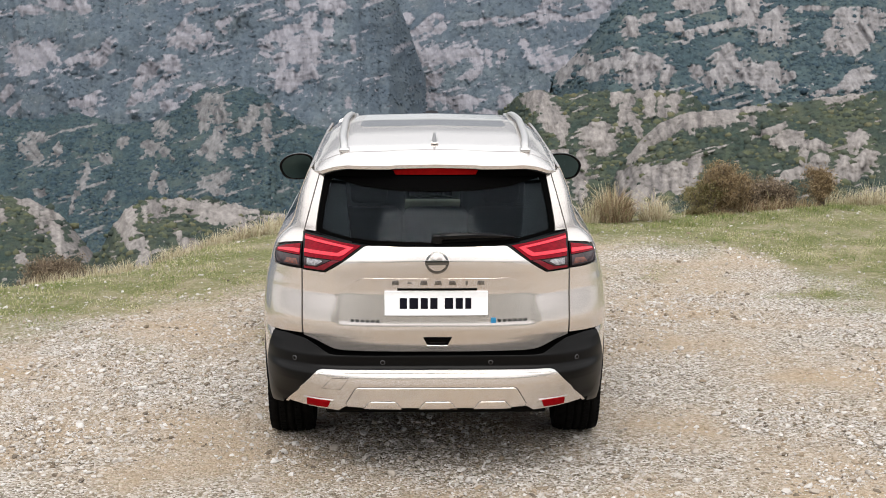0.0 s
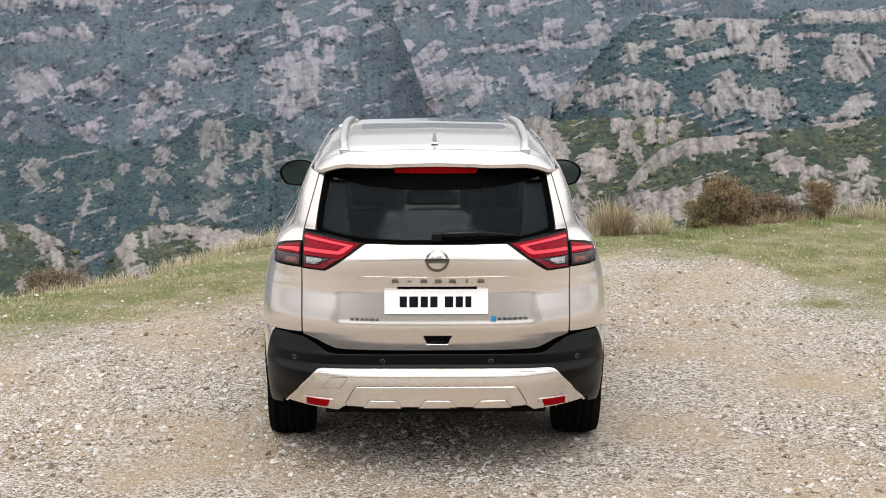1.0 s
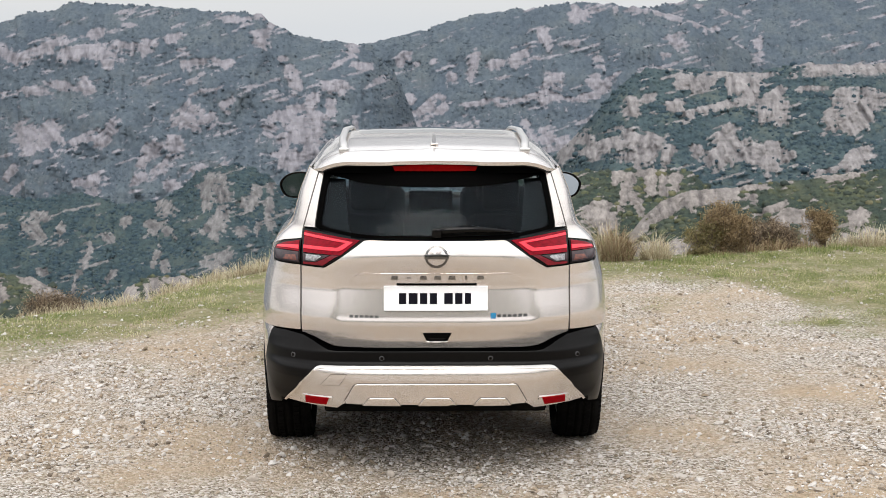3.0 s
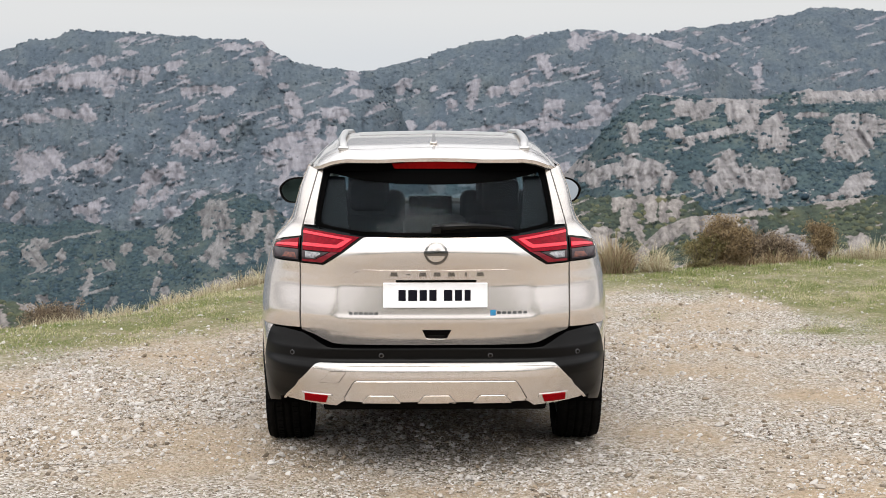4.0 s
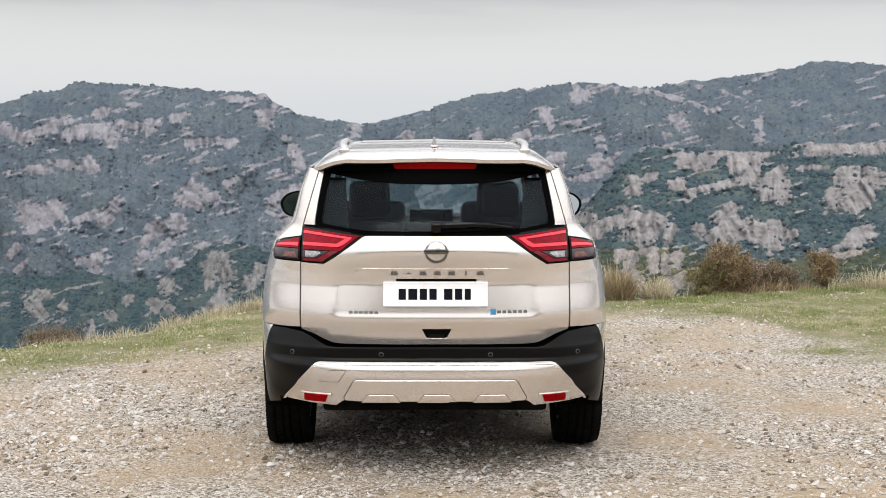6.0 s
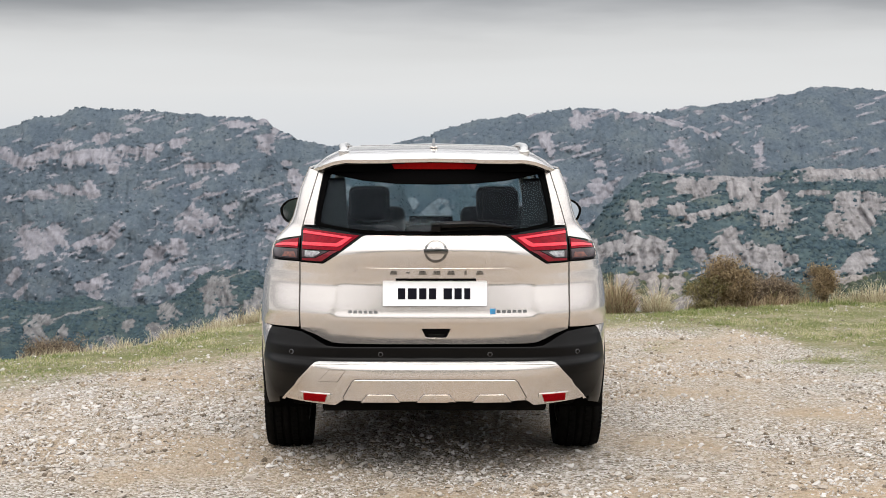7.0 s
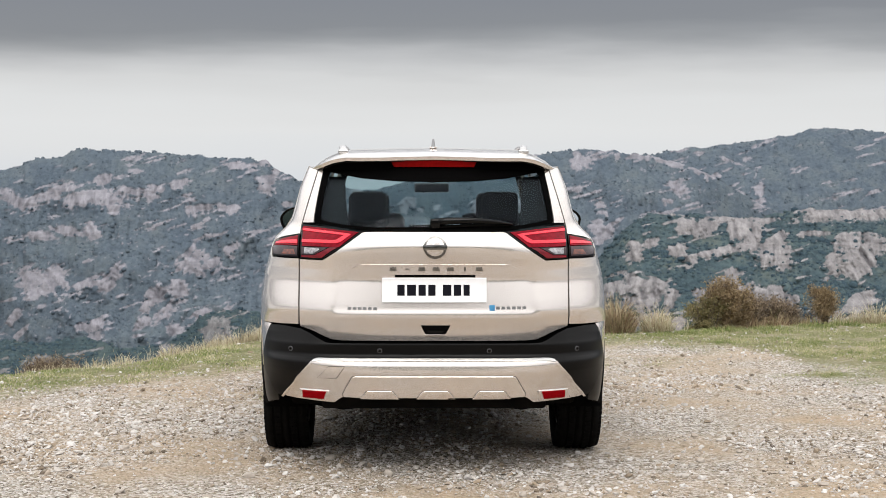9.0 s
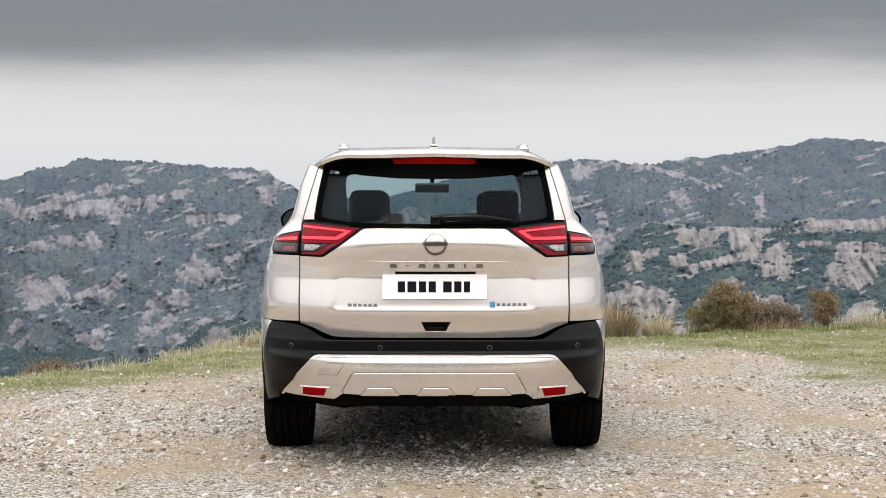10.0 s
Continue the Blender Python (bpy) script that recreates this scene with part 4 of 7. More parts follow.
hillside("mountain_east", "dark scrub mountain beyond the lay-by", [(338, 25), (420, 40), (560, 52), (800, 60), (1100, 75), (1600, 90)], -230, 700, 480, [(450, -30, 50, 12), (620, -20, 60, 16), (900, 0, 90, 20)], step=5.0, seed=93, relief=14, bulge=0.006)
# out of view; raised to block low sky and darken what the car mirrors
back_bank = hillside("bank_behind", "unseen dark scrub bank behind the lay-by, raised against low sky", [(-900, 200), (-500, 245), (-200, 215), (100, 265), (400, 225), (900, 210)], -60, 60, 34, [], step=6, relief=3, seed=83, bulge=0.0, mat=HILL_NEAR)
back_bank.matrix_world = pose(0, -10, -1.0, 0, 0, 180)

# ---- the car ----
def curve_of(points, blur=0.006):
    """A smooth function through points (at, value)."""
    a, v = np.array(points, float).T
    lo, hi = a[0], a[-1]
    at = np.arange(lo - 6 * blur, hi + 6 * blur, blur / 3)
    val = np.interp(at, a, v)
    val = np.where(at < lo, v[0] + (at - lo) * (v[1] - v[0]) / (a[1] - a[0]), val)
    val = np.where(at > hi, v[-1] + (at - hi) * (v[-1] - v[-2]) / (a[-1] - a[-2]), val)
    k = np.exp(-0.5 * (np.arange(-9, 10) / 3.0) ** 2)
    val = np.convolve(np.pad(val, 9, mode="edge"), k / k.sum(), "valid")
    return lambda z: np.interp(z, at, val)


SEAM = curve_of([(0.2, 0.683), (1.26, 0.683), (1.575, 0.597), (1.7, 0.56)], 0.012)
WIDE = curve_of([(0.20, 0.860), (0.37, 0.893), (0.52, 0.905), (0.76, 0.913), (0.88, 0.908), (1.0, 0.893), (1.08, 0.872), (1.16, 0.852), (1.20, 0.832),
                 (1.235, 0.790), (1.27, 0.758), (1.31, 0.742), (1.45, 0.706), (1.575, 0.655), (1.62, 0.610)], 0.012)
GATE = curve_of([(0.60, 0.10), (0.69, 0.092), (0.755, 0.074), (0.812, 0.052), (0.830, 0.052), (0.850, 0.0575), (0.90, 0.0645), (0.995, 0.078), (1.008, 0.0765), (1.022, 0.071),
                 (1.068, 0.060), (1.10, 0.047), (1.140, 0.034), (1.165, 0.031), (1.20, 0.040), (1.238, 0.058), (1.26, 0.068), (1.30, 0.090), (1.40, 0.176), (1.50, 0.272), (1.56, 0.335), (1.66, 0.45)], 0.006)
WALL = curve_of([(0.60, 0.10), (0.69, 0.088), (0.755, 0.072), (0.812, 0.050), (0.838, 0.045), (0.90, 0.054), (0.985, 0.068), (1.05, 0.060), (1.10, 0.047), (1.140, 0.034), (1.165, 0.031),
                 (1.20, 0.040), (1.238, 0.058), (1.26, 0.068), (1.30, 0.090), (1.40, 0.176), (1.50, 0.272), (1.56, 0.335), (1.66, 0.45)], 0.007)
BOW = curve_of([(0.2, 0.12), (0.7, 0.125), (0.85, 0.125), (1.0, 0.14), (1.12, 0.168), (1.26, 0.285), (1.40, 0.24), (1.56, 0.20), (1.7, 0.18)], 0.02)
POWER = curve_of([(0.2, 3.6), (0.85, 3.5), (1.12, 3.0), (1.26, 2.6), (1.7, 2.6)], 0.02)
BUMP = curve_of([(0.20, 0.24), (0.34, 0.10), (0.385, 0.050), (0.42, 0.030), (0.545, 0.000), (0.575, 0.002), (0.598, 0.010), (0.612, 0.034), (0.625, 0.050), (0.655, 0.042),
                 (0.680, 0.034), (0.692, 0.042), (0.76, 0.060)], 0.004)
BUMP_BOW = curve_of([(0.2, 0.16), (0.44, 0.132), (0.52, 0.095), (0.60, 0.060), (0.66, 0.072), (0.76, 0.12)], 0.012)
BUMP_POWER = curve_of([(0.2, 4.0), (0.44, 4.0), (0.55, 5.0), (0.66, 6.0), (0.76, 4.5)], 0.012)
SIDE_Y = 0.60


def rear(s, z, kind="gate"):
    """The tail of the car: s from the middle (0) to the seam (1) and round the corner (2), z the height."""
    sign, s = np.sign(s), np.abs(s)
    xs, w = SEAM(z), WIDE(z)

    def depth(x):
        if kind == "bumper":
            return BUMP(z) + BUMP_BOW(z) * (x / 0.683) ** BUMP_POWER(z)
        k = 1 / (1 + np.exp(np.clip((x - 0.484 - 0.13 * np.clip(1.02 - z, 0, 0.25)) / 0.009, -50, 50)))
        return GATE(z) * k + WALL(z) * (1 - k) + BOW(z) * (x / 0.683) ** POWER(z)
    x0 = np.minimum(s, 1) * xs
    y0 = depth(x0)
    ys = depth(xs)
    slope = np.clip((depth(xs) - depth(xs - 0.02)) / 0.02, 0.2, 2.5)
    t = np.clip(s - 1, 0, 1)
    run = np.minimum(0.62 * (w - xs), 0.13)
    x1, y1 = xs + run, ys + run * slope
    x2, y2 = w, np.maximum(y1 + 0.05, SIDE_Y - 0.30 + 0 * z)
    y2 = np.minimum(y2, SIDE_Y - 0.02)
    b0, b1, b2, b3 = (1 - t) ** 3, 3 * t * (1 - t) ** 2, 3 * t * t * (1 - t), t ** 3
    xc = b0 * xs + b1 * x1 + b2 * x2 + b3 * w
    yc = b0 * ys + b1 * y1 + b2 * y2 + b3 * SIDE_Y
    return np.stack([sign * np.where(s <= 1, x0, xc), np.where(s <= 1, y0, yc), z + 0 * s], -1)


def bumper(s, z):
    return rear(s, z, "bumper")


def s_of(x, z, kind="gate"):
    """The s at which the tail's surface is x wide at the height z."""
    ss = np.linspace(0, 2, 801)
    return float(np.interp(x, rear(ss, np.full(801, float(z)), kind)[:, 0], ss))


TAPER_LOW = curve_of([(0.0, 1.0), (1.2, 1.0), (2.4, 0.985), (3.7, 0.995), (4.1, 0.97), (4.45, 0.88), (4.64, 0.70)], 0.05)
TAPER_HIGH = curve_of([(0.0, 1.0), (1.2, 1.01), (2.2, 1.01), (3.0, 0.985), (3.7, 0.97), (4.7, 0.9)], 0.05)


def side_of(sign):
    def surf(y, z):
        k = np.clip((z - 0.95) / 0.3, 0, 1)
        t = TAPER_LOW(y) * (1 - k) + TAPER_HIGH(y) * k
        flare = 0.012 * np.exp(-((y - 1.03) / 0.5) ** 2 - ((z - 0.8) / 0.3) ** 2)
        waist = -0.014 * np.exp(-((z - 0.56) / 0.13) ** 2) * np.clip((y - 1.4) / 0.3, 0, 1) * np.clip((3.4 - y) / 0.3, 0, 1)
        return np.stack([sign * (WIDE(z) * t + flare + waist), y + 0 * z, z + 0 * y], -1)
    return surf


ROOF = curve_of([(0.24, 1.606), (0.31, 1.617), (0.5, 1.643), (0.75, 1.664), (1.2, 1.680), (1.8, 1.684), (2.4, 1.656), (2.75, 1.612), (2.95, 1.58)], 0.03)
SHOULDER = curve_of([(-0.8, -0.01), (0.0, 0.0), (0.46, 0.010), (0.52, 0.024), (0.57, 0.045), (0.61, 0.068), (0.645, 0.098), (0.67, 0.135)], 0.008)


def roof(x, y):
    return np.stack([x + 0 * y, y + 0 * x, ROOF(y) - SHOULDER(np.abs(x))], -1)


def bonnet(x, y):
    z = np.interp(y, [3.3, 3.6, 4.2, 4.5, 4.62], [1.13, 1.115, 1.05, 0.985, 0.93]) - 0.06 * (x / 0.8) ** 4 + 0.012 * np.clip((np.abs(x) - 0.42) / 0.1, 0, 1)
    return np.stack([x + 0 * y, y + 0 * x, z], -1)


def windscreen(x, v):
    y = 3.56 - 0.90 * v - 0.10 * (x / 0.7) ** 2
    z = 1.115 + 0.488 * v - 0.02 * (x / 0.7) ** 2 + 0.03 * v * (1 - v)
    return np.stack([x + 0 * v, y, z], -1)


def nose(x, z):
    y = np.interp(z, [0.2, 0.32, 0.55, 0.75, 0.93], [4.52, 4.63, 4.66, 4.65, 4.60]) - 0.20 * np.abs(x / 0.8) ** 3
    return np.stack([x + 0 * z, y, z + 0 * x], -1)


def sheet(name, poly, surf, du, dv, mat, parent, label="", thick=0.012, off=0.0, flare=0.0):
    """A panel: the outline poly (u, v) laid on a surface with a grid of du by dv, with a rim of its own thickness. off: how far it stands proud; flare: how far its rim slopes out."""
    bm = bmesh.new()
    bm.faces.new([bm.verts.new((u, v, 0)) for u, v in poly])
    bm.normal_update()
    bmesh.ops.triangulate(bm, faces=bm.faces[:])
    us, vs = [p[0] for p in poly], [p[1] for p in poly]
    for k, (lo, hi, d) in enumerate(((min(us), max(us), du), (min(vs), max(vs), dv))):
        no = (1, 0, 0) if k == 0 else (0, 1, 0)
        for i in range(math.floor(lo / d), math.ceil(hi / d) + 1):
            if lo < i * d < hi:
                bmesh.ops.bisect_plane(bm, geom=bm.verts[:] + bm.edges[:] + bm.faces[:], plane_co=(i * d * no[0], i * d * no[1], 0), plane_no=no, dist=1e-5)
    bmesh.ops.remove_doubles(bm, verts=bm.verts[:], dist=2e-5)
    bm.verts.ensure_lookup_table()
    uv = np.array([v.co[:2] for v in bm.verts])
    tris = [[v.index for v in f.verts] for f in bm.faces]
    rim = []
    for e in bm.edges:
        if len(e.link_faces) == 1:
            third = [v.index for v in e.link_faces[0].verts if v not in e.verts][0]
            rim.append((e.verts[0].index, e.verts[1].index, third))
    bm.free()
    eps = 1e-4
    u, v = uv[:, 0], uv[:, 1]
    p = surf(u, v)
    nrm = np.cross(surf(u + eps, v) - surf(u - eps, v), surf(u, v + eps) - surf(u, v - eps))
    nrm /= np.linalg.norm(nrm, axis=1, keepdims=True) + 1e-12
    mid = p.mean(0)
    hub = np.array([0, np.clip(mid[1], 0.9, 3.6), 0.9])
    if ((p - hub) * nrm).sum() < 0:
        nrm = -nrm
    q = p + nrm * off
    outward = np.zeros_like(q)
    ways = []
    for a, b, third in rim:
        way = np.cross(q[b] - q[a], nrm[a])
        way /= np.linalg.norm(way) + 1e-12
        if way @ (q[third] - q[a]) > 0:
            way = -way
        ways.append(way)
        outward[a] += way
        outward[b] += way
    outward /= np.linalg.norm(outward, axis=1, keepdims=True) + 1e-9
    if flare:
        q = q - outward * flare * 0.5
    co, faces, loops = list(map(tuple, q)), [], []
    for f in tris:
        a = np.cross(q[f[1]] - q[f[0]], q[f[2]] - q[f[0]])
        f = f if a @ nrm[f[0]] > 0 else f[::-1]
        faces.append(f)
        loops += [tuple(nrm[i]) for i in f]
    for (a, b, third), way in zip(rim, ways):
        k = len(co)
        quad = [q[a], q[b], q[b] - nrm[b] * thick + outward[b] * flare, q[a] - nrm[a] * thick + outward[a] * flare]
        tilt = way * thick + nrm[a] * flare
        tilt = tilt / (np.linalg.norm(tilt) + 1e-12)
        if np.cross(quad[1] - quad[0], quad[2] - quad[1]) @ tilt < 0:
            quad = quad[::-1]
        co += [tuple(v) for v in quad]
        faces.append((k, k + 1, k + 2, k + 3))
        loops += [tuple(tilt)] * 4
    me = bpy.data.meshes.new(name)
    me.from_pydata(co, [], faces)
    me.polygons.foreach_set("use_smooth", [True] * len(faces))
    me.normals_split_custom_set(loops)
    me.materials.append(mat)
    ob = new(name, me)
    ob.parent = parent
    return tagged(ob, label)


def flip(poly):
    return [(-u, v) for u, v in poly[::-1]]


def arc(cx, cz, r, a0, a1, n=24):
    return [(cx + r * math.cos(radians(a0 + (a1 - a0) * i / n)), cz + r * math.sin(radians(a0 + (a1 - a0) * i / n))) for i in range(n + 1)]


def both_sides(name, poly, surf, du, dv, mat, parent, label="", **kw):
    return [sheet(name, poly, surf, du, dv, mat, parent, label, **kw), sheet(name, flip(poly), surf, du, dv, mat, parent, label, **kw)]


def rounded_box(size, at, bevel=0.01, segments=2, turn=None):
    bm = bmesh.new()
    bmesh.ops.create_cube(bm, size=1, matrix=Matrix.Diagonal((*size, 1)))
    bmesh.ops.bevel(bm, geom=bm.edges[:], offset=bevel, segments=segments, affect="EDGES", profile=0.6)
    for f in bm.faces:
        f.smooth = True
    bmesh.ops.transform(bm, matrix=Matrix.Translation(at) @ (turn or Matrix()), verts=bm.verts[:])
    return bm


def lathe(profile, n, m=None, close=True):
    """Turns a profile of (radius, along x) round the x axis."""
    bm = bmesh.new()
    rings = []
    for i in range(n):
        c, s = math.cos(2 * math.pi * i / n), math.sin(2 * math.pi * i / n)
        rings.append([bm.verts.new((x, r * c, r * s)) for r, x in profile])
    for i in range(n):
        a, b = rings[i], rings[(i + 1) % n]
        for k in range(len(profile) - (0 if close else 1)):
            j = (k + 1) % len(profile)
            f = bm.faces.new((a[k], a[j], b[j], b[k]))
            f.smooth = True
    bmesh.ops.recalc_face_normals(bm, faces=bm.faces[:])
    if m is not None:
        bmesh.ops.transform(bm, matrix=m, verts=bm.verts[:])
    return bm


def tube(points, radius, n=8, flat=1.0):
    """A bar along points, oval when flat differs from 1."""
    bm = bmesh.new()
    pts = [Vector(p) for p in points]
    rad = radius if isinstance(radius, (list, tuple)) else [radius] * len(pts)
    rings = []
    for i, p in enumerate(pts):
        d = (pts[min(i + 1, len(pts) - 1)] - pts[max(i - 1, 0)]).normalized()
        a = d.cross(Vector((0, 0, 1)))
        a = a.normalized() if a.length > 1e-3 else Vector((1, 0, 0))
        b = d.cross(a)
        rings.append([bm.verts.new(p + (a * math.cos(2 * math.pi * k / n) + b * math.sin(2 * math.pi * k / n) * flat) * rad[i]) for k in range(n)])
    for a, b in zip(rings, rings[1:]):
        for k in range(n):
            bm.faces.new((a[k], a[(k + 1) % n], b[(k + 1) % n], b[k])).smooth = True
    bm.faces.new(rings[0])
    bm.faces.new(rings[-1][::-1])
    bmesh.ops.recalc_face_normals(bm, faces=bm.faces[:])
    return bm


car = tagged(new("car"), "champagne beige metallic family SUV parked on gravel, tailgate shut", "car")
q = lambda x, z: (s_of(x, z), z)
qb = lambda x, z: (s_of(x, z, "bumper"), z)

# tailgate
gate_low = [(0.0, 0.692), (0.47, 0.692), (0.515, 0.696), (0.56, 0.714), (0.61, 0.738), (0.677, 0.758)]
gate_side = [(0.678, 0.80), (0.678, 0.90), (0.678, 1.00), (0.678, 1.095), (0.56, 1.092), (0.50, 1.130), (0.43, 1.180), (0.358, 1.233), (0.34, 1.237)]
half = [(x / 0.683, z) for x, z in gate_low[1:] + gate_side]
tailgate = sheet("tailgate", half + flip(half), rear, 0.03, 0.008, PAINT, car, "", thick=0.02)
strip = [(0.992, 1.277), (0.992, 1.40), (0.992, 1.50), (0.992, 1.572), (0.955, 1.570), (0.945, 1.50), (0.932, 1.40), (0.915, 1.30), (0.908, 1.279)]
both_sides("tailgate_pillar", strip, rear, 0.02, 0.03, PAINT, tailgate)
pane = [(0.0, 1.245), (0.34 / 0.683, 1.245), (0.45 / 0.683, 1.255), (0.60 / 0.683, 1.274), (0.903, 1.283), (0.912, 1.32), (0.93, 1.42), (0.944, 1.52), (0.948, 1.562), (0, 1.575)]
rear_window = sheet("rear_window", pane[1:-1] + flip(pane[1:-1]), rear, 0.06, 0.02, REARGLASS, tailgate, "tinted rear window", thick=0.004, off=-0.004)
hole = [(0.50, 1.262), (0.62, 1.268), (0.80, 1.284), (0.862, 1.296), (0.872, 1.32), (0.885, 1.42), (0.893, 1.50), (0.880, 1.536), (0.80, 1.527), (0.60, 1.505), (0.30, 1.490)]
frit = [(0.0, 1.245)] + pane[1:-1] + [(0.0, 1.575), (0.0, 1.487)] + hole[::-1] + [(0.0, 1.262)]
both_sides("window_border", frit, rear, 0.05, 0.02, FRIT, rear_window, "black ceramic window border", thick=0.002, off=-0.001)
rear_window.visible_shadow = False

# spoiler and its lamp
edge_y = lambda x: 0.300 + 0.10 * (abs(x) / 0.6) ** 4 + (0.012 if abs(x) < 0.215 else 0.0)
lip_line = [(x, edge_y(x)) for x in (-0.585, -0.56, -0.53, -0.48, -0.40, -0.30, -0.235, -0.205, -0.10, 0, 0.10, 0.205, 0.235, 0.30, 0.40, 0.48, 0.53, 0.56, 0.585)]
spoiler = sheet("roof_spoiler", lip_line + [(0.612, 0.45), (0.645, 0.53), (0.657, 0.60), (0.50, 0.60), (0.25, 0.605), (0.20, 0.622), (-0.20, 0.622), (-0.25, 0.605), (-0.50, 0.60), (-0.657, 0.60), (-0.645, 0.53), (-0.612, 0.45)],
                roof, 0.03, 0.03, PAINT, car, "", thick=0.018)
under = lambda x, y: roof(x, y) - np.stack([0 * x, 0 * y, 0.020 + 0.10 * np.clip(y - 0.31, 0, 0.3) + 0 * x], -1)
sheet("spoiler_underside", [(x * 0.985, yy + 0.012) for x, yy in lip_line] + [(0.60, 0.56), (-0.60, 0.56)], under, 0.06, 0.05, PLASTIC, spoiler, "black plastic underside", thick=0.004)
def lip_back(x, v):
    y = 0.342 + 0.10 * (x / 0.6) ** 4
    top = ROOF(y) - SHOULDER(np.abs(x)) - 0.012
    return np.stack([x + 0 * v, y + 0 * v, 1.548 + v * (top - 1.548)], -1)


sheet("spoiler_back", [(-0.57, 0.0), (0.57, 0.0), (0.57, 1.0), (-0.57, 1.0)], lip_back, 0.05, 0.5, FRIT, spoiler, "black closing panel under the spoiler", thick=0.006)
stop = lambda x, z: np.stack([x + 0 * z, 0.318 + 0.02 * (x / 0.3) ** 2 + (1.60 - z) * 0.2, z + 0 * x], -1)
sheet("stop_lamp", [(-0.222, 1.595), (-0.205, 1.562), (0.205, 1.562), (0.222, 1.595)], stop, 0.05, 0.02, STOPRED, spoiler, "dark red high-level stop lamp", thick=0.02)

# roof, glass roof, rails, aerial
roof_y = [(-0.657, 0.61), (-0.25, 0.614), (-0.20, 0.631), (0.20, 0.631), (0.25, 0.614), (0.657, 0.61)]
roof_ob = sheet("roof", roof_y + [(0.648, 1.5), (0.64, 2.4), (0.60, 2.72), (0.30, 2.80), (-0.30, 2.80), (-0.60, 2.72), (-0.64, 2.4), (-0.648, 1.5)], roof, 0.04, 0.10, PAINT, car, "", thick=0.02)
pano = [(-0.425, 1.52), (-0.40, 1.47), (0.40, 1.47), (0.425, 1.52), (0.42, 1.8), (0.40, 2.72), (-0.40, 2.72), (-0.42, 1.8)]
sheet("glass_roof", pano, roof, 0.08, 0.10, ROOFGLASS, roof_ob, "glossy glass sunroof panel, sky reflection partly in its colour", thick=0.006, off=0.003)
sheet("headliner", [(-0.60, 0.5), (0.60, 0.5), (0.60, 2.7), (-0.60, 2.7)], lambda x, y: roof(x, y) - np.stack([0 * x, 0 * y, 0.045 + 0 * x], -1), 0.12, 0.2, LINER, roof_ob, "grey fabric headliner", thick=0.01)
for sgn in (-1, 1):
    line = [(sgn * np.interp(y, [0.64, 1.0, 2.0, 2.75], [0.478, 0.505, 0.527, 0.505]), y) for y in np.linspace(0.645, 2.72, 22)]
    lift = lambda y: 0.002 + 0.020 * min(1, (y - 0.645) / 0.16) ** 0.7 * min(1, max(0, (2.72 - y) / 0.22)) ** 0.6
    bm = tube([(x, y, float(roof(np.array(x), np.array(y))[2]) + lift(y)) for x, y in line], 0.021, 8, 0.62)
    rail = part("roof_rail", bm, SATIN, car, "satin silver roof rail")
    z0 = float(roof(np.array(sgn * 0.478), np.array(0.66))[2])
    part("rail_foot", rounded_box((0.055, 0.07, 0.02), (sgn * 0.480, 0.665, z0 + 0.004), 0.006), SATIN, rail)
    part("rail_foot", rounded_box((0.04, 0.16, 0.024), (sgn * 0.500, 2.66, float(roof(np.array(sgn * 0.5), np.array(2.66))[2]) + 0.004), 0.008), SATIN, rail)
bm = bmesh.new()
fin = [(0.0, 0.0), (0.06, 0.046), (0.072, 0.052), (0.085, 0.050), (0.16, 0.012), (0.19, 0.0)]
rows = [[bm.verts.new((sx * (0.0125 - 0.14 * h), 0.75 + y, float(ROOF(0.75 + y)) + h)) for y, h in fin] for sx in (-1, 1)]
for k in range(len(fin) - 1):
    bm.faces.new((rows[0][k], rows[0][k + 1], rows[1][k + 1], rows[1][k])).smooth = True
for r in rows:
    bm.faces.new(r)
bmesh.ops.recalc_face_normals(bm, faces=bm.faces[:])
aerial = part("aerial", bm, AERIAL, car, "shark-fin aerial")
part("aerial_base", rounded_box((0.040, 0.20, 0.008), (0, 0.845, float(ROOF(0.845)) + 0.003), 0.003), PAINT, aerial)

# quarters, sides, doors
LAMP_OUT = [q(0.687, 1.104), q(0.75, 1.104), q(0.828, 1.108), q(0.836, 1.135), q(0.822, 1.178), q(0.775, 1.198), q(0.687, 1.216)]
quarter = [(1.008, 0.768), (1.008, 1.098), q(0.75, 1.098), q(0.832, 1.100), q(0.842, 1.135), q(0.828, 1.184), q(0.778, 1.205), (1.008, 1.223), (1.008, 1.30), (1.008, 1.40),
           (1.008, 1.50), (1.008, 1.556), (1.3, 1.558), (1.6, 1.560), (2.0, 1.562), (2.0, 1.10), (2.0, 0.768), (1.5, 0.766), (1.2, 0.766)]
both_sides("rear_quarter", quarter, rear, 0.06, 0.02, PAINT, car, "", thick=0.015)
WHEEL_R, REAR_Y, FRONT_Y = 0.362, 1.03, 3.735
ar, af = arc(REAR_Y, 0.36, 0.425, 171, 14), arc(FRONT_Y, 0.36, 0.425, 166, 6)
low = [(SIDE_Y, 0.768), (SIDE_Y, 0.43)] + ar + [(1.46, 0.40), (3.30, 0.40)] + af + [(4.16, 0.42), (4.25, 0.80), (4.20, 0.95), (3.9, 1.04), (3.5, 1.10), (3.2, 1.145), (2.2, 1.165), (1.2, 1.185), (SIDE_Y, 1.20)]
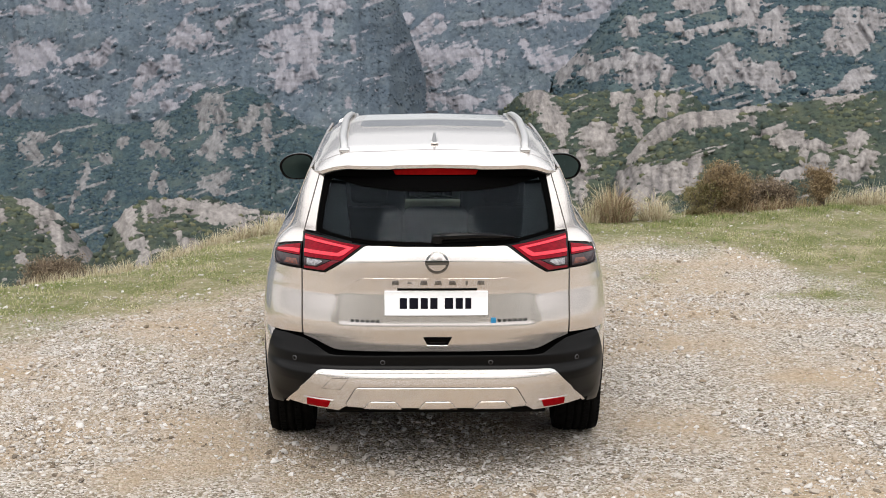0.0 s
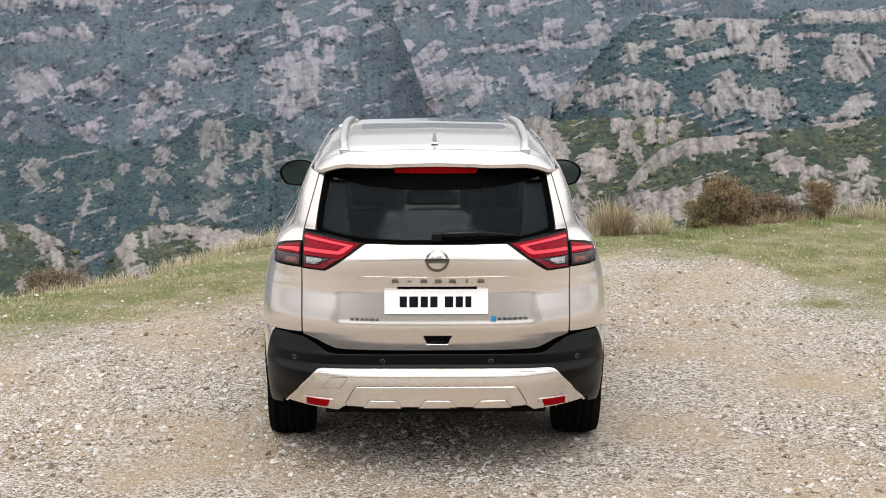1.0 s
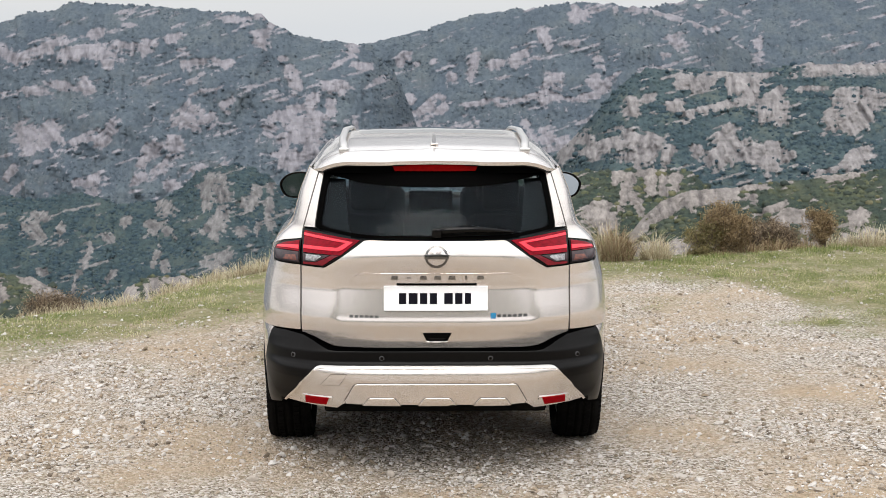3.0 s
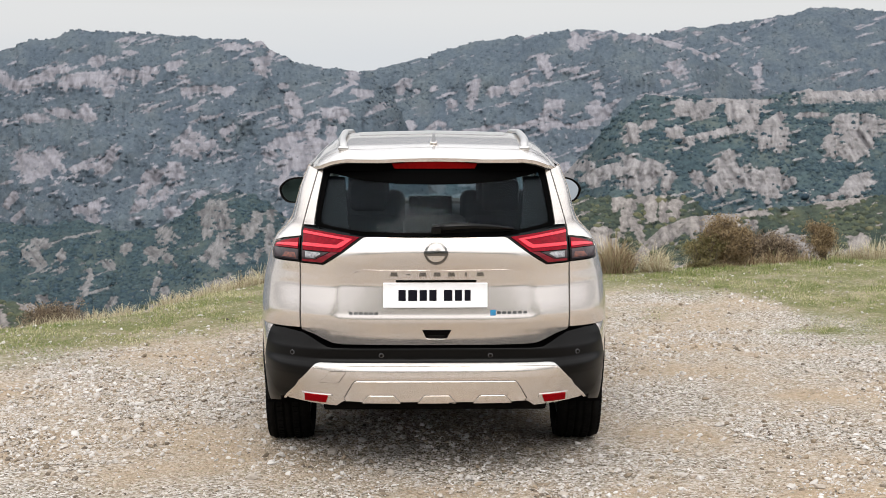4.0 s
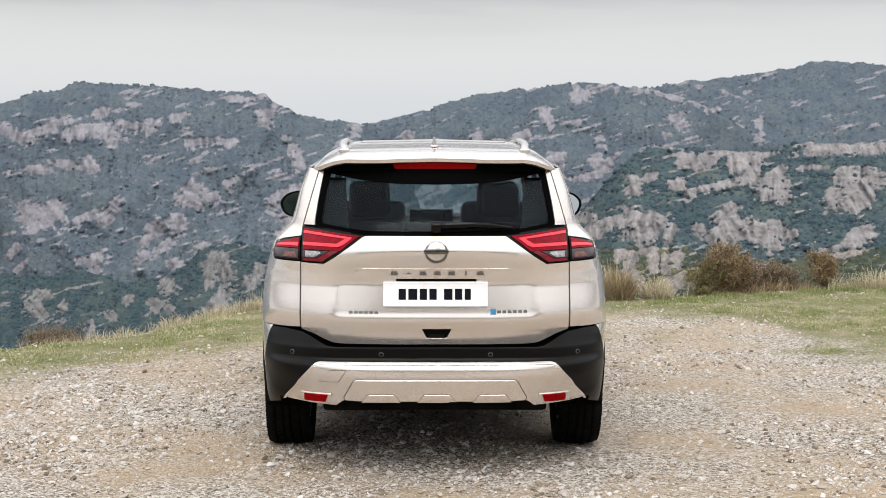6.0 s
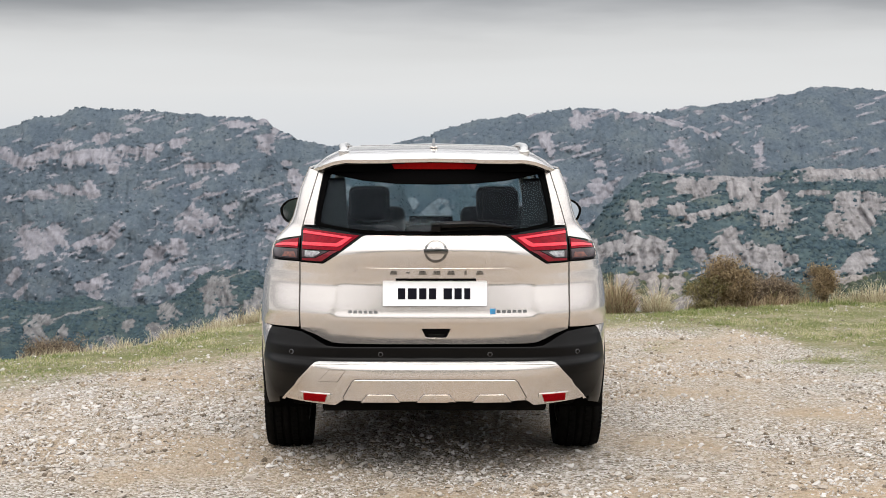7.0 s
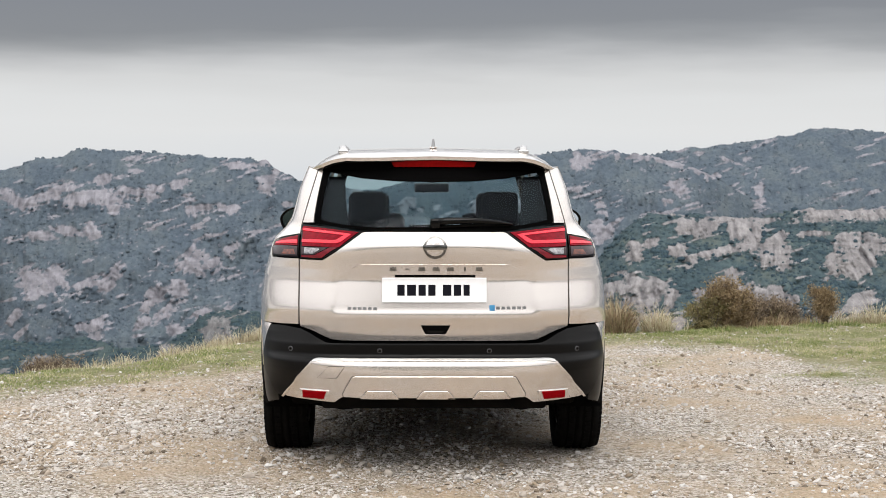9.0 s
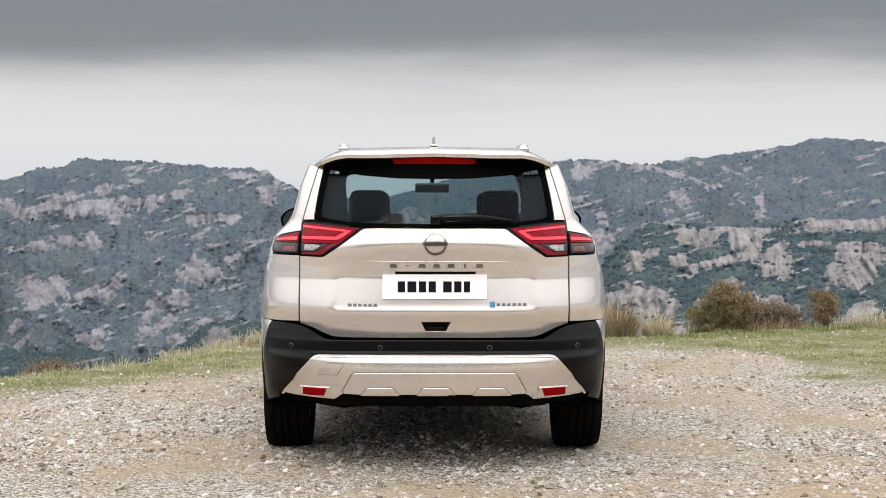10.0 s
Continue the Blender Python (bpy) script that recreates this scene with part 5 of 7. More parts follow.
for sgn in (-1, 1):
    sf = side_of(sgn)
    body_side = sheet("body_side", low, sf, 0.12, 0.04, PAINT, car, "", thick=0.012)
    for y0, y1 in ((1.50, 2.36), (2.37, 3.25)):
        sheet("door", [(y0 + 0.10 if y0 < 2 else y0, 0.45), (y1, 0.45), (y1, 1.13), (y0 - 0.25 if y0 < 2 else y0, 1.14), (y0 - 0.2 if y0 < 2 else y0, 0.86)], sf, 0.12, 0.05, PAINT, body_side, "", thick=0.006, off=0.004)
        part("door_handle", rounded_box((0.03, 0.20, 0.028), tuple(sf(np.array(y0 + 0.15), np.array(0.985)) + np.array((sgn * 0.012, 0, 0))), 0.008), PAINT, body_side)
    upper = [(SIDE_Y, 1.203), (1.0, 1.196), (1.02, 1.24), (0.98, 1.40), (1.12, 1.505), (1.9, 1.535), (2.55, 1.52), (2.95, 1.38), (3.35, 1.155), (3.52, 1.125), (3.15, 1.36), (2.82, 1.55), (2.6, 1.572), (SIDE_Y, 1.568)]
    sheet("side_frame", upper, sf, 0.12, 0.05, PAINT, body_side, "", thick=0.012)
    for y0, y1 in ((1.06, 2.36), (2.40, 3.32)):
        zt = lambda y: float(np.interp(y, [0.95, 1.10, 1.9, 2.55, 2.95, 3.34], [1.38, 1.505, 1.535, 1.52, 1.38, 1.165]))
        ys = np.linspace(y0, y1, 9)
        w = sheet("side_window", [(y, 1.19 - 0.016 * (y - 1)) for y in ys] + [(y, zt(y)) for y in ys[::-1]], sf, 0.15, 0.06, SIDEGLASS, body_side, "dark tinted side window", thick=0.004, off=-0.004)
        w.visible_shadow = False
    for cy in (REAR_Y, FRONT_Y):
        a0, a1 = (186, -6) if cy == REAR_Y else (187, -7)
        ring = arc(cy, 0.36, 0.462, a0, a1, 30) + arc(cy, 0.36, 0.405, a1, a0, 30)
        sheet("arch_trim", ring, sf, 0.08, 0.05, PLASTIC, body_side, "black plastic wheel arch trim", thick=0.04, off=0.008)
        bm = lathe([(0.43, -0.20), (0.43, 0.04), (0.415, 0.04), (0.415, -0.20)], 36, Matrix.Translation((sgn * 0.86, cy, 0.36)) if sgn > 0 else Matrix.Translation((-0.86, cy, 0.36)) @ Matrix.Rotation(math.pi, 4, "Z"))
        bmesh.ops.delete(bm, geom=[f for f in bm.faces if f.calc_center_median().z < 0.30], context="FACES")
        part("arch_liner", bm, DARK, body_side, "black wheel arch liner")
    sheet("sill_trim", [(1.44, 0.27), (3.32, 0.27), (3.30, 0.42), (1.46, 0.42)], sf, 0.2, 0.05, PLASTIC, body_side, "black plastic sill trim", thick=0.03, off=0.006)

# nose, bonnet, windscreen
sheet("bonnet", [(-0.80, 3.52), (0.80, 3.52), (0.80, 4.2), (0.70, 4.55), (-0.70, 4.55), (-0.80, 4.2)], bonnet, 0.1, 0.1, PAINT, car, "", thick=0.02)
front = sheet("front_bumper", [(-0.84, 0.30), (0.84, 0.30), (0.84, 0.95), (-0.84, 0.95)], nose, 0.1, 0.06, PAINT, car, "", thick=0.03)
sheet("grille", [(-0.40, 0.90), (-0.25, 0.56), (0.25, 0.56), (0.40, 0.90)], nose, 0.1, 0.06, GLOSS, front, "black grille", thick=0.01, off=0.006)
for sgn in (-1, 1):
    sheet("headlamp", [(sgn * a, b) for a, b in ((0.48, 0.66), (0.74, 0.70), (0.76, 0.80), (0.50, 0.78))], nose, 0.1, 0.05, CLEAR, front, "clear headlamp", thick=0.02, off=0.008)
ws = sheet("windscreen", [(-0.66, 0.02), (0.66, 0.02), (0.56, 0.98), (-0.56, 0.98)], windscreen, 0.12, 0.1, FRONTGLASS, car, "clear windscreen", thick=0.005)
ws.visible_shadow = False
for sgn in (-1, 1):
    part("windscreen_pillar", tube([tuple(windscreen(np.array(sgn * x), np.array(v))) for x, v in ((0.74, -0.05), (0.68, 0.3), (0.62, 0.7), (0.575, 0.95))], 0.034, 8), PAINT, ws)
part("windscreen_header", tube([tuple(windscreen(np.array(x), np.array(1.0)) + np.array((0, 0, -0.03))) for x in (-0.58, -0.3, 0, 0.3, 0.58)], 0.04, 6), LINER, ws, "grey header trim")

# bumper: black upper part, painted skid plate, reflectors, sensors
black = [qb(0.0, 0.684), qb(0.50, 0.684), qb(0.54, 0.688), qb(0.575, 0.704), qb(0.62, 0.728), qb(0.672, 0.748), qb(0.77, 0.758), qb(0.832, 0.757), qb(0.844, 0.745), qb(0.860, 0.70), qb(0.872, 0.65), qb(0.880, 0.60), qb(0.876, 0.54), qb(0.845, 0.48), qb(0.822, 0.435), qb(0.795, 0.402), qb(0.772, 0.398), qb(0.70, 0.487), qb(0.635, 0.570), qb(0.615, 0.597), qb(0.600, 0.607), qb(0.57, 0.6125), qb(0.0, 0.6125)]
bump_ob = new("rear_bumper")
bump_ob.parent = car
both_sides("bumper_cover", black, bumper, 0.04, 0.012, PLASTIC, bump_ob, "black textured plastic bumper", thick=0.03)
corner = [qb(0.838, 0.763), qb(0.850, 0.745), qb(0.866, 0.70), qb(0.878, 0.65), qb(0.886, 0.60), qb(0.882, 0.54), (2.0, 0.50), (2.0, 0.64), (2.0, 0.763)]
both_sides("quarter_lower", corner, bumper, 0.06, 0.03, PAINT, car, "", thick=0.015, off=-0.006)
cheek = [qb(0.882, 0.535), qb(0.852, 0.478), qb(0.828, 0.43), qb(0.80, 0.396), qb(0.80, 0.36), (1.75, 0.33), (2.0, 0.36), (2.0, 0.495)]
both_sides("bumper_cheek", cheek, bumper, 0.06, 0.03, PLASTIC, bump_ob, "black plastic", thick=0.015, off=-0.006)
skid = [qb(0.57, 0.6085), qb(0.598, 0.603), qb(0.612, 0.592), qb(0.63, 0.568), qb(0.69, 0.490), qb(0.757, 0.405), qb(0.745, 0.399), qb(0.62, 0.391), qb(0.497, 0.386), qb(0.470, 0.408), qb(0.455, 0.416)]
skid_plate = sheet("skid_plate", skid + flip(skid), bumper, 0.04, 0.010, PAINT, bump_ob, "", thick=0.02, off=0.002)
rise = [qb(0.390, 0.526), qb(0.402, 0.523), qb(0.412, 0.512), qb(0.455, 0.433), qb(0.448, 0.419), qb(0.380, 0.417)]
# dark outline under the raised panel stands for its edge shadow
gap = [qb(0.390, 0.5285), qb(0.404, 0.5255), qb(0.4155, 0.513), qb(0.4595, 0.433), qb(0.452, 0.4165), qb(0.380, 0.4145)]
sheet("panel_edge_shadow", gap + flip(gap), bumper, 0.04, 0.012, SHADOWGAP, skid_plate, "thin dark line drawn for edge shade and gap", thick=0.002, off=0.0035)
raised = sheet("raised_panel", rise + flip(rise), bumper, 0.04, 0.012, PAINT, skid_plate, "", thick=0.010, off=0.010, flare=0.004)
for cx, hw in ((-0.27, 0.095), (0.008, 0.095), (0.285, 0.095)):
    tab = [(cx - hw, 0.415), (cx + hw, 0.415), (cx + hw - 0.028, 0.449), (cx + hw - 0.036, 0.453), (cx - hw + 0.036, 0.453), (cx - hw + 0.028, 0.449)]
    # slightly larger dark shape behind each tab paints its edge shadow
    rim_tab = [(cx - hw - 0.003, 0.413), (cx + hw + 0.003, 0.413), (cx + hw - 0.026, 0.4505), (cx + hw - 0.035, 0.4550), (cx - hw + 0.035, 0.4550), (cx - hw + 0.026, 0.4505)]
    sheet("tab_edge_shadow", [(x / 0.683, z) for x, z in rim_tab], bumper, 0.05, 0.02, SHADOWGAP, raised, "thin dark line drawn for edge shade and gap", thick=0.002, off=0.0115)
    sheet("raised_tab", [(x / 0.683, z) for x, z in tab], bumper, 0.05, 0.02, PAINT, raised, "", thick=0.008, off=0.0165, flare=0.003)
edge_trim = [qb(0.610, 0.5935), qb(0.634, 0.571), qb(0.700, 0.488), qb(0.771, 0.400), qb(0.757, 0.399), qb(0.690, 0.481), qb(0.624, 0.565), qb(0.602, 0.588)]
both_sides("skid_edge", edge_trim, bumper, 0.04, 0.012, PAINT, skid_plate, thick=0.02, off=0.012)
strip_b = [qb(0.575, 0.6095), qb(0.598, 0.604), qb(0.612, 0.594), qb(0.604, 0.592), qb(0.575, 0.5965)]
sheet("bright_strip", strip_b + flip(strip_b), bumper, 0.05, 0.02, SATIN, skid_plate, "bright silver strip", thick=0.008, off=0.006, flare=0.004)
sheet("towing_eye_cover", [(-s_of(0.578, 0.515, "bumper"), 0.515), (-s_of(0.485, 0.515, "bumper"), 0.515), (-s_of(0.445, 0.572, "bumper"), 0.572), (-s_of(0.525, 0.572, "bumper"), 0.572)], bumper, 0.05, 0.02, PAINT, skid_plate, "", thick=0.003, off=0.0045)
cut_line = [(-0.5815, 0.5125), (-0.4825, 0.5125), (-0.4415, 0.5745), (-0.5245, 0.5745)]
sheet("cover_gap", [(-s_of(-x, z, "bumper"), z) for x, z in cut_line], bumper, 0.05, 0.02, SHADOWGAP, skid_plate, "thin dark line drawn for edge shade and gap", thick=0.002, off=0.0032)
for sgn in (-1, 1):
    ring = [qb(0.675, 0.449), qb(0.520, 0.449), qb(0.512, 0.440), qb(0.520, 0.400), qb(0.53, 0.396), qb(0.69, 0.400)]
    ring = ring if sgn > 0 else flip(ring)
    bez = sheet("reflector_bezel", ring, bumper, 0.04, 0.02, PAINT, skid_plate, "", thick=0.007, off=0.007, flare=0.008)
    glow = [qb(0.655, 0.444), qb(0.535, 0.444), qb(0.548, 0.407), qb(0.655, 0.407)]
    sheet("reflector", glow if sgn > 0 else flip(glow), bumper, 0.04, 0.02, REDREFL, skid_plate, "red reflector", thick=0.012, off=0.012)
for x, z in ((-0.720, 0.650), (0.720, 0.650), (-0.27, 0.648), (0.275, 0.648)):
    ss = math.copysign(s_of(abs(x), z, "bumper"), x)
    # grey ring colour stands in for the highlight round the sensor
    sheet("parking_sensor", [(ss + 0.019 * math.cos(a) * (1 if abs(x) < 0.5 else 1.6), z + 0.0125 * math.sin(a)) for a in np.linspace(0, 2 * math.pi, 16, endpoint=False)], bumper, 0.05, 0.05, SENSOR, bump_ob, "grey sensor ring, a painted highlight", thick=0.006, off=0.003, flare=0.002)
    sheet("sensor_eye", [(ss + 0.012 * math.cos(a) * (1 if abs(x) < 0.5 else 1.6), z + 0.008 * math.sin(a)) for a in np.linspace(0, 2 * math.pi, 12, endpoint=False)], bumper, 0.05, 0.05, GLOSS, bump_ob, "glossy sensor", thick=0.006, off=0.0045)

# tail lamps
LAMP_IN = [(0.678, 1.1), (0.678, 1.268), (0.58, 1.262), (0.46, 1.248), (0.352, 1.2385), (0.42, 1.190), (0.50, 1.134), (0.562, 1.098)]
LAMP_IN = [(x / 0.683, z) for x, z in LAMP_IN]


def on(poly):
    return [(x / 0.683, z) for x, z in poly]


for sgn in (-1, 1):
    m = (lambda p: p) if sgn > 0 else flip
    tl = new("tail_lamp")
    tl.parent = car
    tagged(tl, "red and smoked tail lamp")
    sheet("lamp_housing", m(LAMP_IN), rear, 0.03, 0.02, GLOSS, tl, "black lamp housing", thick=0.02, off=0.000)
    sheet("red_lens", m(on([(0.668, 1.160), (0.668, 1.258), (0.58, 1.252), (0.46, 1.241), (0.378, 1.234), (0.43, 1.196), (0.475, 1.160)])), rear, 0.03, 0.02, REDLENS, tl, "dark red lens", thick=0.004, off=0.004)
    sheet("light_guide", m(on([(0.668, 1.247), (0.56, 1.238), (0.44, 1.226), (0.413, 1.222), (0.462, 1.186), (0.485, 1.177), (0.668, 1.177), (0.668, 1.192), (0.492, 1.192), (0.447, 1.217), (0.56, 1.226), (0.668, 1.234)])), rear, 0.03, 0.012, REDGLOW, tl, "glowing red light guide", thick=0.004, off=0.007)
    sheet("lamp_skirt", m(on([(0.668, 1.106), (0.566, 1.104), (0.515, 1.140), (0.482, 1.158), (0.52, 1.158), (0.60, 1.118), (0.668, 1.116)])), rear, 0.03, 0.02, SKIRT, tl, "dark red lens", thick=0.004, off=0.004)
    sheet("smoked_lens", m(on([(0.668, 1.118), (0.602, 1.120), (0.530, 1.156), (0.668, 1.156)])), rear, 0.03, 0.02, SMOKE, tl, "smoked clear lens", thick=0.004, off=0.005)
    sheet("reversing_lamp", m(on([(0.652, 1.124), (0.606, 1.124), (0.572, 1.146), (0.580, 1.152), (0.652, 1.152)])), rear, 0.03, 0.02, CLEAR, tl, "clear reversing lamp", thick=0.004, off=0.007)
    sheet("outer_housing", m(LAMP_OUT), rear, 0.04, 0.02, GLOSS, tl, "black lamp housing", thick=0.02, off=0.001)
    sheet("outer_red_lens", m([q(0.693, 1.162), q(0.76, 1.162), q(0.823, 1.158), q(0.816, 1.172), q(0.772, 1.192), q(0.693, 1.210)]), rear, 0.04, 0.02, REDLENS, tl, "dark red lens", thick=0.004, off=0.005)
    sheet("outer_light_guide", m([q(0.693, 1.170), q(0.75, 1.170), q(0.812, 1.166), q(0.808, 1.173), q(0.75, 1.184), q(0.693, 1.188)]), rear, 0.04, 0.02, REDGLOW, tl, "glowing red light guide", thick=0.004, off=0.008)
    sheet("outer_smoked_lens", m([q(0.693, 1.112), q(0.75, 1.112), q(0.820, 1.115), q(0.826, 1.130), q(0.824, 1.155), q(0.76, 1.158), q(0.693, 1.158)]), rear, 0.04, 0.02, SMOKE, tl, "smoked lens", thick=0.004, off=0.005)
    sheet("indicator", m([q(0.70, 1.118), q(0.775, 1.119), q(0.760, 1.140), q(0.71, 1.143)]), rear, 0.04, 0.02, AMBER, tl, "amber indicator", thick=0.004, off=0.007)

# emblem, letters, badges, plate, handle
def gate_plate(name, x0, x1, z0, z1, mat, parent, label="", off=0.003, thick=0.004, cut=0.0):
    return sheet(name, [(x0 / 0.683, z0), (x1 / 0.683, z0), ((x1 - cut) / 0.683, z1), ((x0 + cut) / 0.683, z1)], rear, 0.05, 0.05, mat, parent, label, thick=thick, off=off)


def ring_on_gate(name, cx, cz, r, wide, mat, parent, a0=0, a1=360, off=0.006, label=""):
    n = 40
    poly = [(cx + r * math.cos(radians(a0 + (a1 - a0) * i / n)), cz + r * 0.98 * math.sin(radians(a0 + (a1 - a0) * i / n))) for i in range(n + 1)]
    poly += [(cx + (r - wide) * math.cos(radians(a1 + (a0 - a1) * i / n)), cz + (r - wide) * 0.98 * math.sin(radians(a1 + (a0 - a1) * i / n))) for i in range(n + 1)]
    return sheet(name, [(x / 0.683, z) for x, z in poly], rear, 0.05, 0.05, mat, parent, label, thick=0.006, off=off)


badge = ring_on_gate("emblem", 0.004, 1.163, 0.057, 0.011, EMBLEM, tailgate, 16, 164, label="plain chrome ring emblem")
ring_on_gate("emblem_arc", 0.004, 1.163, 0.057, 0.011, EMBLEM, badge, 196, 344)
ring_on_gate("emblem_disc", 0.004, 1.163, 0.045, 0.0445, PAINT, badge, 0, 359, off=0.003)
gate_plate("emblem_bar", -0.056, 0.064, 1.153, 1.174, EMBLEM, badge, "chrome bar", off=0.009, thick=0.006)
for i in range(7):
    x = -0.205 + i * 0.0715
    wd = 0.019 if i not in (1, 5) else (0.011 if i == 1 else 0.006)
    hh = 0.0095 if i != 1 else 0.0022
    gate_plate("letter_bar", x - wd, x + wd, 1.053 - hh * 0.85, 1.053 + hh * 0.85, LETTER, tailgate, "plain chrome letter bar", off=0.005, cut=wd * 0.25)
crease = [(-0.442, 1.036), (-0.425, 1.052), (-0.375, 1.0745), (-0.36, 1.0765), (0.36, 1.0765), (0.375, 1.0745), (0.425, 1.052), (0.442, 1.036), (0.436, 1.032), (0.417, 1.046), (0.368, 1.0705), (-0.368, 1.0705), (-0.417, 1.046), (-0.436, 1.032)]
sheet("raised_crease", on(crease), rear, 0.05, 0.02, PAINT, tailgate, "", thick=0.003, off=0.0015, flare=0.0015)
# flat dark strip painted in place of the shade under the overhang
gate_plate("plate_recess_shade", -0.195, 0.205, 1.012, 1.024, DARK, tailgate, "dark strip as shade of the plate lamp recess", off=0.001)
plate = gate_plate("number_plate", -0.259, 0.260, 0.887, 1.008, PLATEW, tailgate, "white number plate with plain dark bars", off=0.010, thick=0.008)
gx0 = -0.183
for k, wd in enumerate((0.036, 0.044, 0.036, 0.036, None, 0.042, 0.036, 0.030)):
    if wd is None:
        gx0 += 0.024
        continue
    gate_plate("plate_bar", gx0, gx0 + wd, 0.920, 0.974, PLATEK, plate, "plain dark bar", off=0.0115, thick=0.001)
    gx0 += wd + 0.0125
for k in range(6):
    gate_plate("badge_bar", -0.432 + k * 0.0255, -0.412 + k * 0.0255, 0.849, 0.863, LETTER, tailgate, "plain chrome badge bar", off=0.003, cut=0.002)
gate_plate("badge_square", 0.275, 0.302, 0.846, 0.874, BADGEB, tailgate, "small blue badge square", off=0.004)
for k in range(6):
    gate_plate("badge_bar", 0.308 + k * 0.0265, 0.328 + k * 0.0265, 0.852, 0.866, LETTER, tailgate, "plain chrome badge bar", off=0.003, cut=0.002)
# flat dark sheet on the gate stands for the handle recess's shade
grip = sheet("tailgate_handle", on([(-0.066, 0.772), (-0.044, 0.728), (-0.036, 0.722), (0.050, 0.722), (0.058, 0.728), (0.080, 0.772)]), rear, 0.05, 0.03, DARK, tailgate, "flat dark sheet as shade of the handle recess", thick=0.004, off=0.002)
sheet("handle_lip", on([(-0.048, 0.728), (-0.040, 0.720), (0.054, 0.720), (0.062, 0.728)]), rear, 0.05, 0.03, PAINT, grip, "", thick=0.01, off=0.006, flare=0.006)
sheet("handle_button", on([(-0.035, 0.745), (-0.028, 0.733), (0.042, 0.733), (0.049, 0.745)]), rear, 0.05, 0.03, PLASTIC, grip, "black button", thick=0.004, off=0.004)

# wiper
on_glass = lambda x, z, d: tuple(rear(np.array(x / float(SEAM(z))), np.array(z)) + np.array((0, -d, 0.0)))
wiper = part("wiper_arm", tube([on_glass(0.0, 1.285, 0.02), on_glass(0.06, 1.293, 0.035), on_glass(0.18, 1.296, 0.036), on_glass(0.28, 1.290, 0.030), on_glass(0.392, 1.275, 0.018)], [0.020, 0.018, 0.015, 0.012, 0.006], 8), GLOSS, tailgate, "black rear wiper")
part("wiper_pivot", rounded_box((0.05, 0.05, 0.046), on_glass(0.004, 1.282, 0.025), 0.012, 3), GLOSS, wiper)
part("wiper_blade", tube([on_glass(-0.01, 1.262, 0.008), on_glass(0.19, 1.272, 0.010), on_glass(0.385, 1.272, 0.010)], 0.008, 6), RUBBER, wiper, "rubber wiper blade")

# inner shell behind the tail panels
sheet("inner_panel", [(-1.6, 0.62), (1.6, 0.62), (1.6, 1.20), (1.0, 1.235), (0.5, 1.225), (-0.5, 1.225), (-1.0, 1.235), (-1.6, 1.20)], rear, 0.08, 0.05, DARK, car, "dark inner panel", thick=0.004, off=-0.026)
both_sides("pillar_trim", [(0.66, 1.24), (0.98, 1.24), (0.98, 1.55), (0.80, 1.55)], rear, 0.1, 0.05, TRIM, car, "dark pillar trim", thick=0.01, off=-0.06)
both_sides("pillar_inner", [(0.90, 1.24), (1.9, 1.24), (1.9, 1.57), (0.93, 1.57)], rear, 0.1, 0.05, TRIM, car, "dark pillar trim", thick=0.004, off=-0.03)
part("boot_sill", rounded_box((1.00, 0.05, 0.10), (0, 0.20, 1.175), 0.02), DARK, car, "dark boot sill trim")

# underbody
part("floor_pan", rounded_box((1.50, 3.8, 0.10), (0, 2.42, 0.36), 0.03), UNDER, car, "black underbody")
# low pan and sill boxes, out of view, added to keep light from underneath
part("middle_pan", rounded_box((1.50, 2.75, 0.16), (0, 2.85, 0.265), 0.03), UNDER, car, "black underbody")
for sgn in (-1, 1):
    part("sill_cladding", rounded_box((0.12, 1.80, 0.21), (sgn * 0.80, 2.38, 0.305), 0.03), PLASTIC, car, "black plastic sill")
part("rear_valance", rounded_box((1.14, 0.12, 0.10), (0, 0.25, 0.385), 0.02), UNDER, car, "black lower valance")
part("silencer", rounded_box((0.62, 0.26, 0.12), (0.05, 0.46, 0.38), 0.05, 3), UNDER, car, "dirty exhaust silencer")
part("rear_subframe", rounded_box((1.0, 0.30, 0.14), (0, 1.03, 0.30), 0.04), UNDER, car, "black rear subframe")
for sgn in (-1, 1):
    part("suspension_arm", tube([(sgn * 0.25, 1.0, 0.27), (sgn * 0.50, 0.98, 0.245), (sgn * 0.68, 1.02, 0.27)], 0.035, 8), UNDER, car, "black suspension arm")

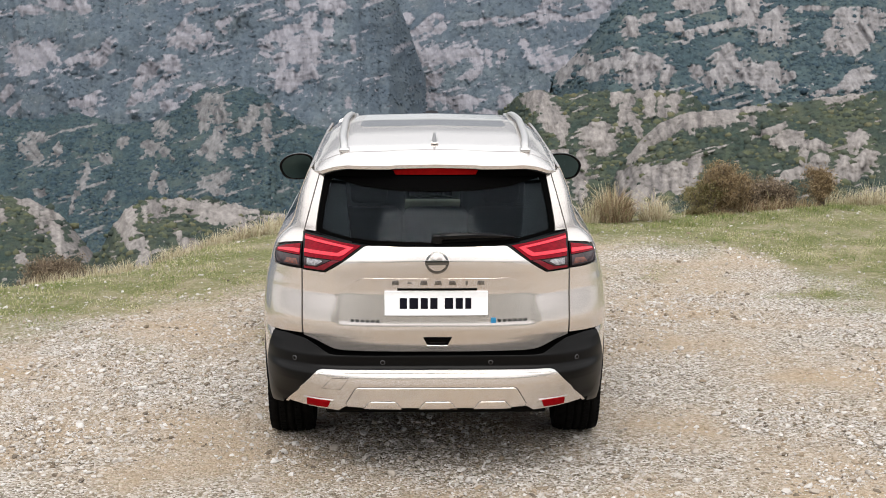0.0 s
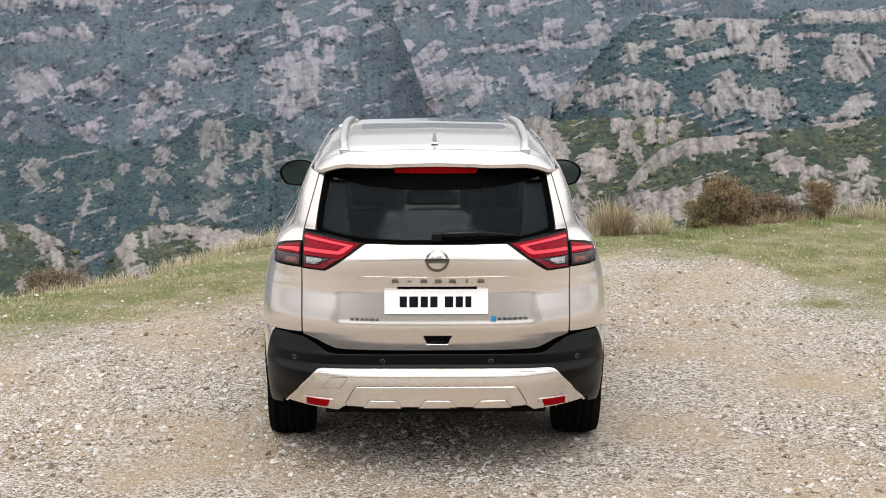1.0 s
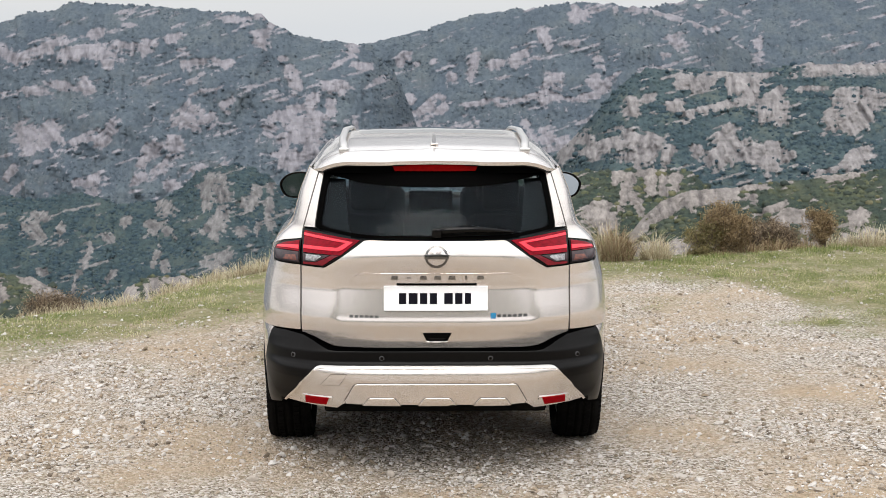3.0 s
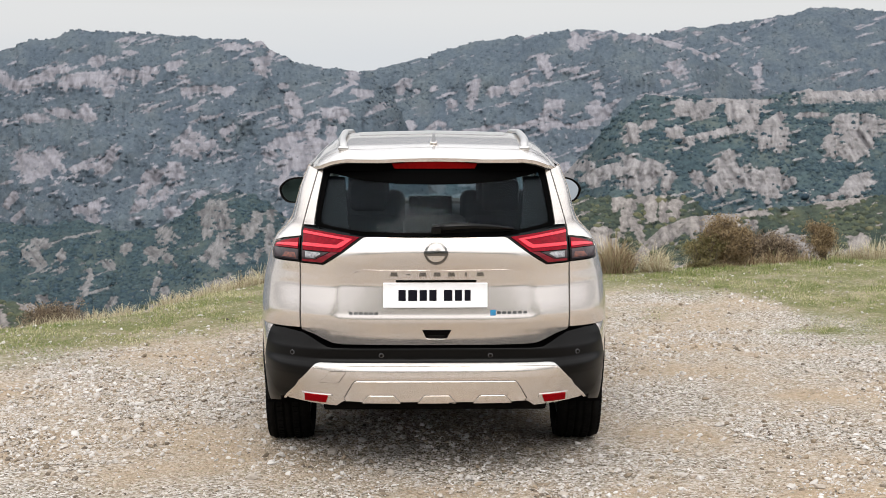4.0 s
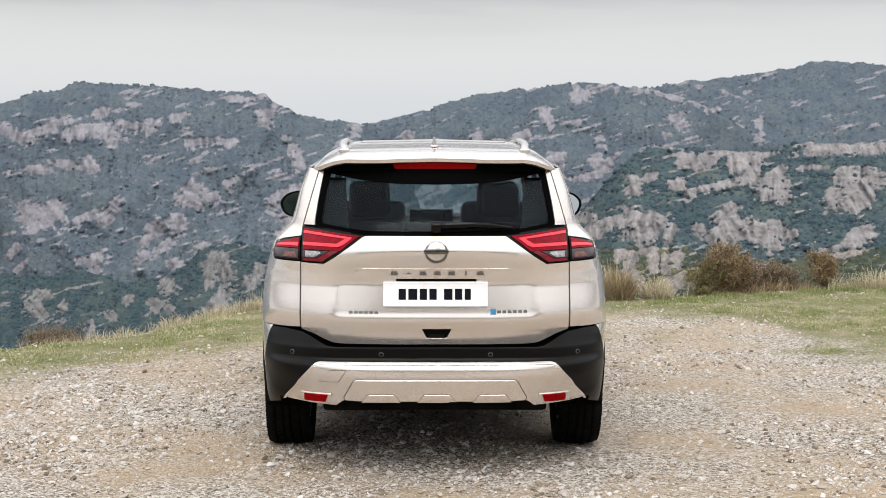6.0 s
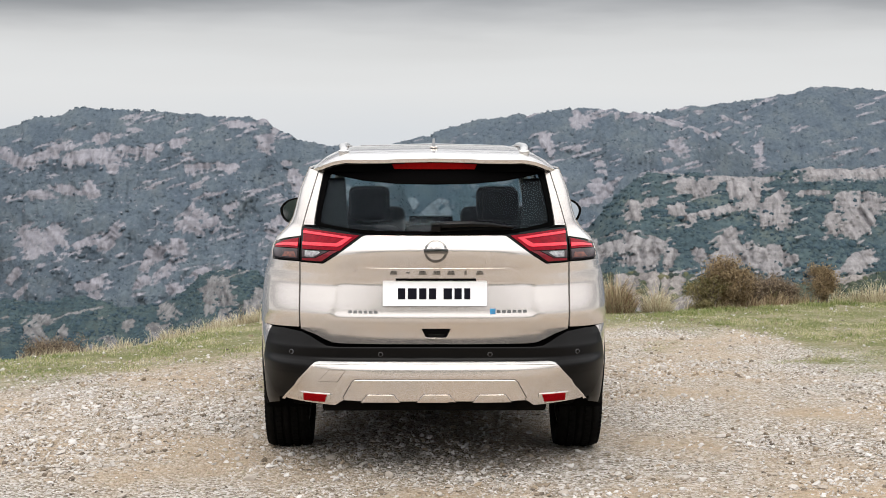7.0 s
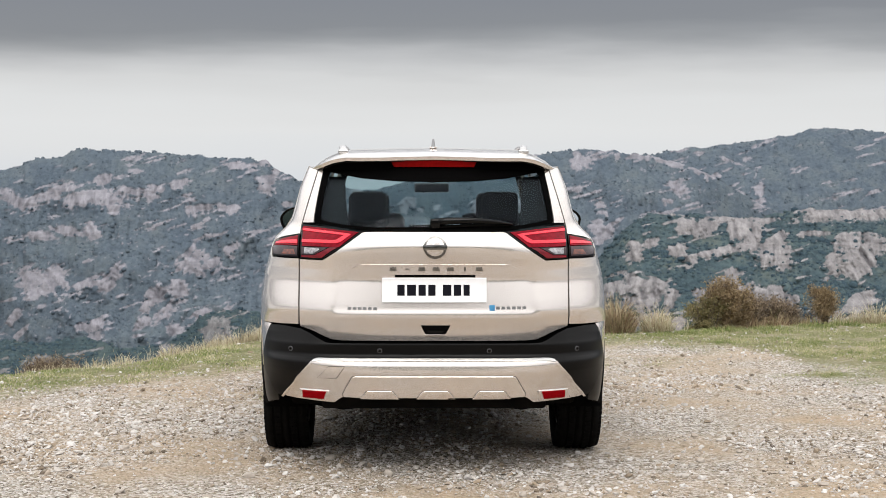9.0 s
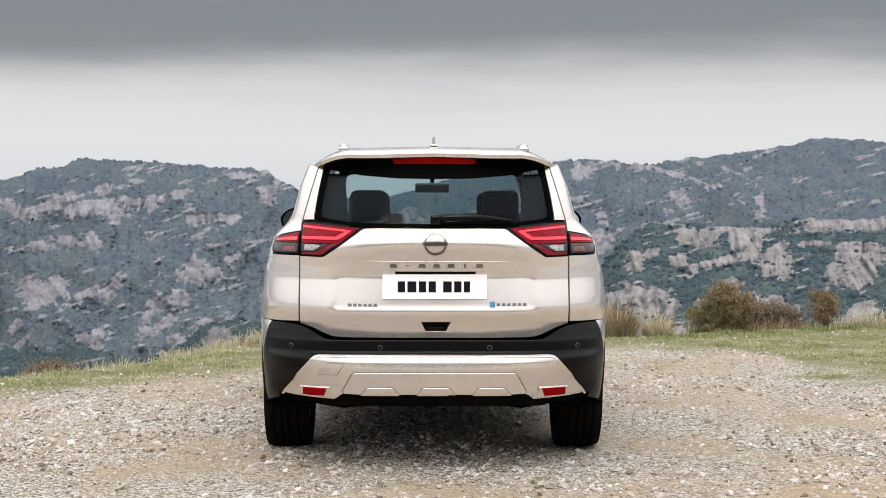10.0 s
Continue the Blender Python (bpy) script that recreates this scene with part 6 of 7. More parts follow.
# wheels
def make_wheel():
    w = new("wheel")
    prof = [(0.232, -0.100), (0.300, -0.118), (0.335, -0.119), (0.352, -0.108), (0.3605, -0.090), (0.362, -0.072), (0.353, -0.070), (0.353, -0.060), (0.3625, -0.058), (0.363, -0.028), (0.353, -0.026),
            (0.353, -0.014), (0.363, -0.012), (0.363, 0.012), (0.353, 0.014), (0.353, 0.026), (0.363, 0.028), (0.3625, 0.058), (0.353, 0.060), (0.353, 0.070), (0.362, 0.072), (0.3605, 0.090), (0.352, 0.108),
            (0.335, 0.119), (0.300, 0.118), (0.232, 0.100)]
    tyre = part("tyre", lathe(prof, 96), RUBBER, w, "black road tyre")
    bm = bmesh.new()
    for k in range(72):
        a = 2 * math.pi * k / 72
        for x0, x1 in ((-0.118, -0.074), (-0.056, -0.030), (0.030, 0.056), (0.074, 0.118)):
            r0, r1 = 0.345, 0.3665 if abs(x0 + x1) < 0.15 else 0.3625
            vs = [bm.verts.new((x, r * math.cos(a + d), r * math.sin(a + d))) for x, d in ((x0, -0.030), (x1, -0.022), (x1, 0.034), (x0, 0.026)) for r in (r0, r1 - (0.012 if abs(x) > 0.11 else 0))]
            for f in ((1, 3, 5, 7), (0, 1, 3, 2), (2, 3, 5, 4), (4, 5, 7, 6), (6, 7, 1, 0)):
                bm.faces.new([vs[i] for i in f])
    bmesh.ops.recalc_face_normals(bm, faces=bm.faces[:])
    tagged(part("tread", bm, RUBBER, tyre), kind="stuff")
    rim = part("rim", lathe([(0.236, -0.095), (0.236, 0.098), (0.225, 0.104), (0.215, 0.085), (0.215, -0.085), (0.222, -0.1)], 48), ALLOY, w, "grey alloy rim")
    for k in range(5):
        part("spoke", spoke(k), ALLOY, rim)
    part("hub_cap", lathe([(0.001, 0.088), (0.05, 0.084), (0.06, 0.05), (0.001, 0.05)], 24), ALLOY, rim)
    part("brake_disc", lathe([(0.05, 0.0), (0.16, 0.0), (0.16, -0.02), (0.05, -0.02)], 32), SATIN, w, "steel brake disc")
    return w


def spoke(k):
    bm = rounded_box((0.03, 0.06, 0.19), (0.07, 0, 0.125), 0.01, 2)
    bmesh.ops.rotate(bm, cent=(0, 0, 0), matrix=Matrix.Rotation(2 * math.pi * k / 5, 3, "X"), verts=bm.verts[:])
    return bm


first = make_wheel()
first.parent = car
first.matrix_basis = pose(0.797, REAR_Y, 0.356)
for x, y, turn in ((-0.797, REAR_Y, 180), (0.790, FRONT_Y, 0), (-0.790, FRONT_Y, 180)):
    copy_thing(first, pose(x, y, 0.356, 0, 0, turn))

# door mirrors: a wedge-shaped housing, blunt towards the car, with an inset glass
MIRROR_OUTLINE = [(-0.118, 0.010), (-0.108, 0.062), (-0.080, 0.084), (-0.030, 0.094), (0.040, 0.090), (0.100, 0.068), (0.136, 0.030), (0.142, 0.004), (0.128, -0.040), (0.100, -0.074), (0.055, -0.088), (-0.050, -0.086), (-0.098, -0.068), (-0.114, -0.030)]


def round_loop(points, n=56):
    """A smooth closed loop round the corners of an outline."""
    p = np.array(points + points[:3], float)
    at = np.linspace(0, len(points), n, endpoint=False)
    i = at.astype(int)
    f = (at - i)[:, None]
    return ((1 - f) ** 3 * p[i] + (3 * f ** 3 - 6 * f ** 2 + 4) * p[i + 1] + (-3 * f ** 3 + 3 * f ** 2 + 3 * f + 1) * p[i + 2] + f ** 3 * p[i + 3]) / 6


for sgn in (-1, 1):
    loop = round_loop(MIRROR_OUTLINE) * np.array((0.95, 1.03))
    cx, cz = 0.912, 1.212
    bm = bmesh.new()
    rings = []
    for grow, y in ((0.88, 3.094), (0.90, 3.080), (0.98, 3.072), (1.0, 3.082), (1.0, 3.110), (0.95, 3.150), (0.82, 3.185), (0.60, 3.208), (0.30, 3.220)):
        rings.append([bm.verts.new((sgn * (cx + p * grow), y, cz + w * grow)) for p, w in loop])
    for r0, r1 in zip(rings, rings[1:]):
        for i in range(len(loop)):
            j = (i + 1) % len(loop)
            bm.faces.new((r0[i], r0[j], r1[j], r1[i])).smooth = True
    bm.faces.new(rings[0])
    bm.faces.new(rings[-1])
    bmesh.ops.recalc_face_normals(bm, faces=bm.faces[:])
    mirror = part("door_mirror", bm, GLOSS, car, "black door mirror")
    bm = bmesh.new()
    f = bm.faces.new([bm.verts.new((sgn * (cx + p * 0.865), 3.078, cz + w * 0.865)) for p, w in loop])
    ex = bmesh.ops.extrude_face_region(bm, geom=[f])
    bmesh.ops.translate(bm, vec=(0, 0.010, 0), verts=[g for g in ex["geom"] if isinstance(g, bmesh.types.BMVert)])
    bmesh.ops.recalc_face_normals(bm, faces=bm.faces[:])
    bmesh.ops.rotate(bm, cent=(sgn * cx, 3.082, cz), matrix=Matrix.Rotation(radians(sgn * 4), 3, "Z") @ Matrix.Rotation(radians(-8.5 if sgn > 0 else -5.5), 3, "X"), verts=bm.verts[:])
    part("mirror_glass", bm, MIRROR, mirror, "mirror glass")
    part("mirror_arm", tube([(sgn * 0.80, 3.18, 1.125), (sgn * 0.85, 3.17, 1.135), (sgn * 0.89, 3.15, 1.15)], [0.045, 0.038, 0.03], 8, 0.5), GLOSS, mirror)

# cabin
def seat(x, y, wide, top, head=True):
    s = new("front_seat" if head else "rear_seat")
    s.parent = car
    tagged(s, "dark leather seat")
    lean = Matrix.Rotation(radians(-12), 4, "X")
    part("backrest", rounded_box((wide, 0.16, 0.66), (x, y - 0.02, top - 0.45), 0.07, 4, lean), SEATM, s)
    part("cushion", rounded_box((wide, 0.50, 0.18), (x, y + 0.26, top - 0.82), 0.06, 3), SEATM, s)
    return s


for x in (-0.40, 0.415):
    s = seat(x, 2.36, 0.46, 1.40)
    part("headrest", rounded_box((0.26, 0.11, 0.22), (x, 2.28, 1.30), 0.052, 5, Matrix.Rotation(radians(-8), 4, "X")), SEATM, s)
    for d in (-0.06, 0.06):
        part("headrest_post", tube([(x + d, 2.30, 1.15), (x + d, 2.285, 1.25)], 0.007, 6), CHROME, s, "steel headrest post")
for x in (-0.375, 0.015, 0.395):
    s = seat(x, 1.44, 0.38, 1.33, False)
    if abs(x) > 0.1:
        part("headrest", rounded_box((0.215, 0.10, 0.19), (x, 1.42, 1.330), 0.048, 5, Matrix.Rotation(radians(-8), 4, "X")), SEATM, s)
part("dashboard", rounded_box((1.40, 0.42, 0.20), (0, 3.24, 0.99), 0.06, 3), TRIM, car, "dark dashboard")
part("dash_band", rounded_box((1.34, 0.05, 0.07), (0, 3.035, 0.96), 0.02, 2), BEIGE, car, "beige dashboard band")
part("centre_screen", rounded_box((0.30, 0.025, 0.17), (0.0, 3.00, 1.10), 0.01, 2), SCREEN, car, "black centre screen")
part("steering_wheel", lathe([(0.185 + 0.016 * math.cos(a), 0.016 * math.sin(a)) for a in np.linspace(0, 2 * math.pi, 8, endpoint=False)], 32, Matrix.Translation((-0.40, 2.86, 1.02)) @ Matrix.Rotation(radians(70), 4, "X") @ Matrix.Rotation(radians(90), 4, "Y")), TRIM, car, "black steering wheel")
part("cabin_mirror", rounded_box((0.235, 0.04, 0.065), (0.005, 2.92, 1.440), 0.016, 3, Matrix.Rotation(radians(10), 4, "X")), SENSOR, car, "grey cabin rear-view mirror")
part("mirror_mount", tube([(0.005, 2.93, 1.46), (0.005, 2.96, 1.53), (0.005, 2.94, 1.60)], [0.012, 0.02, 0.05], 8), TRIM, car, "dark mirror mount")
part("boot_floor", rounded_box((1.16, 1.0, 0.04), (0, 0.76, 0.76), 0.01), TRIM, car, "dark boot carpet")
part("cabin_floor", rounded_box((1.44, 2.4, 0.06), (0, 2.4, 0.42), 0.01), TRIM, car, "dark cabin carpet")
for sgn in (-1, 1):
    part("door_trim", rounded_box((0.06, 2.2, 0.55), (sgn * 0.74, 2.30, 0.82), 0.02), TRIM, car, "dark door trim")
    part("boot_side_trim", rounded_box((0.10, 0.75, 0.55), (sgn * 0.60, 0.80, 0.95), 0.03), TRIM, car, "dark boot side trim")

# ---- stones, grass and bushes ----
rng = np.random.default_rng(4)


def island_material(name, stops, rough=0.85, trans=0.0, spec=0.3, patch=0.0):
    """A colour picked for each loose piece from a ramp."""
    m = bpy.data.materials.new(name)
    m.use_nodes = True
    n, l = m.node_tree.nodes, m.node_tree.links
    p = n["Principled BSDF"]
    p.inputs["Roughness"].default_value, p.inputs["Specular IOR Level"].default_value = rough, spec
    g, r = n.new("ShaderNodeNewGeometry"), n.new("ShaderNodeValToRGB")
    while len(r.color_ramp.elements) < len(stops):
        r.color_ramp.elements.new(0.5)
    for el, (at, c) in zip(r.color_ramp.elements, stops):
        el.position, el.color = at, (*c, 1)
    pick = g.outputs["Random Per Island"]
    if patch:
        pt, pc, add = n.new("ShaderNodeTexNoise"), n.new("ShaderNodeTexCoord"), n.new("ShaderNodeMath")
        pt.inputs["Scale"].default_value, pt.inputs["Detail"].default_value, pt.inputs["Roughness"].default_value = 1.9, 5, 0.7
        l.new(pc.outputs["Object"], pt.inputs["Vector"])
        spread_of = n.new("ShaderNodeMapRange")
        spread_of.inputs["From Min"].default_value, spread_of.inputs["From Max"].default_value = 0.33, 0.67
        spread_of.inputs["To Min"].default_value, spread_of.inputs["To Max"].default_value = -patch, patch
        l.new(pt.outputs["Fac"], spread_of.inputs["Value"])
        add.use_clamp = True
        l.new(pick, add.inputs[0])
        l.new(spread_of.outputs[0], add.inputs[1])
        pick = add.outputs[0]
    l.new(pick, r.inputs["Fac"])
    tc, t, mx = n.new("ShaderNodeTexCoord"), n.new("ShaderNodeTexNoise"), n.new("ShaderNodeMix")
    t.inputs["Scale"].default_value, t.inputs["Detail"].default_value = 70, 4
    l.new(tc.outputs["Object"], t.inputs["Vector"])
    mr = n.new("ShaderNodeMapRange")
    mr.inputs["To Min"].default_value, mr.inputs["To Max"].default_value = 0.72, 1.2
    l.new(t.outputs["Fac"], mr.inputs["Value"])
    h = n.new("ShaderNodeHueSaturation")
    l.new(r.outputs["Color"], h.inputs["Color"])
    l.new(mr.outputs[0], h.inputs["Value"])
    l.new(h.outputs["Color"], p.inputs["Base Color"])
    n.remove(mx)
    if trans:
        tl, mix, out = n.new("ShaderNodeBsdfTranslucent"), n.new("ShaderNodeMixShader"), n["Material Output"]
        mix.inputs[0].default_value = trans
        l.new(h.outputs["Color"], tl.inputs["Color"])
        l.new(p.outputs[0], mix.inputs[1])
        l.new(tl.outputs[0], mix.inputs[2])
        l.new(mix.outputs[0], out.inputs["Surface"])
    return m


STONE = island_material("gravel_stone", [(0.0, (0.106, 0.087, 0.071)), (0.14, (0.297, 0.233, 0.167)), (0.4, (0.403, 0.366, 0.329)), (0.8, (0.498, 0.469, 0.445)), (1.0, (0.594, 0.572, 0.556))], 0.9)
TURF = island_material("turf_blade", [(0.0, (0.13, 0.18, 0.05)), (0.43, (0.25, 0.29, 0.10)), (0.64, (0.42, 0.395, 0.21)), (1.0, (0.62, 0.565, 0.39))], 0.8, 0.25, patch=0.5)
GREEN = island_material("green_blade", [(0.0, (0.09, 0.13, 0.035)), (0.5, (0.20, 0.25, 0.08)), (1.0, (0.38, 0.37, 0.18))], 0.8, 0.25)
STRAW = island_material("straw_blade", [(0.0, (0.26, 0.20, 0.12)), (0.35, (0.48, 0.41, 0.28)), (0.85, (0.66, 0.60, 0.45)), (1.0, (0.32, 0.34, 0.17))], 0.8, 0.25)
RUST = island_material("rusty_stalk", [(0.0, (0.13, 0.085, 0.05)), (0.4, (0.30, 0.215, 0.13)), (0.8, (0.48, 0.39, 0.26)), (1.0, (0.24, 0.25, 0.11))], 0.85, 0.15)
LEAF = island_material("olive_leaf", [(0.0, (0.09, 0.060, 0.034)), (0.4, (0.215, 0.150, 0.080)), (0.7, (0.285, 0.210, 0.118)), (1.0, (0.35, 0.27, 0.16))], 0.7, 0.25)
LEAF_GREEN = island_material("green_leaf", [(0.0, (0.095, 0.082, 0.036)), (0.5, (0.19, 0.162, 0.072)), (1.0, (0.27, 0.225, 0.11))], 0.7, 0.25)
LEAF_BROWN = island_material("brown_leaf", [(0.0, (0.07, 0.05, 0.036)), (0.5, (0.175, 0.13, 0.09)), (1.0, (0.31, 0.245, 0.17))], 0.8, 0.2)
TWIG = material("twig_bark", (0.16, 0.12, 0.085), 0.9, 0, (0.08, 0.06, 0.045), 40, 3)


OCTA = np.array([(1, 0, 0), (-1, 0, 0), (0, 1, 0), (0, -1, 0), (0, 0, 1), (0, 0, -1)], float)
OCTA_F = np.array([(0, 2, 4), (2, 1, 4), (1, 3, 4), (3, 0, 4), (2, 0, 5), (1, 2, 5), (3, 1, 5), (0, 3, 5)])


def stones_at(xy, size, ball=ICO, ball_f=ICO_F):
    """Points and triangles of flattened, knobbly stones that sit in the ground."""
    k, m = len(xy), len(ball)
    shape = ball[None] * rng.uniform(0.72, 1.25, (k, m, 1)) + rng.normal(0, 0.12, (k, m, 3))
    shape = shape * np.stack([rng.uniform(0.75, 1.35, k), rng.uniform(0.65, 1.0, k), rng.uniform(0.42, 0.8, k)], -1)[:, None]
    a = rng.uniform(0, 2 * np.pi, k)
    c, s = np.cos(a)[:, None], np.sin(a)[:, None]
    x, y = shape[..., 0] * c - shape[..., 1] * s, shape[..., 0] * s + shape[..., 1] * c
    tilt = rng.normal(0, 0.22, (k, 1))
    z = shape[..., 2] + tilt * x
    co = np.stack([x, y, z], -1) * (size[:, None, None] * 0.5)
    co += np.stack([xy[:, 0], xy[:, 1], ground_height(xy[:, 0], xy[:, 1]) + size * 0.10], -1)[:, None]
    return co.reshape(-1, 3), (ball_f[None] + m * np.arange(k)[:, None, None]).reshape(-1, 3)


def scatter(n, x0, x1, y0, y1):
    return np.stack([rng.uniform(x0, x1, n), rng.uniform(y0, y1, n)], -1)


def stony(x, y):
    """Where loose stones lie thick: in drifts, fewer in the wheel tracks."""
    return np.clip(1.9 * (fbm(x * 0.9, y * 0.9, 77, 4, 0.6) - 0.34), 0.03, 1)


xy = scatter(640000, -4.6, 5.6, -3.0, 9.5)
keep = (rng.random(len(xy)) < stony(xy[:, 0], xy[:, 1]) * np.clip(1.2 - grass_cover(xy[:, 0], xy[:, 1]), 0.004, 1) * np.interp(xy[:, 1], [-3, 2, 9], [1, 0.8, 0.22]))
xy = xy[keep & (np.abs(xy[:, 0]) < (xy[:, 1] + 7.6) * 0.33 + 0.2)][:72000]
size = np.clip(rng.lognormal(math.log(0.0125), 0.50, len(xy)), 0.006, 0.055)
flat_xy = scatter(60000, -4.6, 5.6, -3.0, 8.0)
keep = (rng.random(len(flat_xy)) < 0.55 * np.clip(3.2 * (fbm(flat_xy[:, 0] * 1.3, flat_xy[:, 1] * 1.3, 78, 4, 0.6) - 0.40), 0.02, 1) * np.clip(1.05 - 1.3 * grass_cover(flat_xy[:, 0], flat_xy[:, 1]), 0.01, 1)
        * np.interp(flat_xy[:, 0], [-3, 0, 4], [1.0, 0.5, 0.45])) & (np.abs(flat_xy[:, 0]) < (flat_xy[:, 1] + 7.6) * 0.33 + 0.2)
xy = np.concatenate([xy, flat_xy[keep][:4500]])
size = np.concatenate([size, np.clip(rng.lognormal(math.log(0.022), 0.30, len(xy) - len(size)), 0.016, 0.06)])
big = size > 0.024
co1, fa1 = stones_at(xy[~big], size[~big], OCTA, OCTA_F)
co2, fa2 = stones_at(xy[big], size[big])
gravel = from_arrays("gravel", np.concatenate([co1, co2]), np.concatenate([fa1, fa2 + len(co1)]), STONE)
tagged(gravel, "loose pale grey and tan gravel stones", "gravel", kind="stuff")

for x, y, s in ((-0.93, 0.10, 0.085), (-0.55, 0.62, 0.06), (-1.02, 0.42, 0.05), (0.62, -0.20, 0.06), (0.30, -0.10, 0.05), (-0.23, 0.21, 0.07), (1.42, 0.52, 0.06), (1.05, -0.5, 0.075), (0.92, -0.42, 0.05), (0.78, -0.9, 0.09),
                (2.37, 1.10, 0.055), (2.65, 3.0, 0.07), (-2.08, 1.58, 0.06), (-2.3, 0.7, 0.055), (-1.7, 0.9, 0.07), (-1.5, -0.3, 0.06), (-2.5, -0.8, 0.07), (1.9, -0.9, 0.065), (2.4, -0.2, 0.05), (1.7, 1.3, 0.05), (3.4, 4.9, 0.06), (3.1, 6.4, 0.07), (-0.2, 0.9, 0.05)):
    co, fa = stones_at(np.array([[x, y]]), np.array([s]))
    bm = bmesh.new()
    vs = [bm.verts.new(c - np.array((x, y, 0))) for c in co]
    for f in fa:
        bm.faces.new([vs[i] for i in f])
    bmesh.ops.bevel(bm, geom=bm.edges[:], offset=s * 0.07, segments=1, affect="EDGES")
    ob = part("stone", bm, STONE, None)
    ob.location = (x, y, 0)
    tagged(ob, "weathered pale stone lying on the gravel", "stone", "loose stones")


def blades(base, tall, wide, lean, bend=0.5, out=None):
    """Tapered, bent blades: base points, heights, widths and how far the tips lean. out: a way for the tips to lean to."""
    k = len(base)
    a = rng.uniform(0, 2 * np.pi, k)
    face = np.stack([np.cos(a), np.sin(a), 0 * a], -1)
    b = rng.uniform(0, 2 * np.pi, k)
    way = np.stack([np.cos(b), np.sin(b), 0 * b], -1)
    if out is not None:
        way = way * 0.85 + out
    lean = (lean * tall)[:, None] * way
    up = np.array((0, 0, 1.0))
    w = face * (wide * 0.5)[:, None]
    h = tall[:, None]
    mid = base + up * h * 0.55 + lean * bend * 0.5
    tip = base + up * h * (1 - 0.25 * np.linalg.norm(lean, axis=1, keepdims=True) / h) + lean
    co = np.stack([base - w, base + w, mid - w * 0.75, mid + w * 0.75, tip], 1).reshape(-1, 3)
    f = np.array([(0, 1, 2), (1, 3, 2), (2, 3, 4)])
    return co, (f[None] + 5 * np.arange(k)[:, None, None]).reshape(-1, 3)


def on_ground(xy, sink=0.004):
    return np.stack([xy[:, 0], xy[:, 1], ground_height(xy[:, 0], xy[:, 1]) - sink], -1)


# short turf
xy = scatter(420000, -6, 7.5, 2.4, 12.5)
cov = grass_cover(xy[:, 0], xy[:, 1])
clump = fbm(xy[:, 0] * 3.1, xy[:, 1] * 3.1, 91, 4, 0.6)
rim_d = past_rim(xy[:, 0], xy[:, 1])
keep = (rng.random(len(xy)) < np.clip(cov * 1.1 - 0.12, 0, 1) * np.clip(4.0 * (clump - 0.38), 0.04, 1)) & (rim_d < 1.6) & (np.abs(xy[:, 0] - 0.1) < (xy[:, 1] + 7.6) * 0.33) & ((np.abs(xy[:, 0]) > 0.95) | (xy[:, 1] > 6))
xy = xy[keep]
tall = rng.uniform(0.010, 0.034, len(xy)) * (0.6 + 1.1 * np.clip(clump[keep], 0.2, 0.8)) * np.interp(past_rim(xy[:, 0], xy[:, 1]), [-3, -0.5, 0.4], [0.8, 1.0, 1.4])
turf = from_arrays("turf", *blades(on_ground(xy), tall, rng.uniform(0.0028, 0.0055, len(xy)), rng.uniform(0.3, 1.1, len(xy))), TURF)
tagged(turf, "short patchy green and straw-coloured turf", "grass", kind="stuff")

# longer dry grass on the left rim
xy = scatter(60000, -6, -0.9, 3.5, 11)
d = past_rim(xy[:, 0], xy[:, 1])
keep = rng.random(len(xy)) < np.exp(-((d + 0.1) / 0.55) ** 2) * np.clip(3.0 * (fbm(xy[:, 0] * 2.4, xy[:, 1] * 2.4, 95, 3, 0.6) - 0.32), 0, 1) * np.clip(1.15 + xy[:, 0] * 0.16, 0.25, 1)
xy = xy[keep][:9000]
tall = rng.uniform(0.05, 0.16, len(xy)) * np.clip(1.35 + 0.12 * xy[:, 0], 0.6, 1.2)
rim_grass = from_arrays("rim_grass", *blades(on_ground(xy), tall, rng.uniform(0.003, 0.006, len(xy)), rng.uniform(0.2, 0.75, len(xy))), STRAW)
tagged(rim_grass, "pale dry grass along the rim of the drop", "grass", kind="stuff")


def tuft(name, x, y, r, tall, n, mat, label, wide=0.0035, spread=0.55, sink=0.01):
    """One clump of grass whose blades fan out from its foot."""
    a, q2 = rng.uniform(0, 2 * np.pi, n), np.sqrt(rng.random(n)) * r
    out = np.stack([np.cos(a), np.sin(a), 0 * a], -1)
    xy = np.stack([x + np.cos(a) * q2, y + np.sin(a) * q2], -1)
    h = tall * (0.25 + 0.85 * rng.random(n) ** 1.4) * (1 - 0.55 * (q2 / r) ** 2)
    base = on_ground(xy, sink) - np.array((x, y, 0))
    ob = from_arrays(name, *blades(base, h, np.full(n, wide * 1.7) * rng.uniform(0.6, 1.2, n), spread * (0.25 + q2 / r) * rng.uniform(0.5, 1.3, n), 0.45, out), mat)
    ob.location = (x, y, 0)
    return tagged(ob, label, "grass tuft", "tufts along the rim")


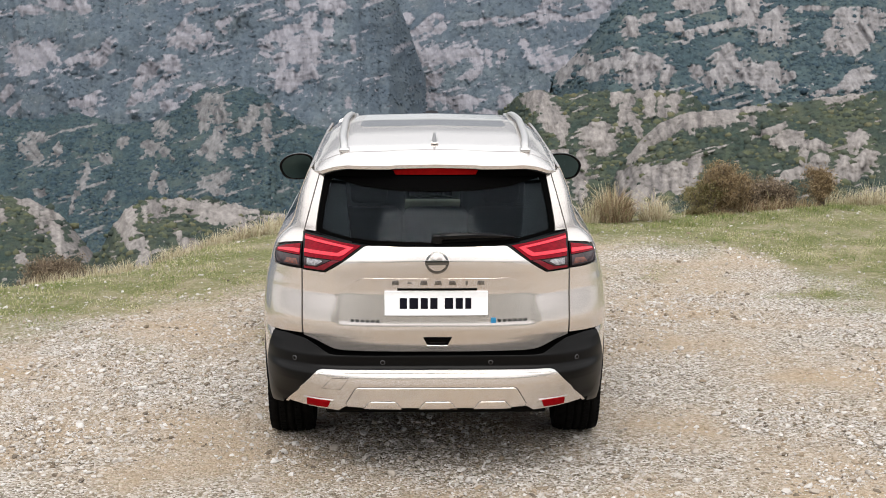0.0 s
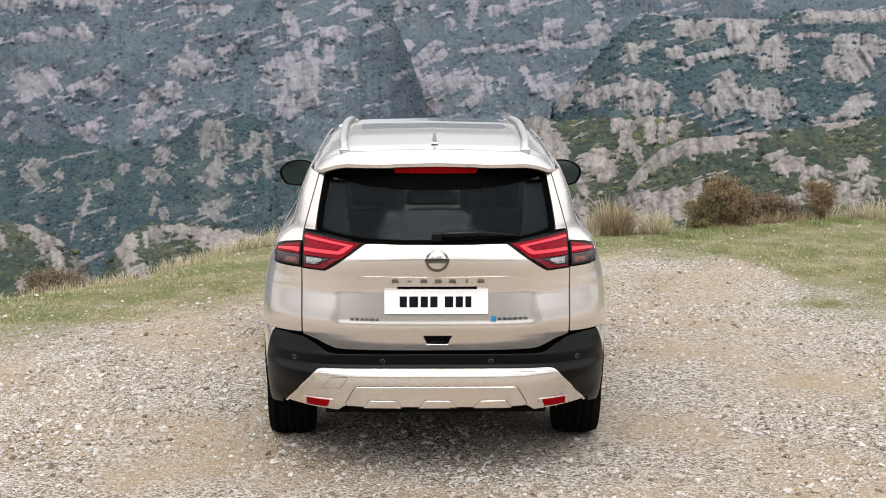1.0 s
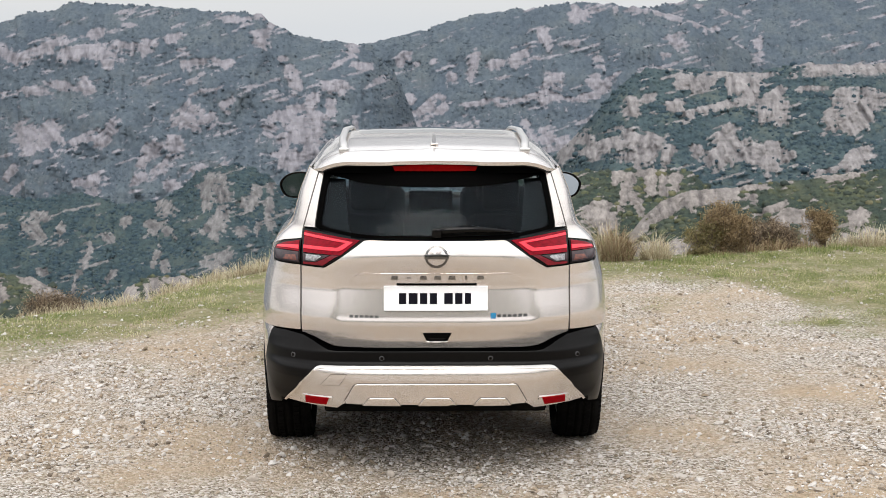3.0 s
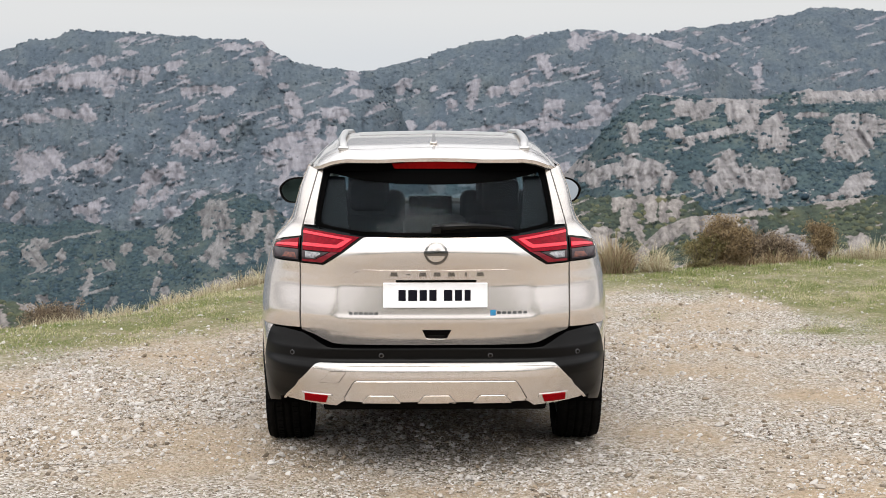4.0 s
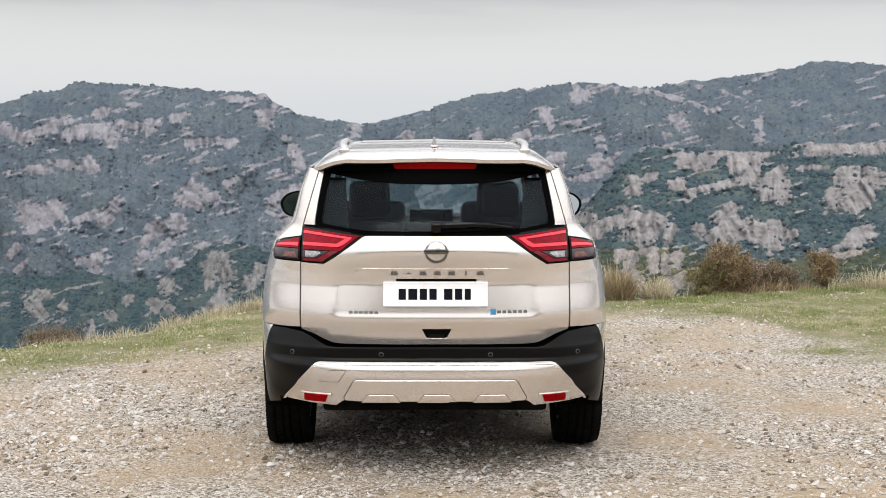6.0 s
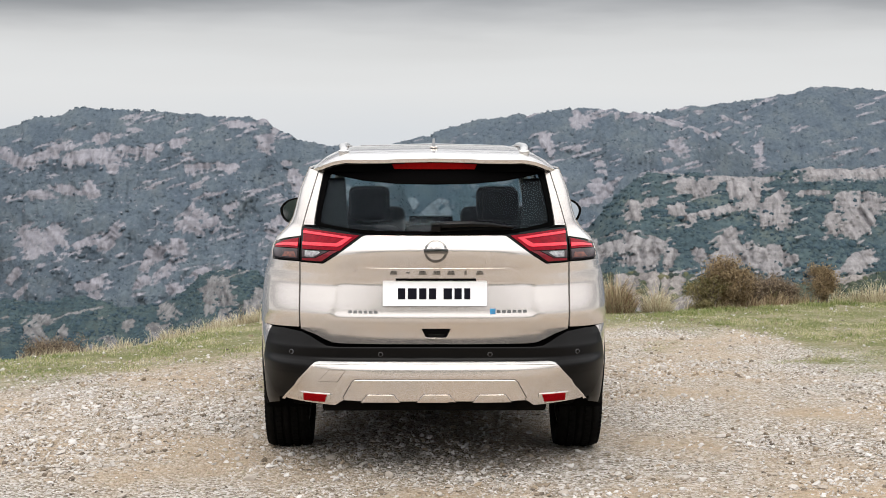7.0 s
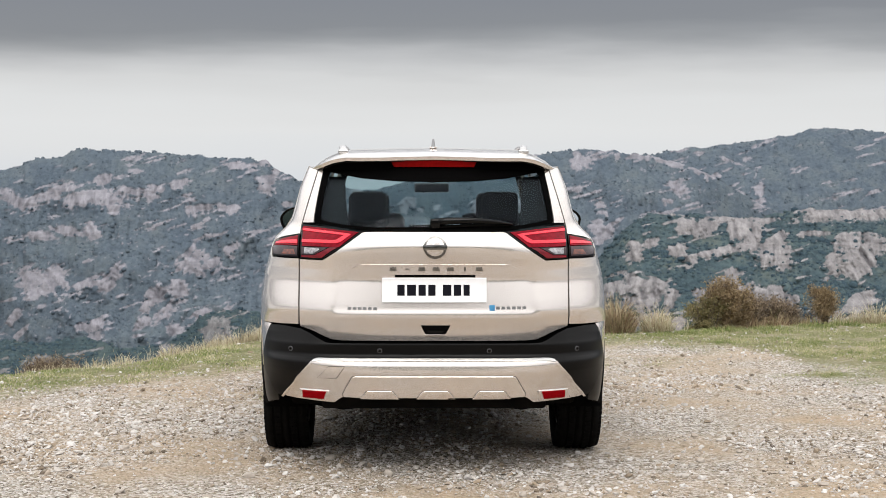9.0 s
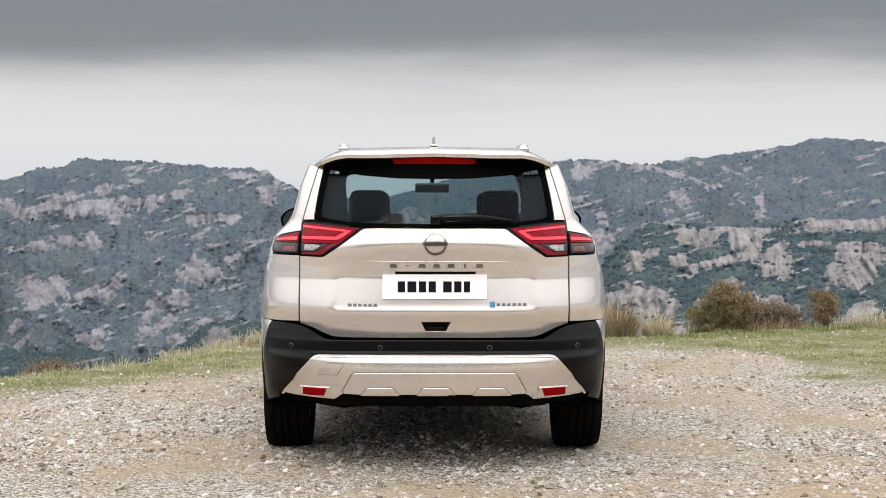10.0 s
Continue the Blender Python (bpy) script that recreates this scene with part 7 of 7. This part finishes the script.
tuft("grass_tuft", 1.96, 8.28, 0.19, 0.46, 1500, RUST, "rust-brown dry grass tuft at the rim", 0.005, 0.55)
tuft("grass_tuft", 1.90, 8.34, 0.15, 0.56, 260, STRAW, "tall pale straw grass tuft at the rim", 0.004, 0.42)
tuft("grass_tuft", 2.40, 8.35, 0.15, 0.40, 700, STRAW, "pale straw grass tuft fanning out at the rim", 0.004, 0.95)
tuft("grass_tuft", 1.69, 8.20, 0.12, 0.34, 350, STRAW, "pale dry grass tuft at the rim", 0.004, 0.5)
for x, y, r, h, n in ((3.52, 8.95, 0.18, 0.22, 260), (3.78, 9.06, 0.16, 0.27, 280), (4.04, 9.22, 0.18, 0.23, 260), (4.23, 9.26, 0.14, 0.19, 180), (3.16, 8.70, 0.16, 0.13, 200)):
    tuft("grass_tuft", x, y, r, h, n, RUST, "tangled brown dry grass beside the bushes", 0.0045, 0.8)
for x, y, r, h, n in ((4.79, 9.46, 0.12, 0.27, 260), (4.98, 9.40, 0.15, 0.34, 380), (5.22, 9.54, 0.16, 0.30, 320), (5.54, 9.59, 0.18, 0.33, 360), (4.63, 9.69, 0.10, 0.30, 160), (3.04, 9.08, 0.10, 0.26, 160)):
    tuft("grass_tuft", x, y, r, h, n, STRAW, "pale straw grass tuft among the bushes", 0.0042, 0.8)
for x, y, r, h, n in ((-1.62, 7.6, 0.14, 0.165, 330), (-1.86, 7.55, 0.16, 0.143, 360), (-2.12, 7.35, 0.15, 0.132, 300), (-1.45, 8.2, 0.14, 0.187, 300), (-2.42, 6.75, 0.14, 0.121, 260), (-2.78, 6.45, 0.13, 0.11, 200), (-3.05, 6.3, 0.10, 0.132, 60), (-3.9, 6.0, 0.10, 0.099, 90)):
    tuft("grass_tuft", x, y, r * 1.15, h * 1.55, int(n * 1.5), STRAW, "dry pale grass tuft on the rim of the drop", 0.0042, 0.8)
for x, y, h in ((-1.62, 7.2, 0.36), (-1.70, 7.3, 0.30), (-2.15, 6.6, 0.24), (-2.55, 6.5, 0.28), (-2.62, 6.4, 0.22), (-1.50, 7.4, 0.42), (2.75, 8.6, 0.40), (4.8, 9.5, 0.46), (1.85, 8.4, 0.60)):
    tuft("grass_stalk", x, y, 0.03, h, 7, STRAW, "a few tall thin dry grass stalks", 0.004, 0.35)


for x, y, r, h, n in ((2.29, 7.82, 0.22, 0.07, 500), (2.73, 8.05, 0.25, 0.09, 600), (3.14, 8.36, 0.24, 0.10, 600), (3.62, 8.46, 0.26, 0.09, 600), (4.16, 8.79, 0.24, 0.11, 600), (4.53, 9.00, 0.2, 0.13, 450), (5.12, 8.95, 0.25, 0.10, 500), (1.58, 7.63, 0.2, 0.08, 400)):
    tuft("grass_tuft", x, y, r, h, n, GREEN, "short fresh green grass at the foot of the bushes", 0.0028, 0.9)


def bush(name, x, y, wide, deep, tall, n_twig, n_leaf, mat, label, lift=0.0, leaf=0.016, seed=0, skew=0.0):
    """Twigs that fork from one foot, and small leaves in uneven clumps round their ends."""
    r2 = np.random.default_rng(seed)
    z0 = float(ground_height(np.array(x), np.array(y)))
    thing = tagged(new(name), label, "bush")
    thing.location = (x, y, z0)
    tips, segs = [], []
    lobes = [Vector((r2.uniform(-0.5, 0.5) * wide, r2.uniform(-0.5, 0.5) * deep, tall * r2.uniform(0.25, 1.05))) for _ in range(6)]
    for k in range(n_twig):
        a = r2.uniform(0, 2 * math.pi)
        rad = math.sqrt(r2.random())
        top = Vector((math.cos(a) * rad * wide / 2 + skew * tall * 0.5, math.sin(a) * rad * deep / 2, lift + (tall - lift) * r2.uniform(0.35, 1.0) * (1 - 0.45 * rad ** 2)))
        top = top.lerp(lobes[k % 6], 0.5)
        mid = Vector((top.x * 0.45, top.y * 0.45, top.z * 0.55)) + Vector(r2.normal(0, 0.02, 3))
        segs.append([(r2.normal(0, 0.015), r2.normal(0, 0.015), -0.03), tuple(mid), tuple(top)])
        tips.append(top)
        for j in range(3):
            t2 = mid.lerp(top, r2.uniform(0.2, 0.9)) + Vector(r2.normal(0, 0.06, 3))
            segs.append([tuple(mid.lerp(top, r2.uniform(0, 0.5))), tuple(t2 * 0.98), tuple(t2)])
            tips.append(t2)
    for k in range(n_twig // 2 if lift < 0.1 else 0):
        a, rad = r2.uniform(0, 2 * math.pi), r2.uniform(0.3, 0.95)
        top = Vector((math.cos(a) * rad * wide / 2, math.sin(a) * rad * deep / 2, tall * r2.uniform(0.04, 0.34)))
        segs.append([(0.0, 0.0, -0.02), tuple(top * 0.5), tuple(top)])
        tips += [top, top * 0.85]
    co, fa = [], []
    for sgm in segs:
        base = len(co)
        for i, p in enumerate(sgm):
            w = (0.007, 0.005, 0.002)[i]
            co += [(p[0] + w * math.cos(b), p[1] + w * math.sin(b), p[2]) for b in (0, 2.1, 4.2)]
        for i in range(2):
            for k in range(3):
                a, b = base + 3 * i + k, base + 3 * i + (k + 1) % 3
                fa.append((a, b, b + 3, a + 3))
    from_arrays("branchwork", np.array(co), fa, TWIG, thing)
    tp = np.array([tuple(t) for t in tips])
    c = tp[r2.integers(0, len(tp), n_leaf)] + r2.normal(0, 0.034, (n_leaf, 3)) * np.array((1, 1, 0.85))
    c[:, 2] = np.maximum(c[:, 2], 0.01)
    u = r2.normal(0, 1, (n_leaf, 3))
    u /= np.linalg.norm(u, axis=1, keepdims=True)
    v = np.cross(u, r2.normal(0, 1, (n_leaf, 3)))
    v /= np.linalg.norm(v, axis=1, keepdims=True) + 1e-9
    ln = (leaf * r2.uniform(0.6, 1.4, n_leaf))[:, None]
    q4 = np.stack([c - u * ln, c + v * ln * 0.32, c + u * ln, c - v * ln * 0.32], 1).reshape(-1, 3)
    crown = from_arrays("crown", q4, np.arange(4 * n_leaf).reshape(-1, 4), mat, thing)
    return thing


bush("bush", 3.25, 8.92, 0.52, 0.50, 0.60, 44, 12000, LEAF, "olive-brown dense bush at the rim of the drop", 0.05, 0.0145, 3, 0.05)
bush("bush", 3.00, 8.80, 0.40, 0.36, 0.34, 26, 6000, LEAF_GREEN, "low green-brown bush beside the larger one", 0.0, 0.0135, 4)
bush("bush", 3.52, 9.19, 0.32, 0.34, 0.44, 24, 6000, LEAF_BROWN, "low brown bush beside the larger one", 0.0, 0.0135, 5)
bush("bush", 3.91, 9.41, 0.60, 0.40, 0.36, 34, 7500, LEAF_BROWN, "low tangled brown bush at the rim", 0.0, 0.0125, 6)
bush("bush", 4.43, 9.36, 0.38, 0.34, 0.44, 24, 7000, LEAF, "small olive bush on a short stem", 0.12, 0.0135, 7, 0.1)
bush("bush", -3.50, 6.85, 0.90, 0.55, 0.33, 52, 15000, LEAF_BROWN, "low brown heath shrub below the rim", 0.0, 0.0115, 8)
